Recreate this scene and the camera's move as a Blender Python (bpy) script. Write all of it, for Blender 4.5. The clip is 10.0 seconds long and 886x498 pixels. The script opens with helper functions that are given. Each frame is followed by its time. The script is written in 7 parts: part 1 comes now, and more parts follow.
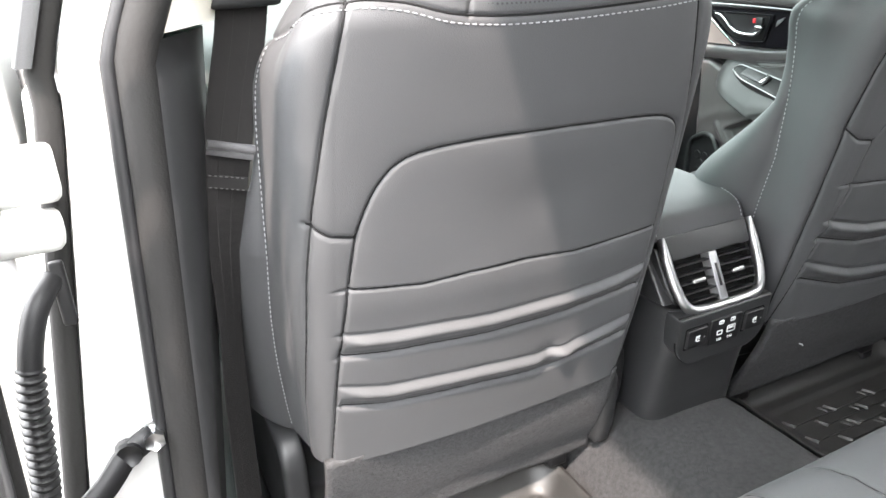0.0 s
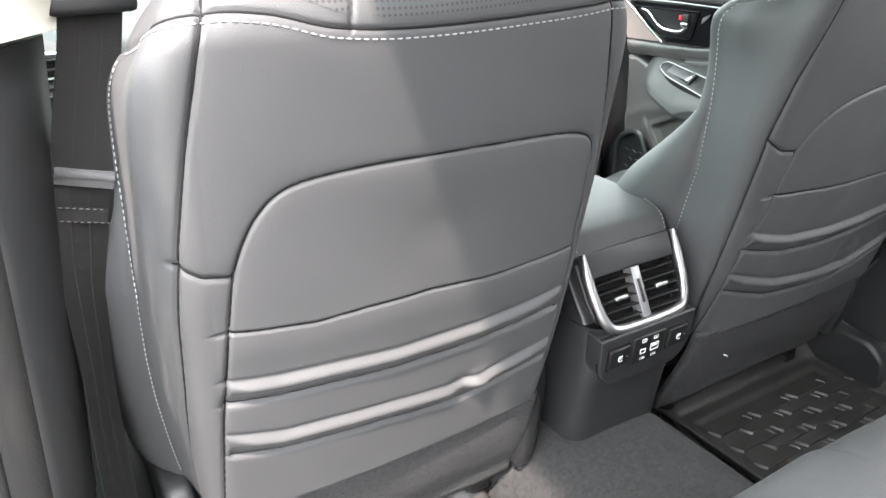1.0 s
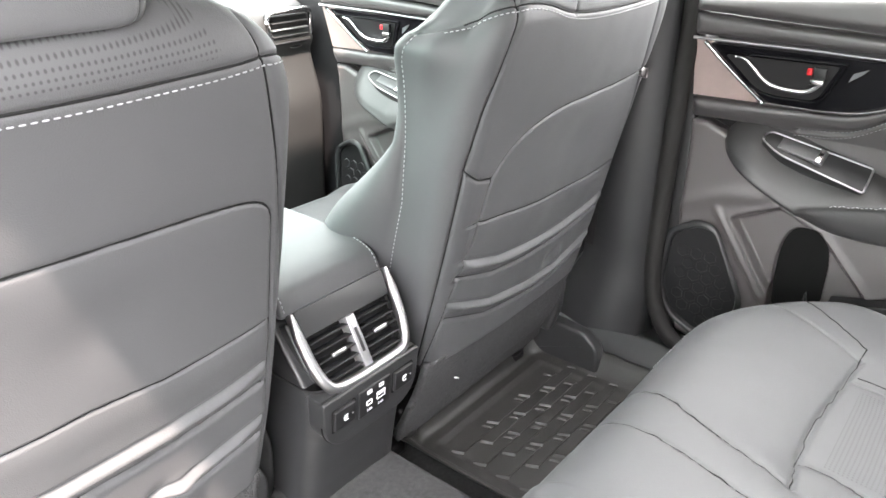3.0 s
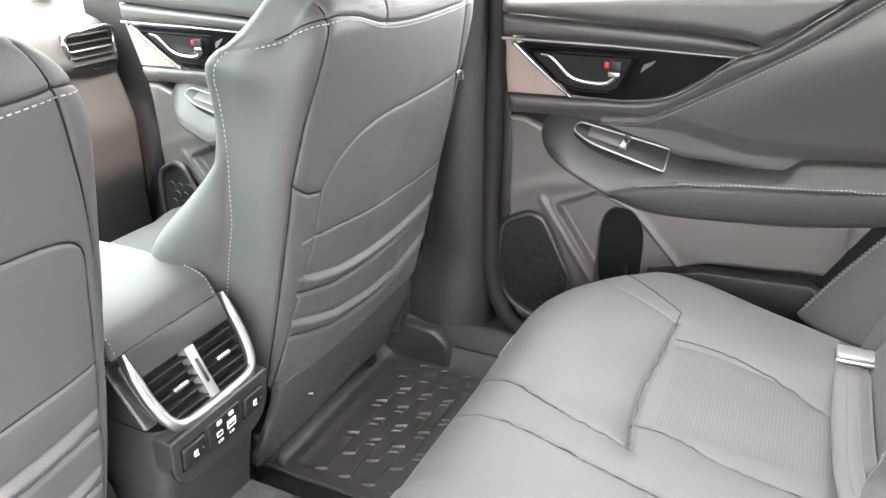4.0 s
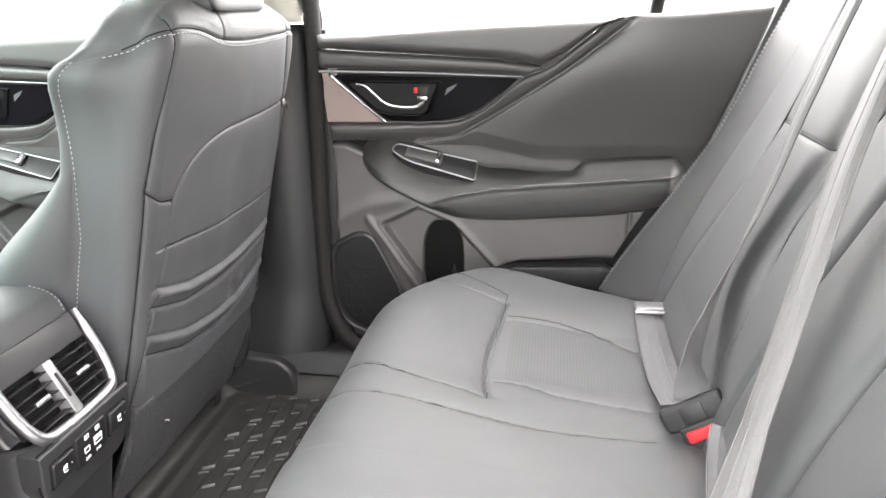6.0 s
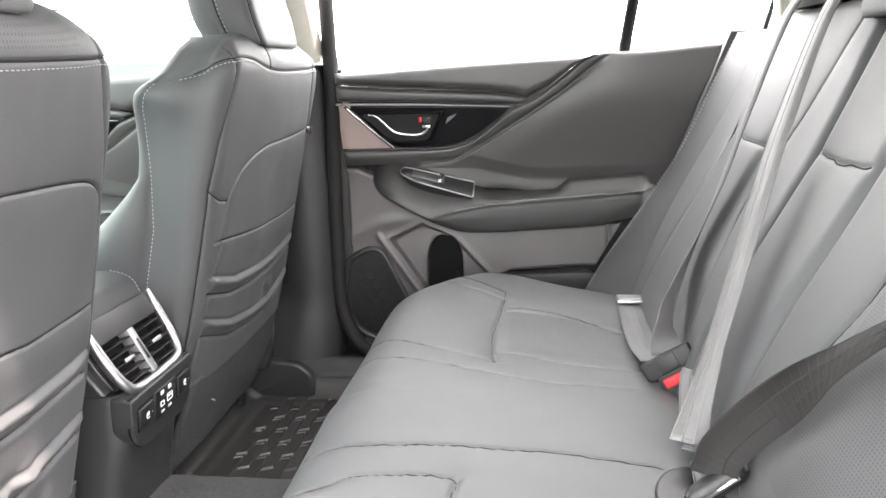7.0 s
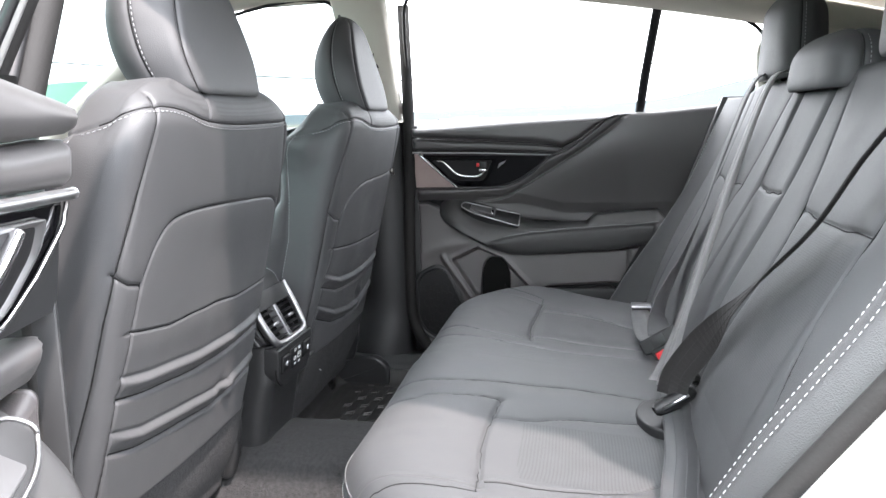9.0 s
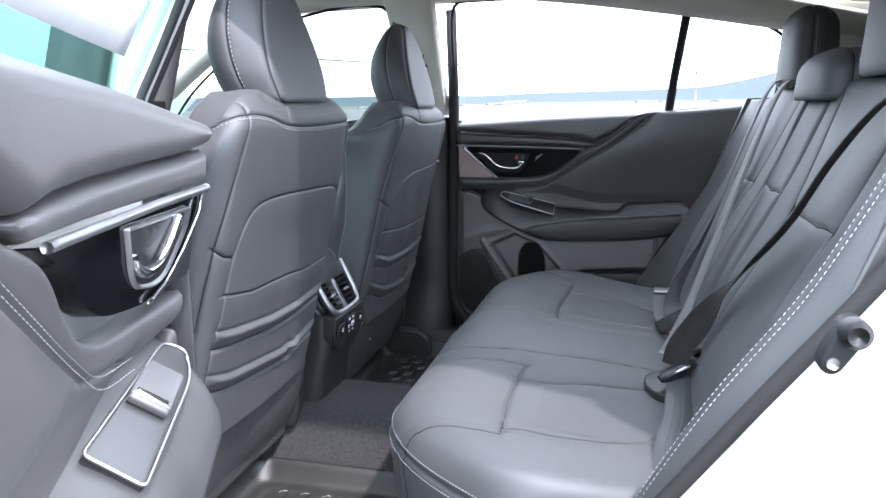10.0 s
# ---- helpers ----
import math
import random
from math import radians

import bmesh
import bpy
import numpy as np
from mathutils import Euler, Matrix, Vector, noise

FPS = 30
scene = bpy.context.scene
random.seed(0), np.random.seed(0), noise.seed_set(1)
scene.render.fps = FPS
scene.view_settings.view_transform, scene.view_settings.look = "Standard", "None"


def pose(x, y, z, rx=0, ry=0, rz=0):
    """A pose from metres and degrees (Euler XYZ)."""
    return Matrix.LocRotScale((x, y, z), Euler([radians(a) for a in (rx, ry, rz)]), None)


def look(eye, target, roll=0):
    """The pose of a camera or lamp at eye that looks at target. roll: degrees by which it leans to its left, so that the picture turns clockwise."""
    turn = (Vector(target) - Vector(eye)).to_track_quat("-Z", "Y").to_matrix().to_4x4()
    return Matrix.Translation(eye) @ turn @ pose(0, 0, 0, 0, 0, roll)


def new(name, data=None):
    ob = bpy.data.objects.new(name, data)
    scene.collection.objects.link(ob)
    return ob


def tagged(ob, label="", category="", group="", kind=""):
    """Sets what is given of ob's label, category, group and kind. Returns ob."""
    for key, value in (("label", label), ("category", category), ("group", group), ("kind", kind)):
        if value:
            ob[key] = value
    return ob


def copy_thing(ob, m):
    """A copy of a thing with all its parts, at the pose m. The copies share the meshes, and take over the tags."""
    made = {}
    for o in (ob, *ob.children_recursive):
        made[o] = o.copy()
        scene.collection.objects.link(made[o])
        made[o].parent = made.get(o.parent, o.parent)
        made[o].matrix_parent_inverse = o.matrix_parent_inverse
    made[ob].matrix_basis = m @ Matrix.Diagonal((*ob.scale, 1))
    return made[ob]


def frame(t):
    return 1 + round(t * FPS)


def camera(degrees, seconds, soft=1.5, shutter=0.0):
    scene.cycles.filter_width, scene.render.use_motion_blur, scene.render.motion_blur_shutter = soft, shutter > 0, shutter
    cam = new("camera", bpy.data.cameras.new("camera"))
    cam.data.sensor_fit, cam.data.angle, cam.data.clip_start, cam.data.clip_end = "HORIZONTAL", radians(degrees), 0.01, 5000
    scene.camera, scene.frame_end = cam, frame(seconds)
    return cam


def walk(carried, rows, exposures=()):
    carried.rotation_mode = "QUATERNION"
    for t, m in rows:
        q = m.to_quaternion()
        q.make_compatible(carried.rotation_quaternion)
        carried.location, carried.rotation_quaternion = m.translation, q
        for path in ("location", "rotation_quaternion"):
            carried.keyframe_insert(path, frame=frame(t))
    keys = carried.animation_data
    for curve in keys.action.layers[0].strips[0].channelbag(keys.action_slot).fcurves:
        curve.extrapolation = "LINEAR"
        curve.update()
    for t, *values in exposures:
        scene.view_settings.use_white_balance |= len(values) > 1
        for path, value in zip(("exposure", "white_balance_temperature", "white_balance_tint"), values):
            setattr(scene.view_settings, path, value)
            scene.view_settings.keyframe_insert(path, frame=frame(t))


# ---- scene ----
cam = camera(63.1, 10.0)
PATH = [
    (0, (-0.726, 0.116, 1.355), (0.039, 1.797, 0.588), -3.1),
    (0.5, (-0.691, 0.145, 1.365), (0.124, 1.791, 0.574), -2.6),
    (1, (-0.649, 0.171, 1.368), (0.25, 1.763, 0.556), -1.9),
    (1.5, (-0.603, 0.197, 1.385), (0.404, 1.713, 0.556), -1.2),
    (2, (-0.563, 0.214, 1.397), (0.572, 1.627, 0.552), -0.5),
    (3.5, (-0.519, 0.217, 1.413), (0.998, 1.202, 0.559), -0.6),
    (4, (-0.519, 0.204, 1.417), (1.106, 1.002, 0.567), -1.0),
    (4.5, (-0.517, 0.197, 1.418), (1.194, 0.81, 0.582), -1.2),
    (5, (-0.535, 0.204, 1.409), (1.242, 0.661, 0.611), -1.2),
    (5.5, (-0.589, 0.217, 1.375), (1.238, 0.569, 0.642), -1.2),
    (7, (-0.893, 0.252, 1.282), (1.031, 0.495, 0.795), -1.7),
    (7.5, (-1.015, 0.257, 1.282), (0.923, 0.505, 0.856), -1.8),
    (8, (-1.115, 0.241, 1.293), (0.828, 0.52, 0.91), -1.9),
    (8.5, (-1.218, 0.222, 1.296), (0.723, 0.546, 0.941), -1.8),
    (9, (-1.329, 0.197, 1.291), (0.603, 0.583, 0.947), -1.6),
    (9.5, (-1.41, 0.18, 1.306), (0.505, 0.63, 0.946), -1.4),
    (10, (-1.515, 0.143, 1.325), (0.382, 0.649, 0.941), -0.9),
]
EXPOSURES = [(0.0, 2.62, 6750, 14), (2.0, 3.02, 6750, 14), (3.5, 3.56, 7050, 18), (5.5, 3.40, 7100, 18), (7.5, 2.82, 6980, 18), (9.0, 2.06, 6480, 16), (10.0, 1.63, 5840, 16)]
walk(cam, [(t, look(eye, target, roll)) for t, eye, target, roll in PATH], EXPOSURES)

# world, sun and exposure
world = bpy.data.worlds.new("sky")
scene.world = world
world.use_nodes = True
wn, wl = world.node_tree.nodes, world.node_tree.links
wn.clear()
w_out = wn.new("ShaderNodeOutputWorld")
w_bg = wn.new("ShaderNodeBackground")
w_sky = wn.new("ShaderNodeTexSky")
w_sky.sky_type = "NISHITA"
w_sky.sun_disc = False
SUN = Vector((-0.42, -0.47, 1.0)).normalized()
w_sky.sun_elevation = math.asin(SUN.z)
w_sky.sun_rotation = math.atan2(SUN.x, SUN.y)
w_tc = wn.new("ShaderNodeTexCoord")
w_map = wn.new("ShaderNodeMapping")
w_map.inputs["Scale"].default_value = (1.0, 1.0, 2.6)
w_noise = wn.new("ShaderNodeTexNoise")
w_noise.inputs["Scale"].default_value = 3.2
w_noise.inputs["Detail"].default_value = 7.0
w_noise.inputs["Roughness"].default_value = 0.6
w_ramp = wn.new("ShaderNodeValToRGB")
w_ramp.color_ramp.elements[0].position = 0.30
w_ramp.color_ramp.elements[0].color = (0.35, 0.35, 0.35, 1)
w_ramp.color_ramp.elements[1].position = 0.52
w_ramp.color_ramp.elements[1].color = (1, 1, 1, 1)
w_mix = wn.new("ShaderNodeMix")
w_mix.data_type = "RGBA"
wl.new(w_tc.outputs["Generated"], w_map.inputs["Vector"])
wl.new(w_map.outputs[0], w_noise.inputs["Vector"])
wl.new(w_noise.outputs["Fac"], w_ramp.inputs["Fac"])
# clouds grow brighter towards the zenith, as under an overcast sky
w_sep = wn.new("ShaderNodeSeparateXYZ")
w_rise = wn.new("ShaderNodeMapRange")
w_rise.inputs["To Min"].default_value, w_rise.inputs["To Max"].default_value = 0.62, 1.5
w_cloud = wn.new("ShaderNodeVectorMath")
w_cloud.operation = "SCALE"
w_cloud.inputs[0].default_value = (30.2, 31.9, 32.8)
wl.new(w_tc.outputs["Generated"], w_sep.inputs[0])
wl.new(w_sep.outputs[2], w_rise.inputs["Value"])
wl.new(w_rise.outputs[0], w_cloud.inputs["Scale"])
wl.new(w_cloud.outputs[0], w_mix.inputs[7])
wl.new(w_ramp.outputs["Color"], w_mix.inputs[0])
wl.new(w_sky.outputs["Color"], w_mix.inputs[6])
wl.new(w_mix.outputs[2], w_bg.inputs["Color"])
w_bg.inputs["Strength"].default_value = 0.127
wl.new(w_bg.outputs[0], w_out.inputs[0])

sun_data = bpy.data.lights.new("sun", "SUN")
sun_data.energy = 3.4
sun_data.angle = radians(1.5)
sun_data.color = (1.0, 0.905, 0.83)
sun = new("sun", sun_data)
sun.matrix_world = look((0, 0, 30), Vector((0, 0, 30)) - SUN)


# ---- materials ----
def material(name, color, rough=0.5, metal=0.0, vary=0.12, vscale=6.0, bump=0.0, bscale=600.0, bump2=0.0, bscale2=25.0,
             coat=0.0, spec=0.5, kind="noise", sheen=0.0, rvary=0.08):
    m = bpy.data.materials.new(name)
    m.use_nodes = True
    n, l = m.node_tree.nodes, m.node_tree.links
    p = n["Principled BSDF"]
    p.inputs["Base Color"].default_value = (*color, 1)
    p.inputs["Roughness"].default_value = rough
    p.inputs["Metallic"].default_value = metal
    p.inputs["Coat Weight"].default_value = coat
    p.inputs["Coat Roughness"].default_value = 0.06 if rough < 0.3 else 0.38
    p.inputs["Specular IOR Level"].default_value = spec
    p.inputs["Sheen Weight"].default_value = sheen
    tc = n.new("ShaderNodeTexCoord")
    if vary > 0:
        a = n.new("ShaderNodeTexNoise")
        a.inputs["Scale"].default_value = vscale
        a.inputs["Detail"].default_value = 6.0
        l.new(tc.outputs["Object"], a.inputs["Vector"])
        mx = n.new("ShaderNodeMix")
        mx.data_type = "RGBA"
        mx.inputs[6].default_value = (*[c * (1 - vary) for c in color], 1)
        mx.inputs[7].default_value = (*[min(1, c * (1 + vary)) for c in color], 1)
        l.new(a.outputs["Fac"], mx.inputs[0])
        l.new(mx.outputs[2], p.inputs["Base Color"])
        mr = n.new("ShaderNodeMapRange")
        mr.inputs["To Min"].default_value = max(0.02, rough - rvary)
        mr.inputs["To Max"].default_value = min(1.0, rough + rvary)
        l.new(a.outputs["Fac"], mr.inputs["Value"])
        l.new(mr.outputs[0], p.inputs["Roughness"])
    last = None
    for k, (strength, sc) in enumerate(((bump, bscale), (bump2, bscale2))):
        if strength <= 0:
            continue
        if kind == "cells" and k == 0:
            t = n.new("ShaderNodeTexVoronoi")
            t.inputs["Scale"].default_value = sc
            out = t.outputs["Distance"]
        elif kind == "weave" and k == 0:
            t = n.new("ShaderNodeTexWave")
            t.bands_direction = "Z"
            t.inputs["Scale"].default_value = sc
            t.inputs["Distortion"].default_value = 0.6
            out = t.outputs["Fac"]
        else:
            t = n.new("ShaderNodeTexNoise")
            t.inputs["Scale"].default_value = sc
            t.inputs["Detail"].default_value = 3.0
            out = t.outputs["Fac"]
        l.new(tc.outputs["Object"], t.inputs["Vector"])
        b = n.new("ShaderNodeBump")
        b.inputs["Strength"].default_value = strength
        b.inputs["Distance"].default_value = 0.0015 if k == 0 else 0.004
        l.new(out, b.inputs["Height"])
        if last:
            l.new(last.outputs[0], b.inputs["Normal"])
        last = b
    if last:
        l.new(last.outputs[0], p.inputs["Normal"])
    return m


def dotted(m, pitch, amount):
    """Small punched holes, drawn into a leather."""
    n, l = m.node_tree.nodes, m.node_tree.links
    p = n["Principled BSDF"]
    tc = n.new("ShaderNodeTexCoord")
    v = n.new("ShaderNodeTexVoronoi")
    v.voronoi_dimensions = "2D"
    v.inputs["Scale"].default_value = 1 / pitch
    v.inputs["Randomness"].default_value = 0.0
    sep, sub, com = n.new("ShaderNodeSeparateXYZ"), n.new("ShaderNodeMath"), n.new("ShaderNodeCombineXYZ")
    sub.operation = "SUBTRACT"
    l.new(tc.outputs["Object"], sep.inputs[0])
    l.new(sep.outputs[1], sub.inputs[0])
    l.new(sep.outputs[2], sub.inputs[1])
    l.new(sep.outputs[0], com.inputs[0])
    l.new(sub.outputs[0], com.inputs[1])
    r = n.new("ShaderNodeMapRange")
    r.inputs["From Min"].default_value, r.inputs["From Max"].default_value = 0.14, 0.30
    r.inputs["To Min"].default_value, r.inputs["To Max"].default_value = amount, 1.0
    mul = n.new("ShaderNodeMix")
    mul.data_type, mul.blend_type = "RGBA", "MULTIPLY"
    mul.inputs[0].default_value = 1.0
    src = p.inputs["Base Color"].links[0].from_socket
    l.new(com.outputs[0], v.inputs["Vector"])
    l.new(v.outputs["Distance"], r.inputs["Value"])
    l.new(src, mul.inputs[6])
    l.new(r.outputs[0], mul.inputs[7])
    l.new(mul.outputs[2], p.inputs["Base Color"])
    return m


def sheer(name, tint, gloss):
    """Window glass."""
    m = bpy.data.materials.new(name)
    m.use_nodes = True
    n, l = m.node_tree.nodes, m.node_tree.links
    n.remove(n["Principled BSDF"])
    a = n.new("ShaderNodeBsdfTransparent")
    a.inputs[0].default_value = (*tint, 1)
    g = n.new("ShaderNodeBsdfGlossy")
    g.inputs["Roughness"].default_value = 0.02
    x = n.new("ShaderNodeMixShader")
    x.inputs[0].default_value = gloss
    l.new(a.outputs[0], x.inputs[1])
    l.new(g.outputs[0], x.inputs[2])
    l.new(x.outputs[0], n["Material Output"].inputs[0])
    return m


LEATHER = (0.046, 0.047, 0.0494)
m_leather = material("leather", LEATHER, 0.60, spec=0.46, sheen=0.02, vary=0.12, vscale=9, bump=0.16, bscale=900, bump2=0.16, bscale2=16, kind="cells")
m_perf = dotted(material("perforated_leather", LEATHER, 0.62, spec=0.46, sheen=0.02, vary=0.1, vscale=9, bump=0.14, bscale=900, bump2=0.16, bscale2=16, kind="cells"), 0.0046, 0.35)
m_side = material("seat_side_leather", (0.028, 0.0286, 0.030), 0.52, spec=0.55, sheen=0.02, vary=0.1, vscale=7, bump=0.25, bscale=700, bump2=0.2, bscale2=15, kind="cells")
m_plastic = material("grained_plastic", (0.018, 0.0184, 0.0192), 0.44, spec=0.45, vary=0.08, vscale=10, bump=0.10, bscale=1300, kind="cells")
m_softpad = material("soft_door_pad", (0.045, 0.0424, 0.0428), 0.46, spec=0.65, sheen=0.03, vary=0.08, vscale=8, bump=0.08, bscale=1300, bump2=0.1, bscale2=10, kind="cells")
m_armrest = material("armrest_leather", (0.029, 0.0288, 0.029), 0.50, spec=0.5, vary=0.08, vscale=9, bump=0.10, bscale=1200, bump2=0.1, bscale2=14, kind="cells")
m_dash = material("dash_skin", (0.022, 0.0218, 0.0215), 0.62, spec=0.4, vary=0.08, vscale=8, bump=0.10, bscale=1200, kind="cells")
m_lowplastic = material("hard_lower_plastic", (0.064, 0.058, 0.0585), 0.40, spec=0.6, vary=0.07, vscale=12, bump=0.2, bscale=1000, kind="cells")
# near-black that puts the shade of gaps and hollows into the colour
m_void = material("gap_and_hollow_black", (0.006, 0.006, 0.006), 0.9, spec=0.1, vary=0.1, vscale=20)
m_black = material("black_plastic", (0.008, 0.008, 0.0088), 0.48, spec=0.35, vary=0.1, vscale=14, bump=0.15, bscale=900)
m_piano = material("gloss_black", (0.004, 0.004, 0.005), 0.10, vary=0.0, spec=0.22)
m_chrome = material("chrome", (0.58, 0.58, 0.59), 0.17, metal=1.0, vary=0.04, vscale=20, rvary=0.03)
m_satin = material("satin_metal", (0.33, 0.33, 0.335), 0.42, metal=1.0, vary=0.05, vscale=40)
m_brown = material("satin_brown_trim", (0.46, 0.37, 0.345), 0.34, metal=0.5, vary=0.12, vscale=30, bump=0.08, bscale=500)
m_beige = material("woven_beige_trim", (0.66, 0.63, 0.56), 0.9, vary=0.07, vscale=20, bump=0.35, bscale=900, sheen=0.1)
m_beigeplastic = material("beige_plastic", (0.64, 0.61, 0.54), 0.55, vary=0.05, vscale=10, bump=0.2, bscale=800)
m_carpet = material("carpet", (0.021, 0.021, 0.022), 0.95, vary=1.0, vscale=140, bump=1.0, bscale=700, bump2=0.5, bscale2=120)
m_seatcarpet = material("seat_carpet", (0.032, 0.0325, 0.034), 0.95, vary=1.0, vscale=210, bump=1.0, bscale=600, bump2=0.6, bscale2=140)
m_rubber = material("mat_rubber", (0.019, 0.0186, 0.0178), 0.46, vary=0.2, vscale=30, bump=0.3, bscale=700)
m_seal = material("seal_rubber", (0.012, 0.0115, 0.0112), 0.75, spec=0.25, vary=0.07, vscale=25, bump=0.3, bscale=300)
m_paint = material("white_paint", (0.38, 0.38, 0.37), 0.30, vary=0.02, vscale=3, coat=0.9)
m_web = material("belt_webbing", (0.066, 0.065, 0.068), 0.55, spec=0.3, vary=0.15, vscale=60, bump=0.5, bscale=900, sheen=0.1)
m_paleweb = material("pale_belt_webbing", (0.105, 0.101, 0.103), 0.5, spec=0.3, vary=0.12, vscale=60, bump=0.5, bscale=900, sheen=0.1)
m_lapweb = material("lap_belt_webbing", (0.045, 0.046, 0.048), 0.45, vary=0.15, vscale=70, bump=0.5, bscale=900)
m_thread = material("grey_thread", (0.25, 0.257, 0.265), 0.6, vary=0.2, vscale=300)
m_red = material("red_plastic", (0.60, 0.012, 0.02), 0.35, vary=0.08, vscale=60)
m_white = material("white_print", (0.50, 0.515, 0.52), 0.5, vary=0.05)
m_glass = sheer("window_glass", (0.955, 0.96, 0.955), 0.05)
m_privacy = sheer("dark_privacy_glass", (0.16, 0.165, 0.165), 0.06)
m_greenglass = sheer("green_window_glass", (0.60, 0.80, 0.74), 0.05)
m_screen = sheer("windscreen_glass", (0.66, 0.71, 0.70), 0.05)
m_seam = material("dark_seam", (0.007, 0.007, 0.0075), 0.8, spec=0.2, vary=0.1, vscale=50)
m_darkweb = material("dark_belt_webbing", (0.024, 0.0225, 0.0225), 0.6, spec=0.25, vary=0.2, vscale=80, bump=1.0, bscale=320, kind="weave")
m_greymetal = material("grey_metal_paint", (0.20, 0.20, 0.205), 0.35, metal=0.5, vary=0.08, vscale=60)
# lighter than the mat rubber: the lips' bright glints put into the colour
m_lip_glint = material("glint_rubber_lip", (0.050, 0.050, 0.0485), 0.35, vary=0.2, vscale=60, bump=0.2, bscale=600)
# base colour raised above the plate's for the sky that the paddle reflects
m_paddle = material("sky_lit_paddle", (0.065, 0.065, 0.067), 0.40, spec=0.5, vary=0.05, vscale=30, bump=0.06, bscale=1300, kind="cells")
m_steel = material("steel", (0.55, 0.55, 0.56), 0.3, metal=1.0, vary=0.1, vscale=80)


# ---- mesh helpers ----
ORG = {}
XF = [None]


def thing(name, at, label, category, group="", kind=""):
    ob = new(name)
    at = XF[0] @ Vector(at) if XF[0] is not None and name == "front_seat" else at
    ob.empty_display_size = 0.05
    ob.location = at
    ORG[ob.name] = Vector(at)
    return tagged(ob, label, category, group, kind)


def part(name, vf, mat, parent, label="", smooth=True, kind="", category=""):
    """A mesh object from world-space vertices and faces, under a thing or a part, or free-standing."""
    verts, faces = vf
    v = np.asarray(verts, float)
    flip = False
    if XF[0] is not None:
        m = np.array(XF[0])
        v = v @ m[:3, :3].T + m[:3, 3]
        flip = np.linalg.det(m[:3, :3]) < 0
    base = ORG[parent.name] if parent else Vector(v.mean(0))
    v = v - np.array(base)
    if flip:
        faces = [f[::-1] for f in faces]
    me = bpy.data.meshes.new(name)
    me.from_pydata(v.tolist(), [], [tuple(int(i) for i in f) for f in faces])
    me.update()
    me.polygons.foreach_set("use_smooth", [smooth] * len(me.polygons))
    me.materials.append(mat)
    ob = new(name, me)
    if parent:
        ob.parent = parent
    else:
        ob.location = base
    ORG[ob.name] = base
    return tagged(ob, label, category, "", kind)


def join(*vfs):
    verts, faces, k = [], [], 0
    for v, f in vfs:
        v = [tuple(p) for p in v]
        verts += v
        faces += [tuple(i + k for i in q) for q in f]
        k += len(v)
    return verts, faces


def from_bm(bm):
    bm.verts.index_update()
    vf = [tuple(v.co) for v in bm.verts], [tuple(v.index for v in f.verts) for f in bm.faces]
    bm.free()
    return vf


def move(vf, m):
    return [tuple(m @ Vector(p)) for p in vf[0]], vf[1]


def box(c, s, bevel=0.004, seg=2, m=None):
    bm = bmesh.new()
    bmesh.ops.create_cube(bm, size=1.0)
    bmesh.ops.scale(bm, vec=s, verts=bm.verts)
    if bevel > 0:
        bmesh.ops.bevel(bm, geom=bm.edges[:], offset=min(bevel, 0.45 * min(s)), segments=seg, profile=0.6, affect="EDGES")
    vf = from_bm(bm)
    if m is not None:
        vf = move(vf, m)
    return move(vf, Matrix.Translation(c))


def sheet(P, close_u=False, close_v=False):
    """Faces over a grid of points P[u, v]."""
    nu, nv = P.shape[:2]
    faces = []
    for i in range(nu if close_u else nu - 1):
        for j in range(nv if close_v else nv - 1):
            a, b = i * nv + j, ((i + 1) % nu) * nv + j
            j2 = (j + 1) % nv
            faces.append((a, b, ((i + 1) % nu) * nv + j2, i * nv + j2))
    return P.reshape(-1, 3), faces


def slab(P, back):
    """A grid with thickness: the same grid moved by back, joined along the rim."""
    nu, nv = P.shape[:2]
    v, f = sheet(P)
    n = nu * nv
    Q = P + np.asarray(back)
    faces = list(f) + [tuple(i + n for i in q[::-1]) for q in f]
    rim = [(i, 0) for i in range(nu)] + [(nu - 1, j) for j in range(1, nv)] + [(i, nv - 1) for i in range(nu - 2, -1, -1)] + [(0, j) for j in range(nv - 2, 0, -1)]
    ids = [i * nv + j for i, j in rim]
    for a, b in zip(ids, ids[1:] + ids[:1]):
        faces.append((a, a + n, b + n, b))
    return np.vstack([P.reshape(-1, 3), Q.reshape(-1, 3)]), faces


def smooth_path(pts, n=40):
    """A rounded line through some points (Catmull-Rom), evenly stepped."""
    p = np.asarray(pts, float)
    p = np.vstack([2 * p[0] - p[1], p, 2 * p[-1] - p[-2]])
    out = []
    for i in range(1, len(p) - 2):
        for t in np.linspace(0, 1, 14, endpoint=False):
            a, b, c, d = p[i - 1:i + 3]
            out.append(0.5 * (2 * b + (c - a) * t + (2 * a - 5 * b + 4 * c - d) * t * t + (3 * b - a - 3 * c + d) * t ** 3))
    out.append(p[-2])
    out = np.array(out)
    return even(out, n)


def even(p, n):
    p = np.asarray(p, float)
    d = np.r_[0, np.cumsum(np.linalg.norm(np.diff(p, axis=0), axis=1))]
    s = np.linspace(0, d[-1], n)
    return np.stack([np.interp(s, d, p[:, k]) for k in range(p.shape[1])], 1)


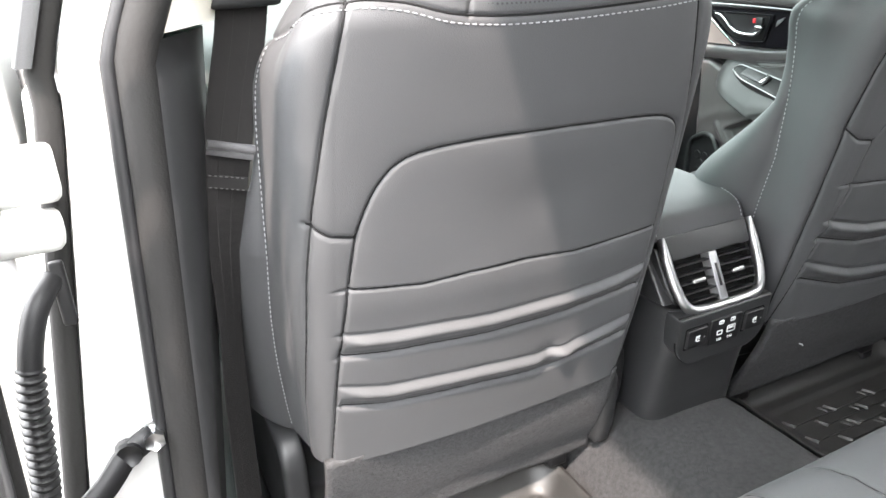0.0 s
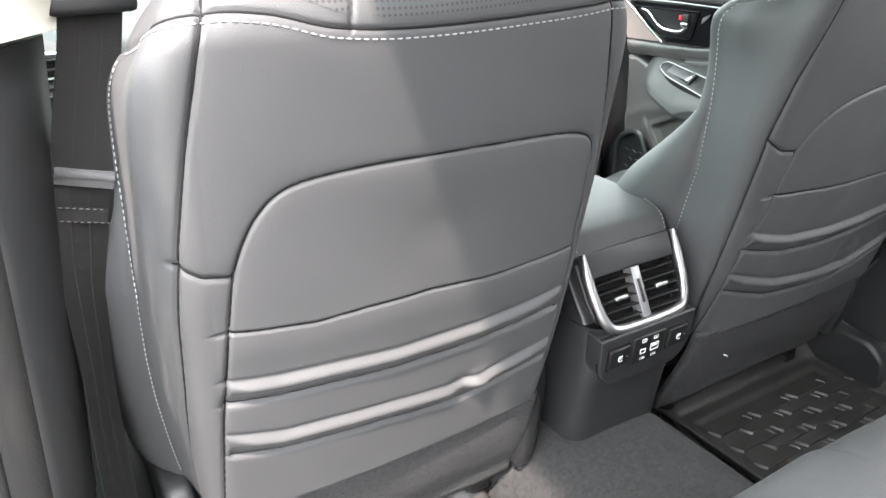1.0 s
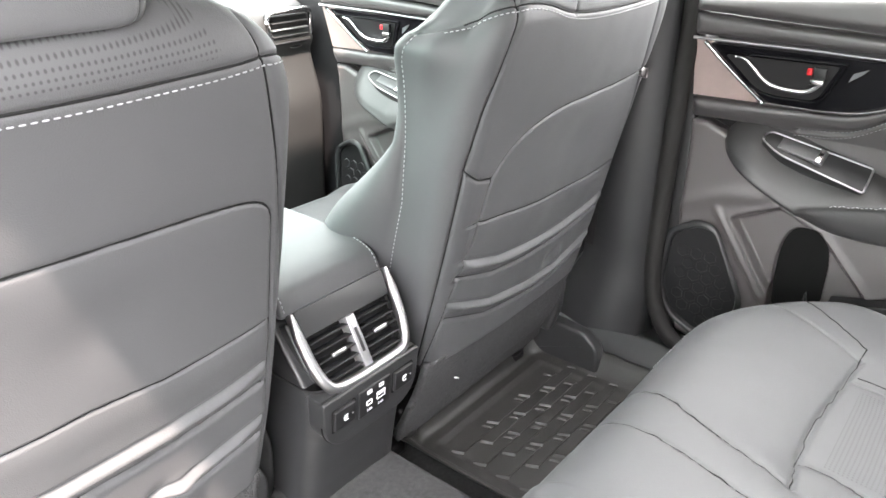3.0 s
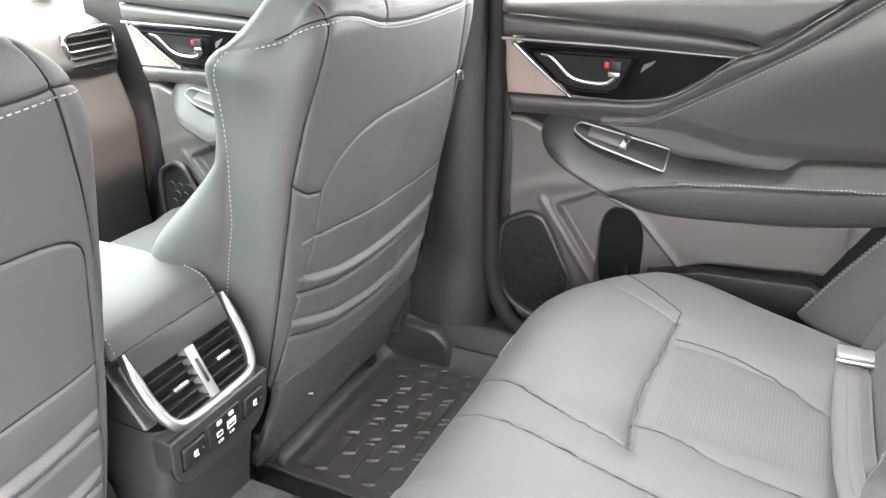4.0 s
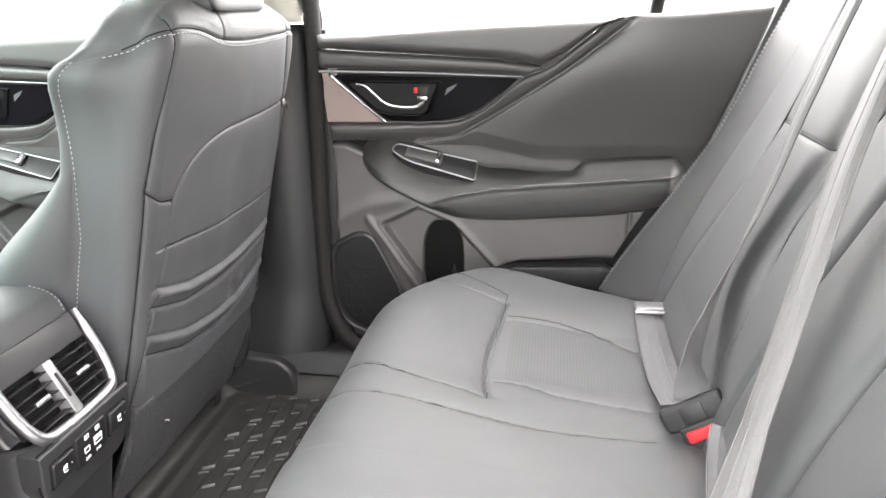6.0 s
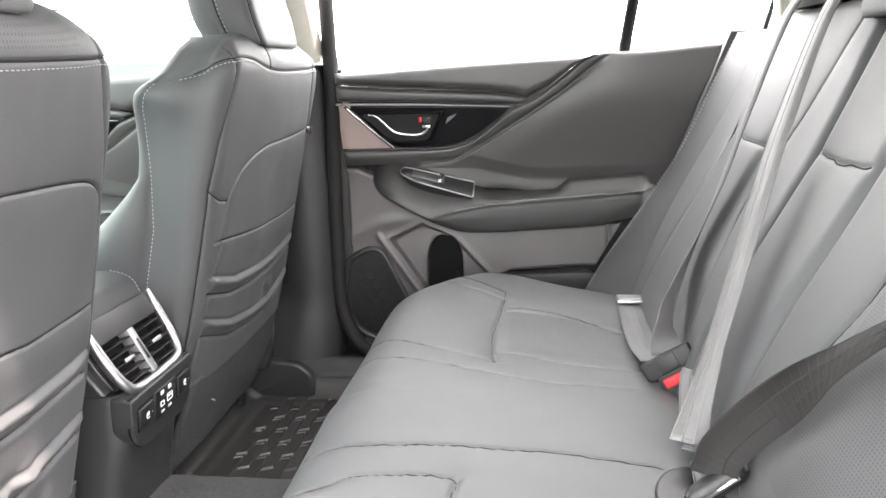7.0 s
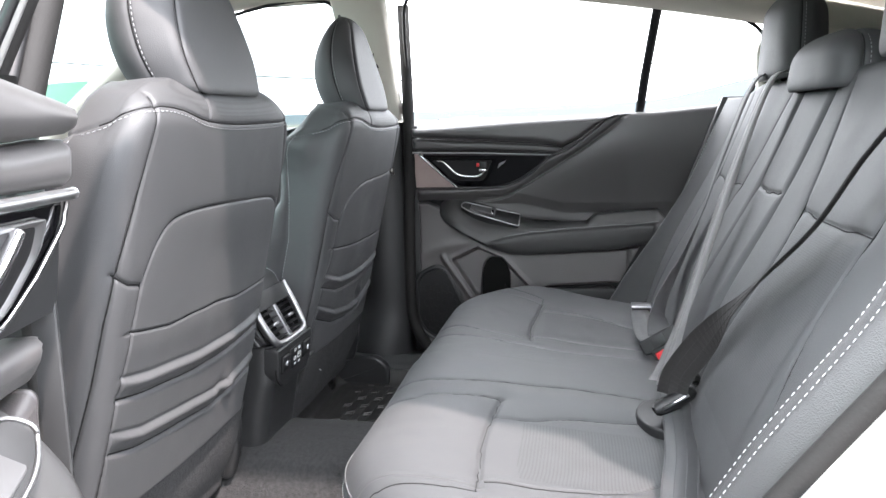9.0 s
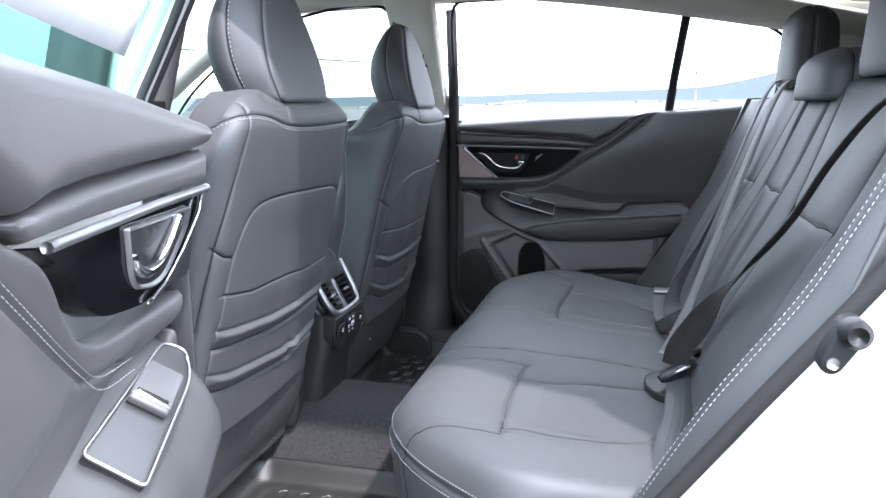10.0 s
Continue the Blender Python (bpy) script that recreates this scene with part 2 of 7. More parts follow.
def tube(pts, r, n=8, flat=1.0, up=(0, 0, 1)):
    p = np.asarray(pts, float)
    keep = np.r_[True, np.linalg.norm(np.diff(p, axis=0), axis=1) > 2e-5]
    r = np.broadcast_to(np.asarray(r, float), (len(p),))[keep]
    p = p[keep]
    t = np.gradient(p, axis=0)
    t /= np.linalg.norm(t, axis=1)[:, None] + 1e-9
    u = np.cross(t, np.asarray(up, float))
    bad = np.linalg.norm(u, axis=1) < 1e-3
    u[bad] = np.cross(t[bad], (1.0, 0.1, 0.0))
    u /= np.linalg.norm(u, axis=1)[:, None]
    w = np.cross(u, t)
    a = np.linspace(0, 2 * np.pi, n, endpoint=False)
    P = p[:, None] + r[:, None, None] * (u[:, None] * np.cos(a)[None, :, None] + flat * w[:, None] * np.sin(a)[None, :, None])
    v, f = sheet(P, close_v=True)
    return v, f + [tuple(range(n))[::-1], tuple(range((len(p) - 1) * n, len(p) * n))]


def ribbon(pts, side, width, thick=0.0014):
    """A strap along pts; side is its width direction, one vector or one a point."""
    p = np.asarray(pts, float)
    s = np.broadcast_to(np.asarray(side, float), p.shape).copy()
    t = np.gradient(p, axis=0)
    t /= np.linalg.norm(t, axis=1)[:, None]
    s -= t * (s * t).sum(1)[:, None]
    s /= np.linalg.norm(s, axis=1)[:, None]
    nrm = np.cross(t, s)
    rows = []
    for a, b in ((-1, -1), (-1, 1), (-0.94, 1.25), (0.94, 1.25), (1, 1), (1, -1)):
        rows.append(p + s * a * width / 2 + nrm * b * thick / 2)
    P = np.stack(rows, 1)
    v, f = sheet(P, close_v=True)
    k = len(rows)
    return v, f + [tuple(range(k))[::-1], tuple(range((len(p) - 1) * k, len(p) * k))]


def stitches(pts, length=0.0052, gap=0.0024, r=0.0009):
    """Sewn stitches: short rounded dashes along a line."""
    p = np.asarray(pts, float)
    d = np.r_[0, np.cumsum(np.linalg.norm(np.diff(p, axis=0), axis=1))]
    n = max(2, int(d[-1] / (length + gap)))
    verts, faces = [], []
    for i in range(n):
        s = i * d[-1] / n
        q = np.array([[np.interp(s + length * k, d, p[:, c]) for c in range(3)] for k in (0, 0.2, 0.8, 1)])
        v, f = tube(q, [r * 0.4, r, r, r * 0.4], 5)
        k = len(verts)
        verts += v.tolist()
        faces += [tuple(a + k for a in g) for g in f]
    return verts, faces


def away(A, B, line):
    """Distance of points (A, B) from a polyline in the same plane."""
    best = np.full(A.shape, 9.0)
    for (x0, y0), (x1, y1) in zip(line[:-1], line[1:]):
        dx, dy = x1 - x0, y1 - y0
        t = np.clip(((A - x0) * dx + (B - y0) * dy) / (dx * dx + dy * dy + 1e-12), 0, 1)
        best = np.minimum(best, np.hypot(A - x0 - t * dx, B - y0 - t * dy))
    return best


def crease(A, B, line, depth=0.004, width=0.004, puff=0.004, reach=0.03):
    """Relief of a sewn seam: a narrow groove and the soft shoulders beside it."""
    d = away(A, B, line)
    return -depth * np.exp(-(d / width) ** 2) - puff * np.exp(-(d / reach) ** 1.5)


def wave(A, B, scale, seed):
    """Soft uneven waves from a few sines."""
    g = np.random.RandomState(seed)
    h = np.zeros(A.shape)
    for _ in range(7):
        k, ph, th = scale * g.uniform(0.6, 1.7), g.uniform(0, 6.3), g.uniform(0, 6.3)
        h += np.sin(k * (A * np.cos(th) + B * np.sin(th)) + ph + 1.5 * np.sin(0.6 * k * (B * np.cos(th) - A * np.sin(th)))) / 7
    return h


def prism(poly, x0, x1, bevel=0.003, seg=2, axis="x"):
    """A plate: an outline in (y, z) (or (x, z), (x, y)) drawn out along one axis, with softened edges."""
    bm = bmesh.new()
    put = {"x": lambda p, k: (k, p[0], p[1]), "y": lambda p, k: (p[0], k, p[1]), "z": lambda p, k: (p[0], p[1], k)}[axis]
    lo = [bm.verts.new(put(p, x0)) for p in poly]
    hi = [bm.verts.new(put(p, x1)) for p in poly]
    n = len(poly)
    bm.faces.new(lo)
    bm.faces.new(hi[::-1])
    for i in range(n):
        bm.faces.new((lo[i], hi[i], hi[(i + 1) % n], lo[(i + 1) % n]))
    bmesh.ops.recalc_face_normals(bm, faces=bm.faces[:])
    if bevel > 0:
        rim = [e for e in bm.edges if abs((e.verts[0].co - e.verts[1].co)[{"x": 0, "y": 1, "z": 2}[axis]]) < 1e-6]
        bmesh.ops.bevel(bm, geom=rim, offset=bevel, segments=seg, profile=0.6, affect="EDGES")
    return from_bm(bm)


def rounded(poly, r, n=6):
    """Round the corners of an outline; r one radius or one for each corner."""
    out = []
    k = len(poly)
    rs = r if isinstance(r, (list, tuple)) else [r] * k
    for i in range(k):
        a, b, c = (np.array(poly[j % k], float) for j in (i - 1, i, i + 1))
        u, w = a - b, c - b
        lu, lw = np.linalg.norm(u), np.linalg.norm(w)
        d = min(rs[i], 0.48 * lu, 0.48 * lw)
        p, q = b + u / lu * d, b + w / lw * d
        for t in np.linspace(0, 1, n):
            out.append(tuple((1 - t) ** 2 * p + 2 * t * (1 - t) * b + t * t * q))
    return out


# ---- car shell ----
BX = 0.030  # middle of the car across
def shell():
    # floor with the raised tunnel
    xs = np.array([-0.76, -0.70, -0.64, -0.20, -0.17, -0.135, -0.105, -0.09, -0.06, 0, 0.06, 0.09, 0.105, 0.135, 0.17, 0.20, 0.64, 0.70, 0.76]) + 0.0
    zs = np.array([0.60, 0.575, 0.515, 0.515, 0.530, 0.60, 0.645, 0.656, 0.66, 0.662, 0.66, 0.656, 0.645, 0.60, 0.530, 0.515, 0.515, 0.575, 0.60])
    ys = np.linspace(-0.2, 2.3, 60)
    P = np.stack([np.repeat(xs[:, None], 60, 1), np.repeat(ys[None], len(xs), 0), np.repeat(zs[:, None], 60, 1)], 2)
    vf = slab(P, (0, 0, -0.04))
    fl = part("floor", vf, m_carpet, None, "dark grey carpeted car floor with a raised centre tunnel", kind="structure", category="floor")
    # headliner
    u = np.linspace(-1, 1, 40)
    y = np.linspace(-1.3, 1.28, 60)
    U, Y = np.meshgrid(u, y, indexing="ij")
    arch = 1.70 - 0.05 * ((Y - 0.6) / 1.5) ** 2 - 0.10 * np.clip((-Y - 0.1) / 1.2, 0, 1)
    P = np.stack([0.05 + 0.59 * U, Y, arch - 0.075 * np.abs(U) ** 3.5], 2)
    vf = slab(P, (0, 0, 0.05))
    part("ceiling", (vf[0], [q[::-1] for q in vf[1]]), m_beige, None, "pale beige fabric headliner", kind="structure", category="ceiling")


shell()


def roof_z(y):
    """Height of the side windows' upper edge."""
    return 1.632 - 0.02 * max(0.0, (y - 0.9) / 0.8) ** 2 - 0.115 * max(0.0, (0.55 - y) / 0.8) ** 1.3 - (0.25 * max(0.0, (y - 1.05)) ** 1.6)


def side_x(z):
    """How far out the glass stands at a height."""
    return 0.805 - 0.50 * max(0.0, z - 1.30)


def side_shell(sg):
    """Pillars and roof rail of one flank; sg is +1 for the closed side."""
    name = "wall_right" if sg > 0 else "wall_left"
    ob = thing(name, (sg * 0.74 + 0.0, 0.3, 0.55), "car body side with pillars, pale upper trim and dark lower trim", "car body", kind="structure")

    def X(x):
        return x if sg > 0 else 2 * BX - x
    # roof rail
    ys = np.linspace(-1.2, 1.25, 70)
    ring = []
    for y in ys:
        z = roof_z(y)
        xg = side_x(z) - (0.0 if sg > 0 else 0.088)
        ring.append([(X(xg + 0.02), y, z + 0.0), (X(xg - 0.03), y, z - 0.004), (X(xg - 0.075), y, z + 0.02), (X(xg - 0.09), y, z + 0.055), (X(xg - 0.03), y, z + 0.085), (X(xg - 0.005), y, z + 0.05), (X(xg + 0.018), y, z + 0.012)])
    v, f = sheet(np.array(ring), close_v=True)
    part("roof_rail", (v, f), m_beigeplastic, ob, "pale beige roof rail trim")
    # centre pillar: upper trim, lower trim
    def column(name, rows, mat, label):
        R = []
        for z, y0, y1, x, d in rows:
            R.append([(X(x), y0, z), (X(x - d * 0.7), y0 + 0.012, z), (X(x - d), (y0 + y1) / 2, z), (X(x - d * 0.7), y1 - 0.012, z), (X(x), y1, z), (X(x + 0.03), (y0 + y1) / 2, z)])
        v, f = sheet(np.array(R), close_v=True)
        n = len(R)
        return part(name, (v, f + [tuple(range(6))[::-1], tuple(range(6 * (n - 1), 6 * n))]), mat, ob, label)
    up = []
    for z in np.linspace(1.30, 1.66, 14):
        k = (z - 1.30) / 0.36
        up.append((z, (0.718 if sg > 0 else 0.745), 0.855 + 0.02 * k, side_x(z) - 0.045, 0.035))
    if sg > 0:
        column("pillar_upper_trim", up, m_beigeplastic, "pale beige upper pillar trim")
    lowr = []
    for z in np.linspace(0.56, 1.296, 30):
        k = (z - 0.56) / 0.74
        fl = max(0, 0.25 - k) / 0.25
        lowr.append((z, (0.716 if sg > 0 else 0.752) - 0.01 * fl, 0.875 + 0.10 * fl, 0.742 + 0.02 * (1 - k), 0.038 + 0.03 * fl))
    if sg > 0:
        column("pillar_lower_trim", lowr, m_plastic, "dark grey lower pillar trim")
    else:
        R = []
        for z in np.linspace(0.56, 1.30, 24):
            a, b = -0.064 * (1.30 - z), -0.12 * (1.30 - z)
            R.append([(-0.712 + a, 0.765, z), (-0.690 + a, 0.742, z), (-0.676 + a, 0.744, z), (-0.637 + b, 0.822, z), (-0.627 + b, 0.848, z), (-0.627 + b, 0.89, z), (-0.712 + a, 0.90, z)])
        v, f = sheet(np.array(R), close_v=True)
        part("pillar_lower_trim", (v, f + [tuple(range(7))[::-1], tuple(range(7 * 23, 7 * 24))]), m_plastic, ob, "dark grey lower pillar trim")
        R = []
        for z in np.linspace(1.304, 1.64, 16):
            k = 0.45 * (z - 1.30)
            R.append([(-0.712 + k, 0.765, z), (-0.690 + k, 0.744, z), (-0.676 + k, 0.746, z), (-0.628 + k, 0.826, z), (-0.614 + k, 0.852, z), (-0.612 + k, 0.89, z), (-0.712 + k, 0.90, z)])
        v, f = sheet(np.array(R), close_v=True)
        part("pillar_upper_trim", (v, f + [tuple(range(7))[::-1], tuple(range(7 * 15, 7 * 16))]), m_beigeplastic, ob, "pale beige upper pillar trim")
    part("sill_trim", prism(rounded([(0.66, 0.50), (0.795, 0.50), (0.795, 0.60), (0.72, 0.605), (0.68, 0.58)] if sg > 0 else [(2 * BX - 0.66, 0.50), (2 * BX - 0.795, 0.50), (2 * BX - 0.795, 0.60), (2 * BX - 0.72, 0.605), (2 * BX - 0.68, 0.58)], 0.015, 4), 0.0, 1.6, 0.004, 2, axis="y"), m_plastic, ob, "dark plastic sill trim")
    return ob


wall_right = side_shell(1)
part("kick_panel", prism(rounded([(0.762, 0.512), (0.768, 0.585), (0.80, 0.612), (0.93, 0.622), (0.97, 0.512)], 0.014, 5), 0.640, 0.672, 0.008, 3), m_plastic, wall_right, "dark plastic kick panel")
wall_left = side_shell(-1)


def quarter(sg, ob):
    """Rear pillar, quarter panel and jamb behind the rear door opening."""
    def X(x):
        return x if sg > 0 else 2 * BX - x
    # inner rear pillar trim
    poly = [(-0.235, 1.335), (-0.22, 1.45), (-0.26, 1.52), (-0.20, 1.66), (-1.2, 1.66), (-1.2, 1.30), (-0.30, 1.30)]
    part("rear_pillar_trim", prism(rounded(poly, 0.03, 4), min(X(0.66), X(0.70)), max(X(0.66), X(0.70)), 0.008, 2), m_beigeplastic, ob, "pale beige rear pillar trim")
    part("rear_side_trim", prism([(-0.16, 1.34), (-1.2, 1.34), (-1.2, 0.5), (0.15, 0.5), (0.02, 0.85)], min(X(0.735), X(0.755)), max(X(0.735), X(0.755)), 0.004, 2), m_plastic, ob, "dark rear side trim")


part("jamb", prism([(0.655, 0.58), (0.86, 0.58), (0.86, 1.285), (0.685, 1.285), (0.685, 0.75)], 0.772, 0.850, 0.004), m_black, wall_right)
for sg in (-1, 1):
    x0, x1 = sorted((BX + sg * 0.770, BX + sg * (0.83 if sg > 0 else 0.792)))
    part("door_shell", prism([(0.84, 0.50), (1.85, 0.50), (1.85, 1.27), (0.84, 1.28)], x0, x1, 0.004), m_black, wall_right if sg > 0 else wall_left)
    x0, x1 = sorted((BX + sg * 0.69, BX + sg * 0.82))
    part("footwell_side", prism([(1.76, 0.50), (2.2, 0.50), (2.2, 1.18), (1.78, 1.14)], x0, x1, 0.01), m_black, wall_right if sg > 0 else wall_left)

part("rocker", prism([(-0.30, 0.44), (1.90, 0.44), (1.90, 0.605), (-0.30, 0.605)], 0.798, 0.86, 0.004), m_black, wall_right)
quarter(1, wall_right)
quarter(-1, wall_left)


def left_jamb():
    """Painted body edge round the open rear doorway."""
    ob = wall_left
    edge = smooth_path([(0.40, 0.50), (0.30, 0.60), (0.20, 0.73), (0.105, 0.855), (0.0, 1.00), (-0.118, 1.16), (-0.19, 1.275), (-0.235, 1.36), (-0.228, 1.47), (-0.175, 1.565)], 80)
    t = np.gradient(edge, axis=0)
    t /= np.linalg.norm(t, axis=1)[:, None]
    nrm = np.stack([-t[:, 1], t[:, 0]], 1)
    nrm *= np.sign((nrm * np.array((-1, -0.4))).sum(1))[:, None]
    # section of the painted flange: inwards lip, broad step, outer skin
    sect = [(-0.705, 0.0), (-0.722, 0.003), (-0.745, 0.012), (-0.765, 0.03), (-0.785, 0.07), (-0.80, 0.12), (-0.822, 0.15), (-0.850, 0.165), (-0.868, 0.19), (-0.875, 0.26), (-0.878, 0.40), (-0.872, 0.75)]
    fine = smooth_path(sect, 60)
    P = np.zeros((len(edge), len(fine), 3))
    for i in range(len(edge)):
        for j in range(len(fine)):
            q = edge[i] + nrm[i] * fine[j, 1]
            P[i, j] = (fine[j, 0] + 0.48 * max(0.0, q[1] - 1.30), q[0], q[1])
    vf = slab(P, (0.012, 0, 0))
    part("painted_jamb", vf, m_paint, ob, "glossy white painted door jamb")
    seal = np.stack([-0.712 + 0.48 * np.clip(edge[:, 1] - 1.30, 0, 1), edge[:, 0] + nrm[:, 0] * -0.004, edge[:, 1] + nrm[:, 1] * -0.004], 1)
    part("weatherstrip", tube(seal, 0.011, 10, up=(1, 0, 0)), m_seal, ob, "dark rubber weatherstrip")
    # painted centre pillar face
    ez = np.linspace(0.50, 1.64, 40)
    R = []
    for z in ez:
        k = max(0.0, z - 1.28)
        lo = max(0.0, 1.25 - z)
        xi = -0.713 - 0.083 * lo + 0.45 * k
        xo = -0.756 - 0.165 * lo + 0.36 * k
        R.append([(xi + 0.01, 0.80, z), (xi, 0.768, z), (xi - 0.006, 0.762, z), (xo + 0.012, 0.762, z), (xo + 0.002, 0.768, z), (xo, 0.80, z), (xo - (0.03 if z < 1.28 else 0.0), 0.82, z), (xo - (0.03 if z < 1.28 else 0.0), 0.90 if z < 1.28 else 0.85, z), (xi, 0.90 if z < 1.28 else 0.85, z)])
    v, f = sheet(np.array(R), close_v=True)
    part("painted_pillar", (v, f + [tuple(range(9))[::-1], tuple(range(9 * 39, 9 * 40))]), m_paint, ob, "white painted centre pillar")
    ln = [(-0.695 - 0.072 * max(0, 1.29 - z) + 0.45 * max(0, z - 1.29), 0.752, z) for z in np.linspace(0.52, 1.62, 60)]
    part("weatherstrip", tube(ln, 0.0165, 12, up=(0, 1, 0)), m_seal, ob, "dark rubber weatherstrip")
    ln = [(x - 0.020, y + 0.004, z) for x, y, z in ln]
    part("seal_lip", tube(ln, 0.007, 8, up=(0, 1, 0)), m_black, ob)
    ln = [(-0.768 - 0.165 * max(0.0, 1.25 - z) + 0.36 * max(0.0, z - 1.28), 0.795, z) for z in np.linspace(0.55, 1.60, 40)]
    part("weatherstrip", tube(ln, 0.011, 8, up=(0, 1, 0)), m_seal, ob, "dark rubber weatherstrip")
    # black cover on the outside of the pillar, beside the front window
    R = [[(-0.772 + 0.36 * (z - 1.28) - a, y, z) for a, y in ((0.0, 0.772), (0.012, 0.776), (0.016, 0.80), (0.018, 0.852), (0.0, 0.856))] for z in np.linspace(1.285, 1.62, 12)]
    part("pillar_cover", sheet(np.array(R)), m_black, ob, "satin black outer pillar cover")
    # door check strap, bolt
    part("check_strap", join(ribbon(smooth_path([(-0.748, 0.752, 0.945), (-0.775, 0.742, 0.935), (-0.80, 0.728, 0.915), (-0.86, 0.70, 0.885), (-0.93, 0.66, 0.86)], 20), (0, 0.2, 1), 0.022, 0.006),
                              tube([(-0.772, 0.752, 0.937), (-0.772, 0.738, 0.937)], 0.012, 12, up=(1, 0, 0))), m_black, ob, "black steel door check strap")
    part("bolt", join(tube([(-0.748, 0.760, 0.942), (-0.748, 0.742, 0.942)], 0.010, 6, up=(1, 0, 0)), tube([(-0.748, 0.760, 0.942), (-0.748, 0.752, 0.942)], 0.014, 14, up=(1, 0, 0))), m_steel, ob, "zinc bolt")
    c0, c1 = np.array((-0.057, 1.116)), np.array((-0.041, 1.085))
    d = (c1 - c0) / np.linalg.norm(c1 - c0)
    n = np.array((-d[1], d[0]))
    pl = [tuple(c0 + 0.014 * (math.cos(a) * n - math.sin(a) * d)) for a in np.linspace(0, np.pi, 9)] + [tuple(c1 - 0.011 * (math.cos(a) * n - math.sin(a) * d)) for a in np.linspace(0, np.pi, 9)]
    part("rubber_stopper", join(prism(pl, -0.806, -0.782, 0.004, 3), tube([(-0.800, -0.057, 1.116), (-0.816, -0.057, 1.117), (-0.821, -0.057, 1.117)], [0.0145, 0.0138, 0.009], 18)), m_black, ob, "black rubber door stopper")
    part("screw", tube([(-0.80, -0.0415, 1.086), (-0.8085, -0.0415, 1.086)], [0.0065, 0.0058], 14), m_steel, ob, "zinc screw")


left_jamb()


# ---- front seats ----
SEAT_F = np.array((0, 1.0, 0.25)) / math.hypot(0.25, 1)
DCX, PCX = -0.352, 0.393


# depth of the stitched side seam by height: it swings forward at the shoulder and back over the top
SHOULDER = ((0.775, 1.04, 1.12, 1.18, 1.22, 1.25, 1.28, 1.305, 1.325, 1.34, 1.35), (0.080, 0.082, 0.098, 0.113, 0.120, 0.121, 0.118, 0.110, 0.098, 0.084, 0.066))


def on_back(a, z, q=0.0):
    """A point of the seat back: a across from its middle, z its height on the rear face, q metres forward into the seat."""
    return np.array((DCX + a, 0.735 - 0.25 * (z - 1.1), z)) + SEAT_F * q


DRIVER_SHAPE = {
    "seam": [(-0.180, 1.335), (-0.191, 1.287), (-0.208, 1.213), (-0.224, 1.131), (-0.234, 1.055), (-0.240, 0.974), (-0.252, 0.87), (-0.256, 0.77)],
    "pocket": [(-0.216, 0.775), (-0.207, 0.879), (-0.198, 0.973), (-0.190, 1.039), (-0.181, 1.098), (-0.170, 1.132), (-0.156, 1.156), (-0.137, 1.173), (-0.107, 1.181), (-0.05, 1.184),
               (0.023, 1.182), (0.119, 1.178), (0.176, 1.172), (0.200, 1.160), (0.207, 1.140), (0.208, 1.106), (0.212, 1.03), (0.214, 0.966), (0.216, 0.886), (0.217, 0.767)],
    "crease": ((-0.193, -0.153, -0.109, -0.056, 0.014, 0.084, 0.192), (1.039, 1.033, 1.027, 1.030, 1.029, 1.022, 1.024)),
    "lips": (((-0.200, -0.145, -0.02, 0.087, 0.206), (0.978, 0.970, 0.960, 0.957, 0.965)), ((-0.205, -0.148, -0.016, 0.06, 0.100, 0.217), (0.904, 0.890, 0.879, 0.870, 0.872, 0.885))),
    "wide": 1.0, "inboard": 1, "tuck": [(-0.232, 1.117), (-0.205, 1.103), (-0.183, 1.098)]}
PASSENGER_SHAPE = {
    "seam": [(-0.188, 1.335), (-0.196, 1.30), (-0.205, 1.26), (-0.221, 1.19), (-0.229, 1.12), (-0.230, 0.95), (-0.232, 0.77)],
    "pocket": [(-0.224, 0.765), (-0.204, 0.889), (-0.192, 0.954), (-0.180, 1.029), (-0.172, 1.088), (-0.153, 1.122), (-0.110, 1.151), (-0.045, 1.168), (0.04, 1.172), (0.13, 1.174), (0.215, 1.178), (0.275, 1.180)],
    "crease": ((-0.180, -0.09, 0.0, 0.10, 0.231), (1.027, 1.020, 1.016, 1.014, 1.014)),
    "lips": (((-0.190, -0.105, 0.0, 0.08, 0.237), (0.965, 0.943, 0.936, 0.936, 0.950)), ((-0.197, -0.10, 0.0, 0.09, 0.223), (0.892, 0.860, 0.846, 0.842, 0.868))),
    "wide": 1.085, "inboard": -1, "tuck": [(-0.229, 1.112), (-0.20, 1.096), (-0.174, 1.092)]}


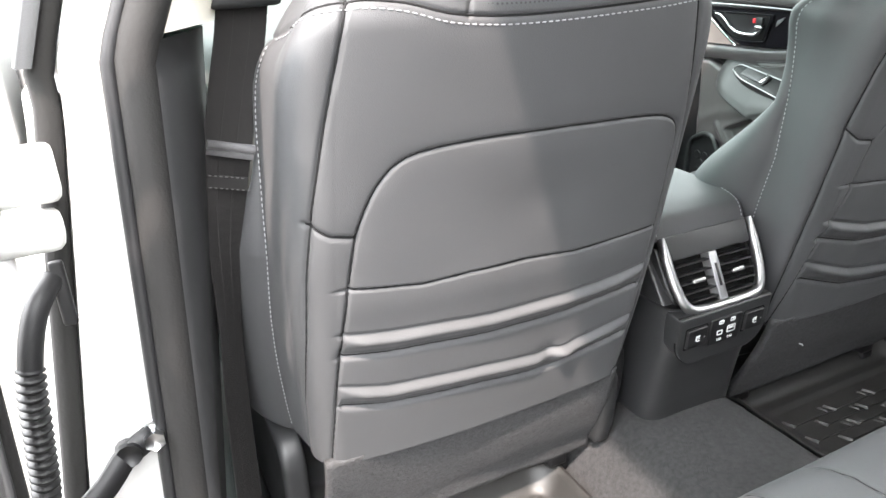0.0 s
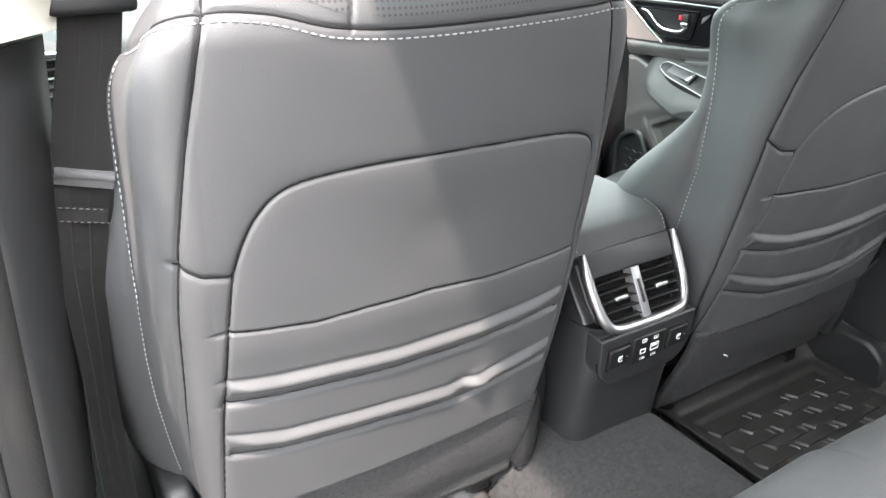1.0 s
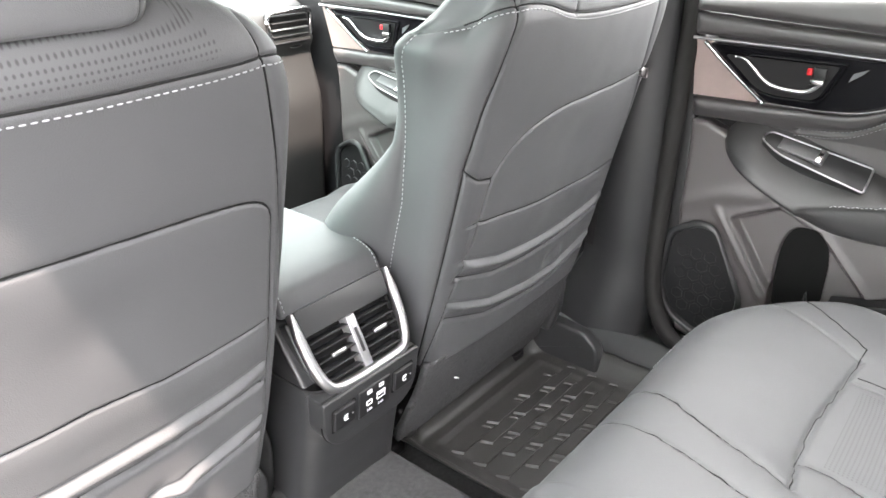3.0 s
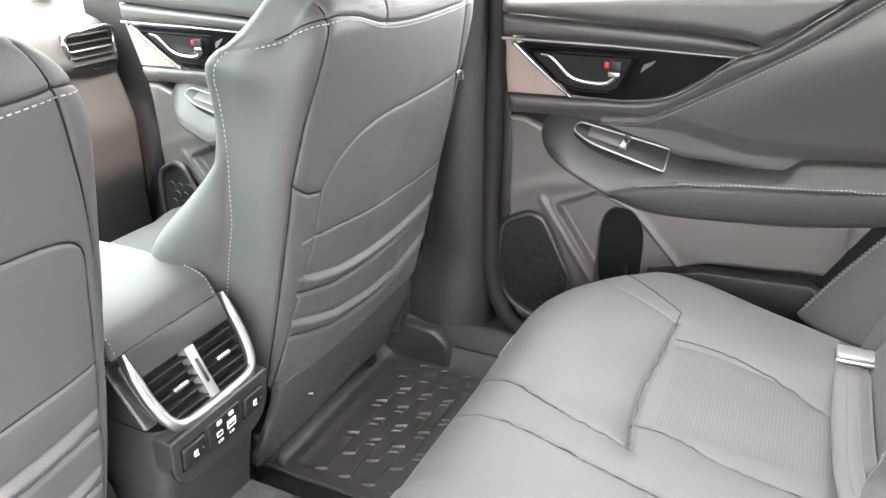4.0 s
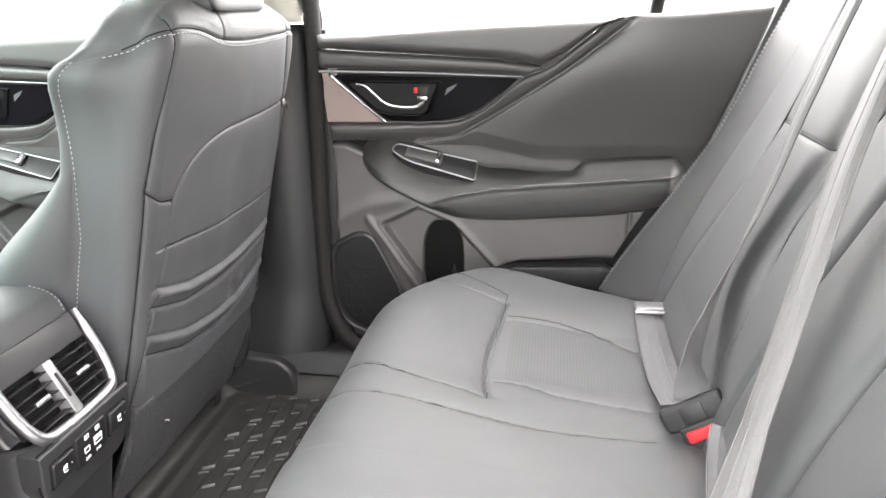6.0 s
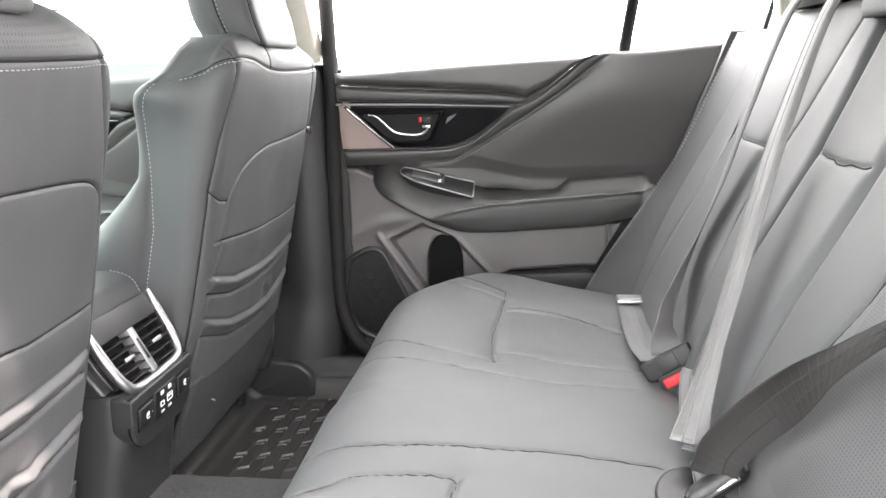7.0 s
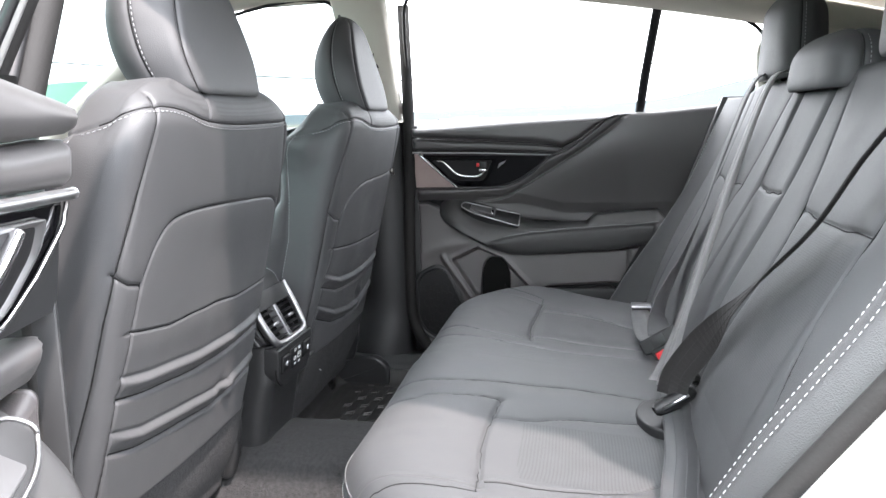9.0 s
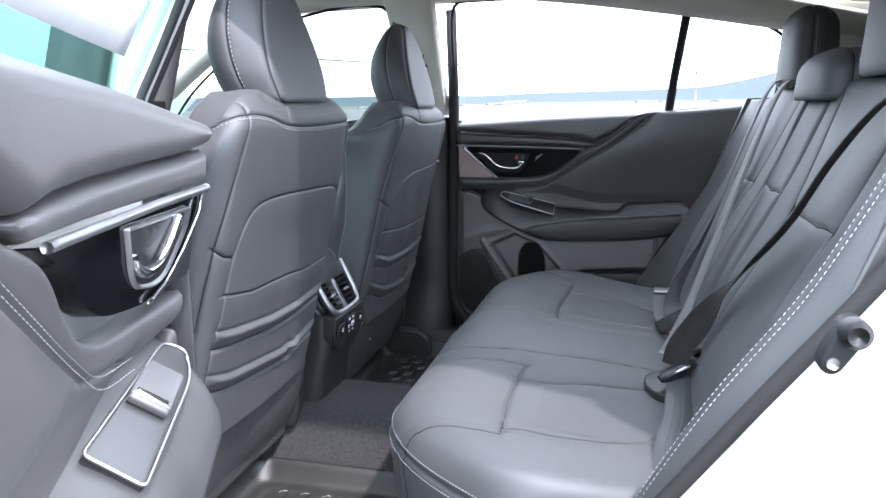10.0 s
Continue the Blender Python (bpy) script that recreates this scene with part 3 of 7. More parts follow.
def front_seat(shape, label):
    seat = thing("front_seat", (DCX, 0.98, 0.55), label, "car seat", "front seats")
    ZB, ZT = 0.775, 1.350
    # rings from the bottom up, closing over a rounded top
    RISE, BACK = 0.056, 0.074
    turn = np.linspace(0.02, math.pi / 2 - 0.04, 56)
    zs = list(np.linspace(ZB, ZT - RISE, 300)) + [ZT - RISE + RISE * math.sin(t) for t in turn]
    ins = [0.0] * 300 + [BACK * (1 - math.cos(t)) for t in turn]
    NA, NC, NS, NF = 250, 34, 24, 30
    rows, arcs, zz = [], [], []
    for z, e in zip(zs, ins):
        k = (z - ZB) / (ZT - ZB)
        w = 0.232 + 0.012 * math.sin(math.pi * min(1, k * 1.1)) + 0.002 * math.exp(-((z - 1.24) / 0.07) ** 2) - 0.25 * e - 0.055 * (e / BACK) ** 3
        top = max(0.0, (z - 1.235) / (ZT - 1.235))
        w *= 1 - 0.17 * top ** 2.6
        r = 0.042 * (1 - 6.5 * e)
        side = max(r + 0.012, float(np.interp(z, SHOULDER[0], SHOULDER[1])) - 0.5 * e)
        g = max(0.0, min(1.0, (1.17 - z) / 0.27))
        deep = max(0.110 + 0.115 * g * g * (3 - 2 * g) - e, side + 0.026)
        bul = min(1.0, max(0.0, (1.175 - z) / 0.20))
        bul = bul * bul * (3 - 2 * bul)
        flare = 0.012 * math.exp(-((k - 0.22) / 0.33) ** 2)
        a = np.linspace(-(w - r), w - r, NA)
        q = 0.012 * (a / w) ** 2 + e
        ring = [np.stack([a, q], 1)]
        q0 = 0.012 * ((w - r) / w) ** 2 + e
        t = np.linspace(0, math.pi / 2, NC + 1)[1:]
        ring.append(np.stack([w - r + r * np.sin(t), q0 + r - r * np.cos(t)], 1))
        s = np.linspace(0, 1, NS + 1)[1:]
        ring.append(np.stack([w + flare * s ** 1.5, q0 + r + max(0.012, side - r - e) * s], 1))
        s = np.linspace(0, 1, NS + 1)[1:]
        lobe = max(0.02, deep - side)
        ring.append(np.stack([w + flare - 0.055 * (1 - np.cos(s * math.pi / 2)) + (0.006 + 0.052 * bul) * np.sin(s * math.pi) ** 0.8, side + q0 + lobe * np.sin(s * math.pi / 2)], 1))
        aw = ring[-1][-1, 0]
        f = np.linspace(aw, 0, NF + 1)[1:]
        ring.append(np.stack([f, (deep + q0) - 0.05 * (1 - (f / aw) ** 2) * (1 if deep > 0.12 else 0.4)], 1))
        half = np.vstack(ring)
        right = half[NA:]
        left = right[::-1][1:] * (-1, 1)
        slim = 1 - 0.22 * math.exp(-((z - 1.27) / 0.07) ** 2)
        outer = right if shape["inboard"] < 0 else left
        outer[:, 1] = q0 + (outer[:, 1] - q0) * slim
        full = np.vstack([half[:NA], right, left])
        full[:, 0] = np.where(full[:, 0] > 0, full[:, 0] * shape["wide"], full[:, 0])
        # the inboard shoulder is fuller than the outer one
        inb = shape["inboard"]
        wing = np.clip((full[:, 1] - q0 - 0.03) / 0.06, 0, 1)
        full[:, 0] += inb * 0.020 * math.exp(-((z - 1.26) / 0.06) ** 2) * wing * wing * (3 - 2 * wing) * np.clip((full[:, 0] * inb - 0.10) / 0.08, 0, 1)
        d = np.r_[0, np.cumsum(np.linalg.norm(np.diff(full, axis=0), axis=1))]
        arcs.append(np.where(np.arange(len(full)) < len(half) + 2, d - d[NA // 2], 0))
        la = np.r_[0, np.cumsum(np.linalg.norm(np.diff(full[::-1], axis=0), axis=1))][::-1]
        n = len(full)
        m = np.arange(n) >= len(half)
        arcs[-1][m] = -(la[m] + np.hypot(*(full[-1] - full[0])) + (w - r))
        rows.append(full)
        zz.append(np.full(len(full), z))
    rows, S, Z = np.array(rows), np.array(arcs), np.array(zz)
    P = np.zeros((*S.shape, 3))
    base = np.array([on_back(0, z) for z in zs])
    P[:] = base[:, None] + rows[..., :1] * np.array((1.0, 0, 0)) + rows[..., 1:] * SEAT_F
    # the shoulders fall away sideways and to the front
    rise = np.clip((Z - 1.20) / 0.15, 0, 1)
    rise = rise * rise * (3 - 2 * rise)
    P[..., 2] -= rise * (0.30 * np.clip(rows[..., 1] - 0.050, 0, 1) + 0.020 * np.clip((np.abs(rows[..., 0]) - 0.08) / 0.12, 0, 1.2) ** 2 * np.clip(rows[..., 1] / 0.06, 0, 1))
    # outward normals
    tu = np.gradient(P, axis=0)
    tv = np.roll(P, -1, 1) - np.roll(P, 1, 1)
    N = np.cross(tv, tu)
    N /= np.linalg.norm(N, axis=2)[..., None] + 1e-9
    seamL = shape["seam"]
    seamR = [(-x, z) for x, z in DRIVER_SHAPE["seam"]]
    pocket = smooth_path(shape["pocket"], 110)
    top_seam = smooth_path([(-0.34, 1.285), (-0.26, 1.312), (-0.20, 1.322), (-0.14, 1.316), (-0.085, 1.302), (0.0, 1.297), (0.15, 1.299), (0.21, 1.303), (0.30, 1.295)], 50)
    H = np.zeros(S.shape)
    H += crease(S, Z, seamL, 0.0032, 0.0026, 0.0022, 0.014) + crease(S, Z, seamR, 0.0032, 0.0026, 0.0022, 0.014)
    H += crease(S, Z, pocket, 0.0034, 0.0018, 0.0014, 0.010)
    H += crease(S, Z, top_seam, 0.0024, 0.0022, 0.0012, 0.012)
    H += crease(S, Z, [(-0.078, 1.30), (-0.073, 1.33), (-0.06, 1.36)], 0.0022, 0.0024, 0.001, 0.012)
    H += crease(S, Z, shape["tuck"], 0.003, 0.003, 0.001, 0.012)
    inner = np.exp(-np.clip(np.maximum(np.maximum(-0.200 - S, S - 0.206 * shape["wide"]), Z - 1.165), 0, 1) / 0.004)
    fade = np.clip((S + 0.205) / 0.03, 0, 1) * np.clip((0.216 * shape["wide"] - S) / 0.05, 0, 1) ** 0.7
    c0 = Z - np.interp(S, *shape["crease"])
    H += inner * (-0.0036 * np.exp(-(c0 / 0.0018) ** 2) + 0.0016 * np.exp(-((c0 + 0.02) / 0.02) ** 2))
    for line in shape["lips"]:
        c = Z - np.interp(S, *line) + 0.006
        lip = np.where(c > 0, np.exp(-(c / 0.0050) ** 2), np.exp(-(c / 0.0095) ** 2))
        H += inner * (fade * 0.0070 * lip - 0.0026 * np.exp(-((c - 0.0085) / 0.003) ** 2) - 0.0052 * np.exp(-((c + 0.0235) / 0.0022) ** 2) - 0.0032 * np.exp(-((c + 0.019) / 0.007) ** 2))
    H += 0.007 * np.exp(-(((S - 0.085) / 0.024) ** 2 + ((Z - 0.866) / 0.015) ** 2)) * np.sin((S - 0.085) * 90)
    H += 0.0012 * wave(S, Z, 16, 3) + 0.0005 * wave(S, Z, 55, 8) + 0.0008 * inner * np.sin(S * 38 + 9 * Z) * np.exp(-((Z - 1.0) / 0.06) ** 2) - 0.0035 * np.exp(-(((S - 0.03) / 0.05) ** 2 + ((Z - 1.105) / 0.035) ** 2))
    P += N * H[..., None]
    v, f = sheet(P.transpose(1, 0, 2), close_u=True)
    n = S.shape[1]
    cap = tuple(i * len(zs) + len(zs) - 1 for i in range(n))
    low = tuple(i * len(zs) for i in range(n))[::-1]
    f = [q[::-1] for q in f] + [cap[::-1], low[::-1]]
    back = part("backrest", (v, f), m_leather, seat)

    order = np.argsort(S, axis=1)
    zrow = Z[:, 0]

    def at(s, z, lift=0.0012):
        k = int(np.clip(np.searchsorted(zrow, z), 1, len(zrow) - 1))
        t = (z - zrow[k - 1]) / (zrow[k] - zrow[k - 1] + 1e-9)
        out = np.zeros(3)
        for row, wt in ((k - 1, 1 - t), (k, t)):
            o = order[row]
            q = P[row][o] + N[row][o] * lift
            out += wt * np.array([np.interp(s, S[row][o], q[:, c]) for c in range(3)])
        return out

    # dark welts lying in the seams
    def welt(line, n):
        return tube([at(x, z, 0.0) for x, z in even(np.array(line), n)], 0.0013, 6)
    part("seam_or_gap_line", join(welt(pocket, 170), welt(seamL, 90), welt(seamR, 90), welt(top_seam[6:44], 90), welt(shape["tuck"], 16),
                           welt([(x, np.interp(x, *shape["crease"])) for x in np.linspace(-0.190, 0.206 * shape["wide"], 60)], 120),
                           *[welt([(x, np.interp(x, *line) - 0.0295) for x in np.linspace(-0.20, 0.208 * shape["wide"], 60)], 120) for line in shape["lips"]]),
         m_seam, back, kind="stuff")
    # the light seam stitching over the shoulders and down the sides
    sew = smooth_path([(x, z - 0.007) for x, z in top_seam[4:44:3]], 90)
    part("stitching", stitches([at(x, z, 0.0006) for x, z in sew], 0.0046, 0.0024, 0.0007), m_thread, back, "pale grey stitching", kind="stuff")
    for sg in (-1, 1):
        i = NA + NC + NS - 2
        i = i if sg > 0 else n - 1 - (i - NA)
        ln = even(np.array([P[k, i] + N[k, i] * 0.0015 for k in range(8, 296)]), 150)
        part("stitching", stitches(ln, 0.0042, 0.0024, 0.00062), m_thread, back, "pale grey stitching", kind="stuff")
    # punched leather over the top
    for s0, s1 in ((-0.172, -0.083), (-0.068, 0.165)):
        cols = [i for i in range(NA) if s0 < S[240, i] < s1]
        Q = np.zeros((len(cols), 28, 3))
        for c, i in enumerate(cols):
            k0 = np.searchsorted(zrow, np.interp(S[240, i], top_seam[:, 0], top_seam[:, 1]) + 0.008)
            ks = np.linspace(k0, len(zs) - 6, 28)
            for d in range(3):
                Q[c, :, d] = np.interp(ks, np.arange(len(zs)), P[:, i, d] + 0.0006 * N[:, i, d])
        part("perforated_panel", sheet(Q), m_perf, back, "perforated leather strip")
    # carpeted lower flap
    a = np.linspace(-0.222, 0.212, 60)
    z = np.linspace(0.785, 0.600, 26)
    A, Zc = np.meshgrid(a, z, indexing="ij")
    drop = np.clip((0.785 - Zc) / 0.157, 0, 1)
    G = np.array([[on_back(x, zz_, 0.008) for zz_ in z] for x in a])
    G += SEAT_F * (0.004 * wave(A, Zc, 30, 5) + 0.02 * drop ** 2)[..., None]
    part("carpet_flap", slab(G, SEAT_F * 0.012), m_seatcarpet, seat, "grey carpet flap", kind="")
    # plastic side shields and lower frame
    for sg in (-1, 1):
        prof = rounded([(0.865, 0.80), (1.02, 0.79), (1.30, 0.70), (1.32, 0.62), (0.97, 0.58), (0.88, 0.66)], 0.05, 5)
        part("side_shield", prism(prof, DCX + sg * 0.235, DCX + sg * 0.268, 0.010, 3), m_plastic, seat, "dark plastic side shield")
    part("recliner_cover", prism(rounded([(0.838, 0.760), (0.88, 0.775), (0.90, 0.70), (0.89, 0.625), (0.862, 0.625), (0.845, 0.68)], 0.02, 5), DCX + 0.208, DCX + 0.234, 0.010, 3), m_plastic, seat)
    part("seat_frame", join(box((DCX, 1.01, 0.625), (0.40, 0.22, 0.05), 0.01), box((DCX + 0.17, 0.93, 0.59), (0.035, 0.05, 0.04), 0.006), box((DCX - 0.17, 0.93, 0.59), (0.035, 0.05, 0.04), 0.006)), m_black, seat)
    for sg in (-1, 1):
        part("rail", join(box((DCX + sg * 0.19, 1.15, 0.555), (0.045, 0.44, 0.03), 0.005), box((DCX + sg * 0.19, 0.935, 0.552), (0.036, 0.04, 0.024), 0.008)), m_black, seat)
    # cushion in front of the back
    u = np.linspace(0, 2 * np.pi, 60, endpoint=False)
    rings = []
    for y, w, h, zc in ((0.93, 0.20, 0.05, 0.70), (0.95, 0.245, 0.085, 0.705), (1.05, 0.262, 0.095, 0.71), (1.25, 0.268, 0.095, 0.725), (1.40, 0.262, 0.09, 0.735), (1.45, 0.24, 0.07, 0.735), (1.465, 0.2, 0.04, 0.735)):
        c, s = np.cos(u), np.sin(u)
        x = w * np.sign(c) * np.abs(c) ** 0.42
        zq = zc + h * np.sign(s) * np.abs(s) ** 0.42 + 0.028 * np.clip(np.abs(x) / w - 0.62, 0, 1) / 0.38 * (s > 0)
        rings.append(np.stack([DCX + x, np.full(60, y), zq], 1))
    R3 = np.array(rings)
    v, f = sheet(R3, close_v=True)
    part("seat_cushion", (v, f + [tuple(range(60))[::-1], tuple(range(6 * 60, 7 * 60))]), m_side, seat)
    # head restraint on two posts
    for a in (-0.056, 0.052):
        part("post", tube([on_back(a, 1.318, 0.034), on_back(a, 1.375, 0.050)], 0.0062, 12), m_chrome, seat, "chrome post")
        part("post_sleeve", tube([on_back(a, 1.328, 0.038), on_back(a, 1.340, 0.041)], 0.0105, 12), m_black, seat)
    front_head_restraint(seat, (DCX, 0.757, 1.446))
    return seat


def front_head_restraint(parent, c):
    """A tall head restraint: a flat rear panel narrowing upwards, wings swept forward to a stitched seam, a rounded front and crown."""
    NV, n = 110, 16
    zz = np.r_[np.linspace(-0.108, -0.098, 12), np.linspace(-0.098, 0.085, 66)[1:], np.linspace(0.085, 0.116, 34)[1:]]

    def ease(knots, vals):
        x = np.linspace(knots[0], knots[-1], 240)
        y = np.convolve(np.pad(np.interp(x, knots, vals), 18, mode="edge"), np.ones(37) / 37, mode="valid")
        return np.interp(zz, x, y)
    rear = -0.045 + 0.23 * zz + np.interp(zz, [0.075, 0.095, 0.108, 0.114, 0.116], [0, 0.003, 0.010, 0.022, 0.034])
    front = ease([-0.108, -0.06, -0.02, 0.02, 0.06, 0.09, 0.116], [0.040, 0.058, 0.062, 0.056, 0.040, 0.022, 0.012])
    wide = ease([-0.108, -0.08, -0.05, 0.0, 0.04, 0.075, 0.095, 0.116], [0.112, 0.128, 0.137, 0.140, 0.132, 0.114, 0.094, 0.060])
    flat = ease([-0.108, -0.06, -0.02, 0.02, 0.06, 0.09, 0.116], [0.094, 0.106, 0.100, 0.087, 0.066, 0.046, 0.024])
    shut = np.clip((zz + 0.108) / 0.014, 0, 1)
    shut = 0.90 + 0.10 * (1 - (1 - shut) ** 2) ** 0.5
    crown = np.clip((0.116 - zz) / 0.034, 0, 1)
    crown = 0.10 + 0.90 * (1 - (1 - crown) ** 2.3) ** (1 / 2.3)
    P = []
    for z, a, b, w, p, k, q in zip(zz, rear, front, wide, flat, shut, crown):
        b = max(b, a + 0.012)
        m = a + 0.62 * (b - a)
        mid = 0.5 * (a + b)
        poly = [(-p, a), (p, a), (w, m), (0.72 * w, b), (-0.72 * w, b), (-w, m)]
        ring = np.array(rounded(poly, [0.020, 0.020, 0.040, 0.050, 0.050, 0.040], n))
        ring[:, 0] *= k * q
        ring[:, 1] = mid + (ring[:, 1] - mid) * k * (0.4 + 0.6 * q)
        P.append(np.c_[ring, np.full(len(ring), z)])
    P = np.array(P).transpose(1, 0, 2)
    NU, NV = P.shape[:2]
    tu = np.roll(P, -1, 0) - np.roll(P, 1, 0)
    tv = np.gradient(P, axis=1)
    N = np.cross(tu, tv)
    N /= np.linalg.norm(N, axis=2)[..., None] + 1e-9
    seams = [n // 2, n + n // 2]
    sides = [2 * n + 2, 6 * n - 3]
    g = np.zeros((NU, NV))
    for i0, deep in zip(seams + sides, (0.0026, 0.0026, 0.0022, 0.0022)):
        dist = np.linalg.norm(P - P[i0][None], axis=2)
        g -= deep * np.exp(-(dist / 0.0028) ** 2) + 0.0010 * np.exp(-(dist / 0.009) ** 1.5)
    g += 0.0007 * wave(P[..., 0] + P[..., 1], P[..., 2], 30, 7)
    Pw = P + N * g[..., None] + np.array(c)
    v, f = sheet(Pw, close_u=True)
    f = f + [tuple(i * NV for i in range(NU)), tuple(i * NV + NV - 1 for i in range(NU))[::-1]]
    head = part("head_restraint", (v, f), m_leather, parent, "leather head restraint with stitched wings")
    part("seam_or_gap_line", join(*[tube(smooth_path(Pw[i0, 4:-14:5] + N[i0, 4:-14:5] * 0.0004, 70), 0.0011, 6) for i0 in seams + sides]), m_seam, head, kind="stuff")
    for i0, off in zip(sides, (-1, 1)):
        ln = Pw[i0 + off, 6:NV - 24] + N[i0 + off, 6:NV - 24] * 0.0011
        part("stitching", stitches(even(ln, 70), 0.0044, 0.0024, 0.0007), m_thread, head, "pale grey stitching", kind="stuff")
    return head


def head_restraint(parent, c, w, d, h, lean, name="head_restraint", panel=0.46, taper=0.20):
    """A padded head restraint: w, d, h half its width, depth and height; a flat middle panel, wings swept forward, tapered upwards."""
    NV = 96
    plan = [(-panel, -1.0), (panel, -1.0), (1.0, -0.12), (0.94, 0.80), (0.0, 1.0), (-0.94, 0.80), (-1.0, -0.12)]
    base = np.array(rounded(plan, [0.22, 0.22, 0.5, 0.4, 0.6, 0.4, 0.5], 22))
    NU = len(base)
    P = np.zeros((NU, NV, 3))
    for j, t in enumerate(np.linspace(-1, 1, NV)):
        low = min(1.0, (1 + t) * h / 0.022)
        top = min(1.0, (1 - t) * h / 0.050)
        k = max(0.05, (1 - (1 - low) ** 2) ** 0.5 * 0.12 + 0.88) if low < 1 else (1 - (1 - top) ** 2.2) ** (1 / 2.2)
        if low <= 0.0:
            k = 0.80
        k = max(k, 0.06)
        kk = 1 - taper * (0.5 + 0.5 * t) ** 1.3
        P[:, j, 0] = base[:, 0] * w * kk * (0.35 * k + 0.65 * k ** 0.6)
        P[:, j, 1] = base[:, 1] * d * k * (1 - 0.12 * (0.5 + 0.5 * t)) - 0.10 * d * (1 - t * t) * (base[:, 1] < 0)
        P[:, j, 2] = h * t
    tu = np.roll(P, -1, 0) - np.roll(P, 1, 0)
    tv = np.gradient(P, axis=1)
    N = np.cross(tu, tv)
    N /= np.linalg.norm(N, axis=2)[..., None] + 1e-9
    cols = [int(np.argmin(np.hypot(base[:, 0] - sg * panel * 1.02, base[:, 1] + 0.985))) for sg in (-1, 1)]
    sides = [int(np.argmin(np.hypot(base[:, 0] - sg * 0.985, base[:, 1] - 0.20))) for sg in (-1, 1)]
    g = np.zeros(P.shape[:2])
    for i0 in cols + sides:
        dist = np.linalg.norm(P - P[i0][None], axis=2)
        g -= 0.0030 * np.exp(-(dist / 0.0028) ** 2) + 0.0016 * np.exp(-(dist / 0.010) ** 1.5)
    g += 0.0008 * wave(P[..., 0] + P[..., 1], P[..., 2], 30, 7)
    P = P + N * g[..., None]
    P[..., 1] += lean * P[..., 2]
    Pw = P + np.array(c)
    v, f = sheet(Pw, close_u=True)
    f = f + [tuple(i * NV for i in range(NU)), tuple(i * NV + NV - 1 for i in range(NU))[::-1]]
    head = part(name, (v, f), m_leather, parent, "leather head restraint")
    part("seam_or_gap_line", join(*[tube(smooth_path(Pw[i0, 3:-10:4] + N[i0, 3:-10:4] * 0.0004, 60), 0.0011, 6) for i0 in cols + sides]), m_seam, head, kind="stuff")
    for i0, off in zip(sides, (3, -3)):
        ln = Pw[i0 + off, 6:NV - 16] + N[i0 + off, 6:NV - 16] * 0.0011
        part("stitching", stitches(even(ln, 60), 0.0044, 0.0024, 0.0007), m_thread, head, "pale grey stitching", kind="stuff")
    return head


driver = front_seat(DRIVER_SHAPE, "dark grey leather front seat with stitched map pocket")
XF[0] = Matrix.Translation((PCX - DCX, 0, -0.013))
passenger = front_seat(PASSENGER_SHAPE, "dark grey leather front seat with map pocket and side hook")
XF[0] = None


# ---- rear bench ----


def cushion_front(x):
    """The bench's front edge in plan: straight, and cut back round its ends."""
    k = np.clip((np.abs(x - BX) - 0.44) / 0.225, 0, 1)
    j = np.clip((np.abs(x - BX) - 0.36) / 0.30, 0, 1)
    return np.where(x > BX, 0.548 - 0.175 * k ** 2.2, 0.552 - 0.25 * j ** 2.0)


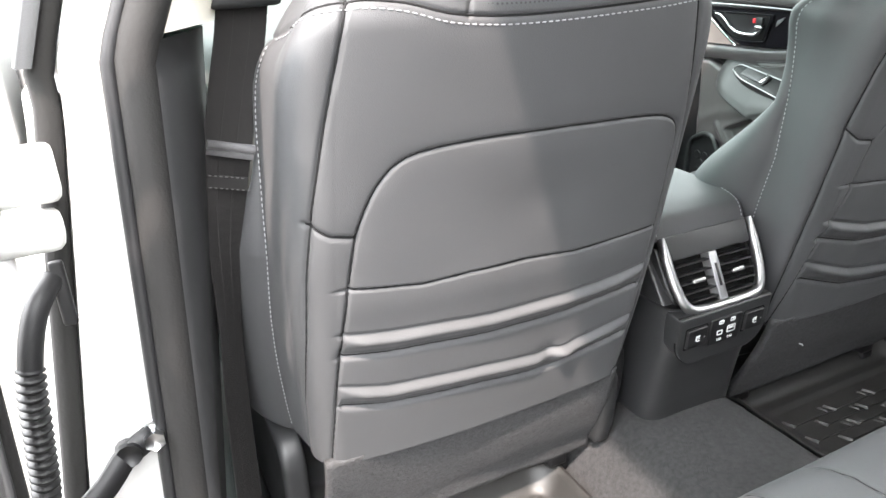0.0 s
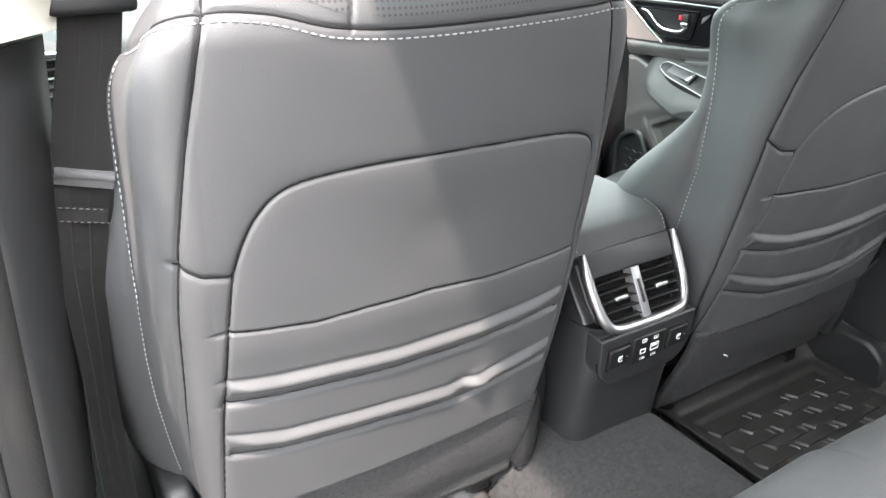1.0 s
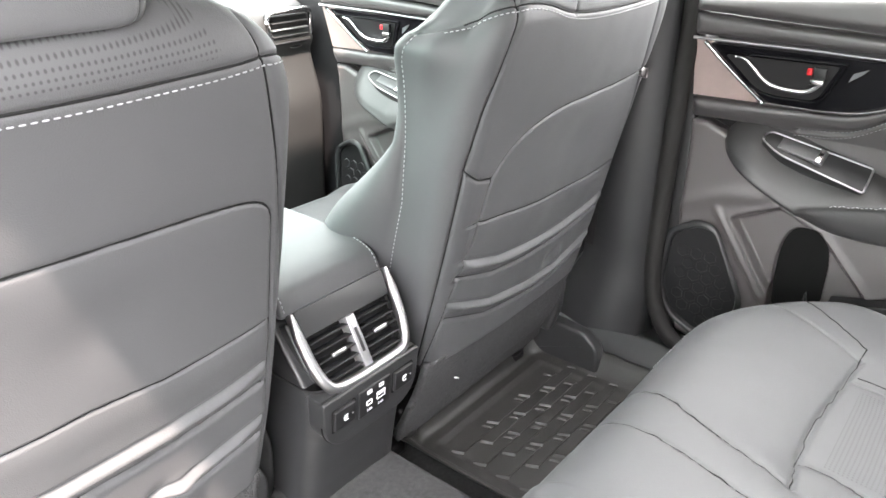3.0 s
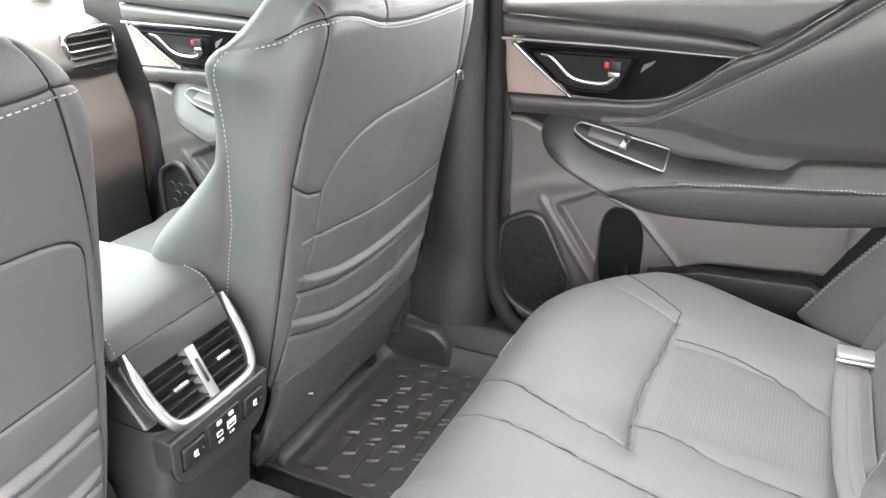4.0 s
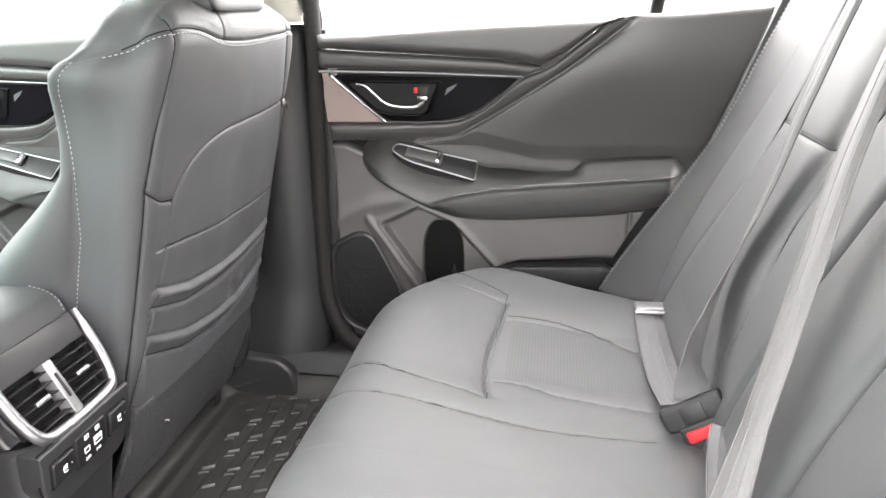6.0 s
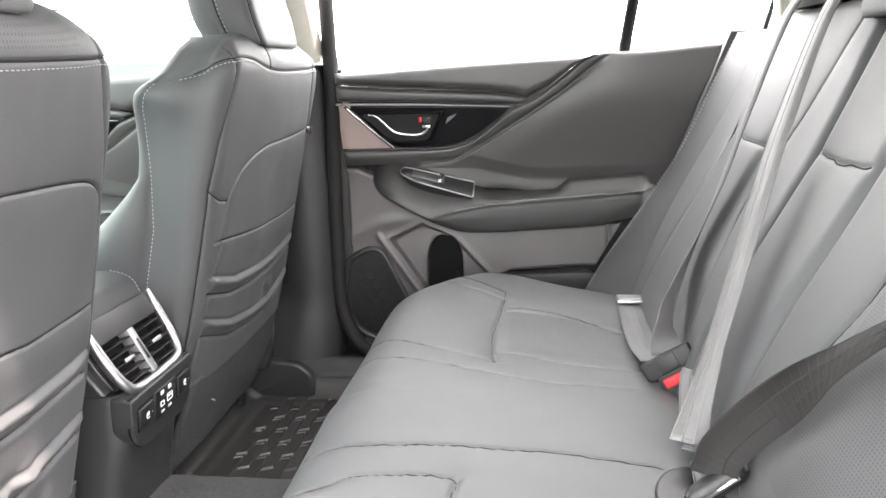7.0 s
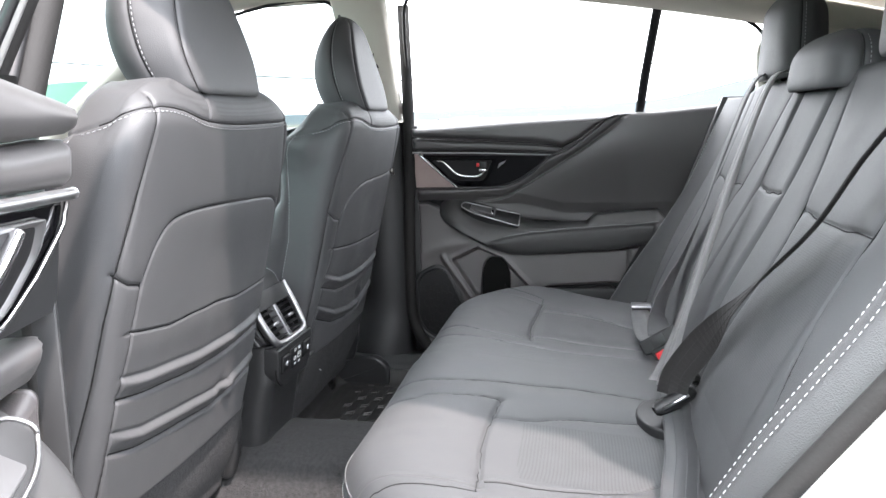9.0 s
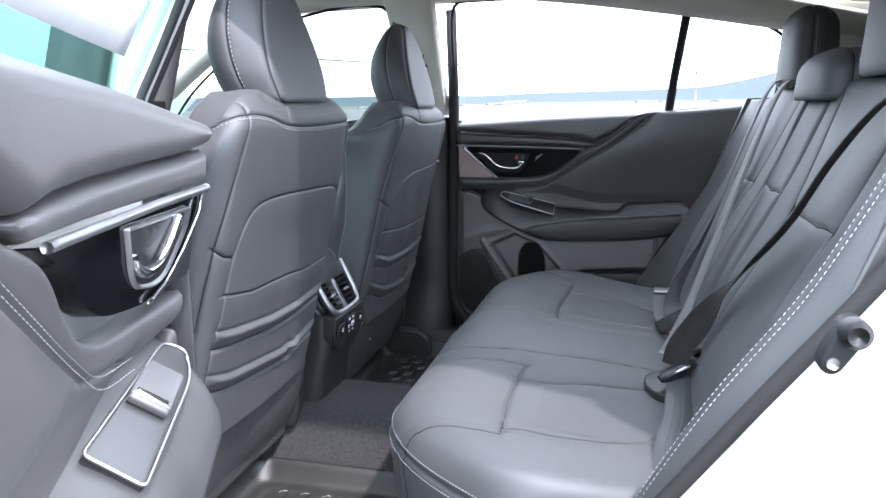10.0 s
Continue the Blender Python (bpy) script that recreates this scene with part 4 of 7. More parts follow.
def bench():
    ob = thing("rear_bench_seat", (BX, 0.2, 0.54), "dark grey leather rear bench with perforated panels and pale stitching", "car seat")
    prof = smooth_path([(-0.07, 0.770), (0.0, 0.792), (0.10, 0.800), (0.25, 0.812), (0.38, 0.828), (0.46, 0.832), (0.505, 0.820), (0.532, 0.790), (0.540, 0.750), (0.530, 0.660), (0.505, 0.55)], 260)
    HW = 0.665
    uu = []
    for x in np.linspace(-HW + 0.035, HW - 0.035, 420):
        uu.append((x, 0.0))
    t = np.linspace(0, math.pi / 2, 10)[1:]
    endR = [(HW - 0.035 + 0.035 * math.sin(a), 0.035 - 0.035 * math.cos(a)) for a in t] + [(HW + 0.003, k) for k in (0.07, 0.12, 0.18)]
    endL = [(-x, d) for x, d in endR][::-1]
    uu = np.array(endL + uu + endR)
    X = BX + uu[:, 0][:, None] + 0 * prof[None, :, 0]
    yf = cushion_front(np.clip(X, BX - HW, BX + HW))
    Y = -0.07 + (prof[None, :, 0] + 0.07) * (yf + 0.07) / 0.607
    Zt = prof[None, :, 1] - uu[:, 1][:, None] * np.where(prof[None, :, 1] > 0.7, 1, (prof[None, :, 1] - 0.55) / 0.15)
    # a slight dish in each place, a low crown in the middle
    top = np.clip((prof[None, :, 1] - 0.74) / 0.05, 0, 1)
    for c, k in ((BX - 0.335, 1), (BX + 0.335, 1)):
        Zt = Zt - top * 0.012 * np.exp(-((X - c) / 0.14) ** 4) * np.exp(-((Y - 0.2) / 0.2) ** 4)
    Zt = Zt + top * 0.012 * np.exp(-((X - BX) / 0.12) ** 2) * np.exp(-((Y - 0.3) / 0.25) ** 4)
    back = np.clip((0.34 - Y) / 0.30, 0, 1)
    X = BX + (X - BX) * (1 - 0.11 * back ** 1.4 * np.clip((np.abs(X - BX) - 0.40) / 0.25, 0, 1))
    P = np.stack([X, Y, Zt], 2)
    tu, tv = np.gradient(P, axis=0), np.gradient(P, axis=1)
    N = np.cross(tu, tv)
    N /= np.linalg.norm(N, axis=2)[..., None] + 1e-9
    H = np.zeros(X.shape)
    V = Y + np.clip(0.80 - Zt, 0, 1) * (Y > 0.45)
    seams = []
    for sg in (-1, 1):
        def mx(x):
            return BX + sg * x
        yc = 0.336 if sg < 0 else 0.309
        dy = yc - 0.309
        wo = 0.487 if sg < 0 else 0.502
        inb = smooth_path([(mx(0.245), 0.66), (mx(0.230), 0.50), (mx(0.206), 0.433 + dy), (mx(0.189), 0.368 + dy), (mx(0.178), yc)], 40)
        if sg > 0:
            out = smooth_path([(mx(0.60), 0.58), (mx(0.575), 0.47), (mx(0.541), 0.391), (mx(wo), yc - 0.004)], 40)
        else:
            out = smooth_path([(mx(0.49), 0.60), (mx(0.487), 0.50), (mx(0.490), 0.42), (mx(wo), yc - 0.004)], 40)
        cross = smooth_path([(mx(0.178), yc), (mx(0.24), yc + 0.008), (mx(0.33), yc + 0.011), (mx(0.42), yc + 0.004), (mx(wo), yc - 0.004)], 30)
        rear_i = smooth_path([(mx(0.238), yc + 0.006), (mx(0.236), 0.262 + dy), (mx(0.214), 0.20 + dy), (mx(0.203), 0.13), (mx(0.195), 0.07)], 40)
        rear_o = smooth_path([(mx(0.452), yc - 0.008), (mx(0.450), 0.225 + dy), (mx(0.430), 0.15), (mx(0.388), 0.085)], 40)
        mid = smooth_path([(mx(0.146), 0.53), (mx(0.135), 0.431), (mx(0.120), 0.355), (mx(0.110), 0.284), (mx(0.104), 0.216), (mx(0.112), 0.09)], 40)
        for ln in (inb, out, mid):
            H += crease(X, V, ln, 0.0022, 0.0018, 0.0010, 0.010)
        for ln in (rear_i, rear_o):
            H += crease(X, V, ln, 0.0026, 0.0022, 0.0022, 0.012)
        H += crease(X, V, cross, 0.0056, 0.0028, 0.0050, 0.020)
        seams.append((sg, inb, out, cross, rear_i, rear_o, mid))
    H += 0.0014 * wave(X, V, 15, 11) + 0.0005 * wave(X, V, 60, 4)
    rim = prof[None, :, 1] + 0 * X
    H += -0.004 * np.exp(-((rim - 0.772) / 0.004) ** 2) * (V > 0.3) * np.clip((np.abs(X - BX) - 0.30) / 0.05, 0, 1)
    P = P + N * H[..., None]
    v, f = sheet(P)
    nu, nv = X.shape
    cush = part("seat_cushion", (v, f), m_leather, ob)
    for sg in (-1, 1):
        # dark welts in the seams
        def lay(line, n):
            q = []
            for x, y in even(np.array(line), n):
                i = int(np.argmin(np.abs(X[:, 0] - x)))
                j = int(np.argmin(np.abs(V[i] - y)))
                q.append(P[i, j])
            return tube(smooth_path(q[::3] + q[-1:], n), 0.0010, 6)
        sd = [q for q in seams if q[0] == sg][0]
        part("seam_or_gap_line", join(lay(sd[1], 110), lay(sd[2], 110), lay(sd[3], 90), lay(sd[4], 80), lay(sd[5], 80), lay(sd[6], 110)), m_seam, cush, kind="stuff")
        # perforated inlay, a hand's breadth of the sitting surface
        i0, i1 = [int(np.argmin(np.abs(uu[:, 0] - sg * k))) for k in (0.245, 0.435)]
        i0, i1 = min(i0, i1), max(i0, i1)
        j0, j1 = int(np.argmin(np.abs(prof[:, 0] - 0.06))), int(np.argmin(np.abs(prof[:, 0] - 0.285)))
        ids = np.ix_(range(i0, i1 + 1), range(j0, j1 + 1))
        Q = P[ids] + N[ids] * 0.0006
        part("perforated_panel", sheet(Q), m_perf, cush, "perforated leather panel")
        # double stitching round the front corners
        for dz in (0.768 - 0.006, 0.772 + 0.012):
            j = int(np.argmin(np.abs(prof[140:, 1] - dz))) + 140
            ii = [i for i in range(nu) if 0.34 < sg * uu[i, 0] < HW + 0.001]
            ln = even(np.array([P[i, j] + N[i, j] * 0.0014 for i in ii]), 90)
            part("stitching", stitches(ln, 0.0044, 0.0024, 0.00065), m_thread, cush, "pale grey stitching", kind="stuff")
    part("lint_fleck", box((0.575, 0.415, 0.8235), (0.006, 0.004, 0.001), 0.0), m_white, cush, "white lint fleck", smooth=False)
    backrest(ob)
    part("anchor_tag", tube([(0.520, 0.024, 0.806), (0.519, 0.030, 0.808)], 0.0075, 14), m_white, ob, "small white round tag")
    return ob


def back_y(z):
    return 0.012 - 0.40 * (z - 0.82)


def back_pad(ob, name, x0, x1, z0, z1, lines, label="", bulge=0.03, seed=1, mat=None, roll=0.024):
    """An upholstered pad of the rear backrest between x0 and x1, rolled over at its top and ends."""
    nx, nz = max(40, int((x1 - x0) / 0.0035)), 170
    xs = np.linspace(x0, x1, nx)
    zs = np.linspace(z0, z1, nz)
    X, Zq = np.meshgrid(xs, zs, indexing="ij")
    e = np.minimum(X - x0, x1 - X)
    out = np.clip((np.abs(X - BX) - 0.47) / 0.15, 0, 1)
    et = np.minimum(z1 - 0.035 * out ** 2 - Zq, e)
    rnd = np.where(et < roll, roll - np.sqrt(np.maximum(0, roll ** 2 - (roll - np.maximum(et, 0)) ** 2)), 0) + np.clip(-et, 0, 1) * 1.5
    mid = (x0 + x1) / 2
    Y = back_y(Zq) + bulge * (0.5 + 0.5 * np.cos(np.clip((Zq - 0.93) / 0.30, -1, 1) * np.pi)) * 0.5
    H = -rnd
    for ln in lines:
        H = H + crease(X, Zq, ln, 0.0036, 0.0022, 0.0022, 0.013)
    H = H + 0.0013 * wave(X, Zq, 14, seed) + 0.0005 * wave(X, Zq, 45, seed + 5)
    Y = Y + H * 0.93
    P = np.stack([X, Y, Zq + H * 0.37], 2)
    vf = slab(P, (0, -0.09, -0.02))
    welts = []
    for ln in lines:
        q = []
        for x, z in even(np.array(ln), 60):
            if z > z1 - 0.03 or x < x0 + 0.01 or x > x1 - 0.01:
                continue
            i, j = int(np.argmin(np.abs(xs - x))), int(np.argmin(np.abs(zs - z)))
            q.append(P[i, j] + (0, 0.0004, 0.0002))
        welts.append(tube(smooth_path(q[:-4:7] + q[-1:], 70), 0.0012, 6))
    seams = part("seam_or_gap_line", join(*welts), m_seam, ob, kind="stuff")
    return part(name, (vf[0], [q[::-1] for q in vf[1]]), mat or m_leather, ob, label), P


def backrest(ob):
    for sg in (-1, 1):
        def mx(x):
            return BX + sg * x
        lo, hi = sorted((mx(0.085), mx(0.620)))
        side_o = smooth_path([(mx(0.545), 0.80), (mx(0.50), 0.95), (mx(0.475), 1.08), (mx(0.49), 1.20), (mx(0.51), 1.34)], 30)
        side_i = smooth_path([(mx(0.16), 0.80), (mx(0.19), 0.95), (mx(0.225), 1.08), (mx(0.20), 1.20), (mx(0.16), 1.34)], 30)
        crossb = [(mx(0.215), 1.150), (mx(0.35), 1.146), (mx(0.480), 1.152)]
        pad, P = back_pad(ob, "backrest", lo, hi, 0.775, 1.368, [side_o, side_i, crossb], bulge=0.045, seed=20 + sg)
        Q = P[(np.abs(P[:, 85, 0] - mx(0.35)) < 0.115)]
        part("perforated_panel", sheet(Q[:, 26:104] + (0, 0.0008, 0.0003)), m_perf, pad, "perforated leather panel")
        # the wedge-shaped bolster between backrest and door
        zs = np.linspace(0.775, 1.335, 90)
        rows = []
        edge = smooth_path([(0.150, 0.775), (0.118, 0.86), (0.045, 0.985), (-0.035, 1.10), (-0.085, 1.19), (-0.135, 1.29), (-0.155, 1.335)] if sg < 0 else
                           [(0.132, 0.775), (0.082, 0.86), (0.000, 0.985), (-0.068, 1.10), (-0.108, 1.19), (-0.150, 1.29), (-0.170, 1.335)], 90)
        for z in zs:
            ye = float(np.interp(z, edge[:, 1], edge[:, 0]))
            yb = back_y(z) - 0.01
            row = []
            x_in, x_ed, x_out = 0.585, 0.690, 0.735
            for t in np.linspace(0, 1, 26):
                xx = x_in + (x_ed - x_in) * t
                row.append((mx(xx), yb + (ye - yb) * (1 - (1 - t) ** 1.7) - 0.004 * math.sin(t * math.pi), z))
            for t in np.linspace(0, 1, 16)[1:]:
                xx = x_ed + (x_out - x_ed) * math.sin(t * math.pi / 2)
                row.append((mx(xx), ye - 0.012 - 0.085 * (1 - math.cos(t * math.pi / 2)) + 0.012 * (1 - t), z))
            rows.append(row)
        W = np.array(rows)
        W[..., 1] += 0.0015 * wave(W[..., 0] * 1.0, W[..., 2], 30, 31 + sg)
        vf = slab(W, (0, -0.03, 0))
        fc = vf[1] if sg < 0 else [q[::-1] for q in vf[1]]
        bol = part("side_bolster", (vf[0], fc), m_side, ob, "leather side bolster")
        for k, off in ((23, 0.0), (27, 0.0)):
            ln = even(W[2:88, k] + np.array((0, 0.0018, 0.0006)), 120)
            part("stitching", stitches(ln, 0.0048, 0.0030, 0.00062), m_thread, bol, "pale grey stitching", kind="stuff")
        head_restraint(ob, (mx(0.355), -0.235, 1.452), 0.122, 0.056, 0.090, -0.02, panel=0.55, taper=0.14)
        for a in (-0.05, 0.05):
            part("post", tube([(mx(0.355 + a), -0.225, 1.33), (mx(0.355 + a), -0.23, 1.40)], 0.006, 8), m_chrome, ob, "chrome post")
    cl = [[(BX - 0.07, 1.16), (BX, 1.155), (BX + 0.07, 1.16)]]
    back_pad(ob, "centre_backrest", BX - 0.09, BX + 0.09, 0.80, 1.345, cl, bulge=0.055, seed=44)
    head_restraint(ob, (BX - 0.005, -0.225, 1.376), 0.150, 0.070, 0.048, -0.05, panel=0.7, taper=0.08)


rear_seat = bench()


# ---- right-hand rear door, drawn once and mirrored for the open left one ----
def door_x(y, z):
    """Inner face of the door panel."""
    u = 1.21 - z
    v = 0.5 * (u + np.sqrt(u * u + 0.0016))
    w = 0.17 - v
    v = 0.17 - 0.5 * (w + np.sqrt(w * w + 0.0004))
    return 0.733 + 0.30 * v + 0.06 * np.clip(0.68 - y, 0, 0.6)


def patch(top, low, lift, n=80, m=24, edge=0.012, base=0.0, seed=0, amp=0.0):
    """A padded piece of door trim between two lines in (y, z), swelling towards the cabin, with rounded rims."""
    a, b = even(np.array(top), n), even(np.array(low), n)
    t = np.linspace(0, 1, m)
    t = 0.5 - 0.5 * np.cos(np.pi * t)
    Y = a[:, None, 0] * (1 - t) + b[:, None, 0] * t
    Z = a[:, None, 1] * (1 - t) + b[:, None, 1] * t
    d = np.minimum(np.linalg.norm(np.stack([Y - a[:, None, 0], Z - a[:, None, 1]], 2), axis=2), np.linalg.norm(np.stack([Y - b[:, None, 0], Z - b[:, None, 1]], 2), axis=2))
    sdist = np.minimum(np.hypot(Y - Y[0].mean(), 0), np.hypot(Y - Y[-1].mean(), 0))
    d = np.minimum(d, sdist + 0.001)
    k = np.clip(d / edge, 0, 1)
    swell = np.sqrt(np.clip(1 - (1 - k) ** 2, 0, 1))
    L = lift(Y, Z) if callable(lift) else lift
    X = door_x(Y, Z) - base - L * swell
    if amp:
        X = X - amp * wave(Y, Z, 20, seed)
    P = np.stack([X, Y, Z], 2)
    vf = slab(P, (0.02, 0, 0))
    return vf, P


def rear_door(name, base, label, open_=False, front=False):
    door = thing(name, base, label, "car door", kind="structure")
    YE = 0.655 if open_ else 0.690
    # core behind the trim
    core = rounded([(0.695, 0.60), (0.70, 0.90), (0.692, 1.275), (0.10, 1.305), (-0.24, 1.325), (-0.20, 1.20), (0.02, 0.93), (0.25, 0.62)], 0.03, 5)
    if not open_ and not front:
        core = rounded([(0.695, 0.60), (0.70, 0.90), (0.692, 1.275), (0.10, 1.305), (-0.24, 1.325), (-0.24, 0.60)], 0.03, 5)
    if front:
        core = [(0.695, 0.60), (0.70, 0.90), (0.692, 1.275), (-0.06, 1.30), (-0.06, 0.62)]
    if open_:
        part("door_edge", box((0.835, 0.683, 0.940), (0.07, 0.008, 0.66), 0.003), m_paint, door, "white painted door edge")
        part("trim_edge", box((0.782, 0.6845, 0.925), (0.050, 0.006, 0.66), 0.002), m_plastic, door)
        part("edge_seal", tube([(0.780, 0.690, z) for z in np.linspace(0.62, 1.30, 30)], 0.010, 8), m_seal, door, "dark rubber seal")
    part("door_core", prism(core, 0.832, 0.862 if front else 0.872, 0.004, 2), m_paint if open_ else m_black, door, "white painted door shell" if open_ else "")
    # upper pad under the glass
    belt = [(YE, 1.276), (0.40, 1.292), (0.10, 1.303), (-0.02, 1.31)]
    split = [(YE, 1.252), (0.561, 1.243), (0.457, 1.237), (0.356, 1.230), (0.295, 1.223), (0.262, 1.214)]
    swoop = smooth_path([(0.30, 1.185), (0.255, 1.205), (0.195, 1.252), (0.15, 1.284), (0.12, 1.300)], 30)
    lowline = split + [tuple(p) for p in swoop[14:]]
    vf, P = patch(even(belt[:3] + [(0.115, 1.3025)], 60), lowline, 0.022, n=90, edge=0.018)
    part("upper_pad", vf, m_softpad, door)
    # second strip
    vf, P = patch([(YE, 1.249), (0.561, 1.240), (0.457, 1.234), (0.356, 1.227), (0.290, 1.219), (0.258, 1.211)], [(YE, 1.213), (0.50, 1.208), (0.36, 1.203), (0.278, 1.198)], 0.014, n=60, m=16, edge=0.012)
    part("trim_strip", vf, m_softpad, door)
    # bright line
    ln = [(float(door_x(y, z)) - 0.0125, y, z) for y, z in even([(YE, 1.208), (0.50, 1.2035), (0.293, 1.194)], 40)]
    part("bright_strip", tube(ln, np.linspace(0.0046, 0.0040, 40) if open_ else np.linspace(0.0030, 0.0010, 40), 8), m_satin, door, "satin chrome strip")
    # brown corner, the bright diagonal and the gloss black handle surround
    if open_:
        dg = [(0.650, 1.202), (0.648, 1.184), (0.613, 1.150), (0.575, 1.125), (0.530, 1.113)]
        sur = rounded([(0.652, 1.200), (0.650, 1.182), (0.600, 1.124), (0.530, 1.112), (0.461, 1.119), (0.425, 1.124), (0.384, 1.140), (0.336, 1.176), (0.292, 1.194)], [0.004, 0.02, 0.02, 0.02, 0.02, 0.02, 0.02, 0.02, 0.004], 6)
        rim = rounded([(0.434, 1.190), (0.618, 1.192), (0.616, 1.170), (0.574, 1.128), (0.535, 1.125), (0.486, 1.133), (0.462, 1.152)], [0.006, 0.006, 0.014, 0.02, 0.02, 0.02, 0.014], 6)
        bar = [(0.570, 1.186), (0.560, 1.176), (0.546, 1.163), (0.524, 1.150), (0.497, 1.146), (0.474, 1.153), (0.462, 1.164)]
        tab = (0.446, 1.174)
    else:
        dg = [(0.672, 1.203), (0.62, 1.152), (0.568, 1.104)]
        sur = rounded([(0.665, 1.200), (0.565, 1.106), (0.46, 1.104), (0.395, 1.120), (0.33, 1.165), (0.302, 1.190)], [0.006, 0.02, 0.03, 0.04, 0.03, 0.004], 6)
        rim = rounded([(0.447, 1.186), (0.652, 1.189), (0.590, 1.127), (0.560, 1.117), (0.480, 1.116)], [0.006, 0.008, 0.02, 0.02, 0.016], 6)
        bar = [(0.620, 1.182), (0.603, 1.179), (0.588, 1.166), (0.569, 1.147), (0.548, 1.138), (0.512, 1.135), (0.494, 1.141), (0.484, 1.153), (0.480, 1.160)]
        tab = (0.446, 1.166)
    zb = dg[-1][1]
    part("corner_panel", slab(np.array([[(door_x(y, z) - 0.004, y, z) for y, z in r] for r in (((YE, 1.203), (0.690, zb)), ((dg[0][0], 1.203), (dg[-1][0] + 0.03, zb)), ((dg[0][0] - 0.004, 1.203), (dg[-1][0] + 0.01, zb)))]), (0.02, 0, 0)), m_plastic if open_ else m_brown, door, "" if open_ else "satin brown corner panel", smooth=False)
    ln = [(float(door_x(y, z)) - 0.010, y, z) for y, z in even(dg, 20)]
    part("bright_strip", tube(ln, 0.0020 if open_ else 0.0032, 8), m_chrome, door, "satin chrome strip")

    def face(outline, front, behind):
        """A flat piece following the door's inner face."""
        vs = [(float(door_x(y, z)) - front, y, z) for y, z in outline]
        vb = [(float(door_x(y, z)) + behind, y, z) for y, z in outline]
        n_ = len(vs)
        return vs + vb, [tuple(range(n_)), tuple(range(2 * n_ - 1, n_ - 1, -1))] + [(i, n_ + i, n_ + (i + 1) % n_, (i + 1) % n_) for i in range(n_)]
    part("handle_surround", face(sur, 0.006, 0.012), m_piano, door, "gloss black handle surround", smooth=False)
    cen = np.mean(rim, axis=0)

    def ring(k, x):
        return [(float(door_x(y, z)) - x, y, z) for y, z in (cen + (np.array(rim) - cen) * k)]
    part("recess", face([tuple(p) for p in cen + (np.array(rim) - cen) * 0.86], 0.0068, 0.02), m_black, door, smooth=False)
    part("recess_rim", sheet(np.array([ring(1.0, 0.006), ring(0.99, 0.0095), ring(0.965, 0.0100), ring(0.93 if open_ else 0.94, 0.0092), ring(0.86 if open_ else 0.92, 0.0066)]), close_v=True), m_satin if open_ else m_piano, door, "glossy recess rim")
    hp = smooth_path(bar, 40)
    w = np.interp(np.linspace(0, 1, 40), (0, 0.3, 0.75, 1), (0.0060, 0.0072, 0.0066, 0.0040) if open_ else (0.0040, 0.0060, 0.0072, 0.0060))
    ln = [(float(door_x(y, z)) - 0.0085 - (0.002 if open_ else 0.005) * math.sin(i / 39 * math.pi), y, z) for i, (y, z) in enumerate(hp)]
    part("door_handle", tube(ln, w, 12, flat=0.75), m_chrome, door, "chrome inner door handle")
    tx = float(door_x(*tab))
    if not open_:
        xl = float(door_x(0.49, 1.168))
        part("lock_knob", box((xl - 0.010, 0.487, 1.168), (0.008, 0.021, 0.019), 0.0025), m_black, door, "black lock lever")
        part("lock_mark", box((xl - 0.0105, 0.5025, 1.169), (0.007, 0.008, 0.011), 0.002), m_red, door, "red lock mark")
        part("handle_foot", box((xl - 0.011, 0.489, 1.1535), (0.008, 0.022, 0.010), 0.003), m_chrome, door, "chrome handle foot")
        # faceted chrome tail in the gloss black behind the handle
        part("bright_tail", face([(0.446, 1.158), (0.441, 1.172), (0.420, 1.181), (0.428, 1.172)], 0.0085, 0.006), m_greymetal, door, "satin bright tail", smooth=False)
    # large padded panel with a swoop of stitching
    up = [(YE, 1.100), (0.58, 1.100), (0.46, 1.100), (0.40, 1.112), (0.35, 1.143), (0.30, 1.185), (0.24, 1.212), (0.17, 1.266), (0.118, 1.300), (0.0, 1.308), (-0.12, 1.316) if front else (-0.22, 1.325)]
    dn = [(YE, 1.063), (0.60, 1.063), (0.50, 1.05), (0.40, 1.01), (0.30, 1.0), (0.22, 0.99), (0.15, 0.985), (0.08, 0.98), (0.02, 0.97), (-0.08, 0.97), (-0.10, 0.97)]
    upc, dnc = smooth_path(up, 140), smooth_path(dn, 140)

    def lift(Y, Z):
        ridge = crease(Y, Z, [tuple(p) for p in smooth_path([(0.51, 1.064), (0.435, 1.072), (0.379, 1.101), (0.305, 1.146), (0.205, 1.210), (0.159, 1.244), (0.090, 1.297)], 30)], 0.006, 0.004, 0.008, 0.03)
        return 0.004 + 0.010 * np.clip((Z - 1.052) / 0.03 + np.clip((0.38 - Y) / 0.12, 0, 1), 0, 1) + ridge
    vf, P = patch(upc, dnc, lift, n=200, m=90, edge=0.016, amp=0.001, seed=5)
    big = part("padded_panel", vf, m_softpad, door)
    sw = smooth_path([(0.51, 1.063), (0.435, 1.070), (0.379, 1.098), (0.305, 1.143), (0.205, 1.207), (0.159, 1.241), (0.096, 1.290)], 60)
    for dz in (0.006, -0.006):
        ln = [(float(door_x(y, z)) - 0.0125, y - dz * 0.5, z + dz) for y, z in sw]
        part("stitching", stitches(ln, 0.0040, 0.0024, 0.00042), m_thread, big, "pale grey stitching", kind="stuff")
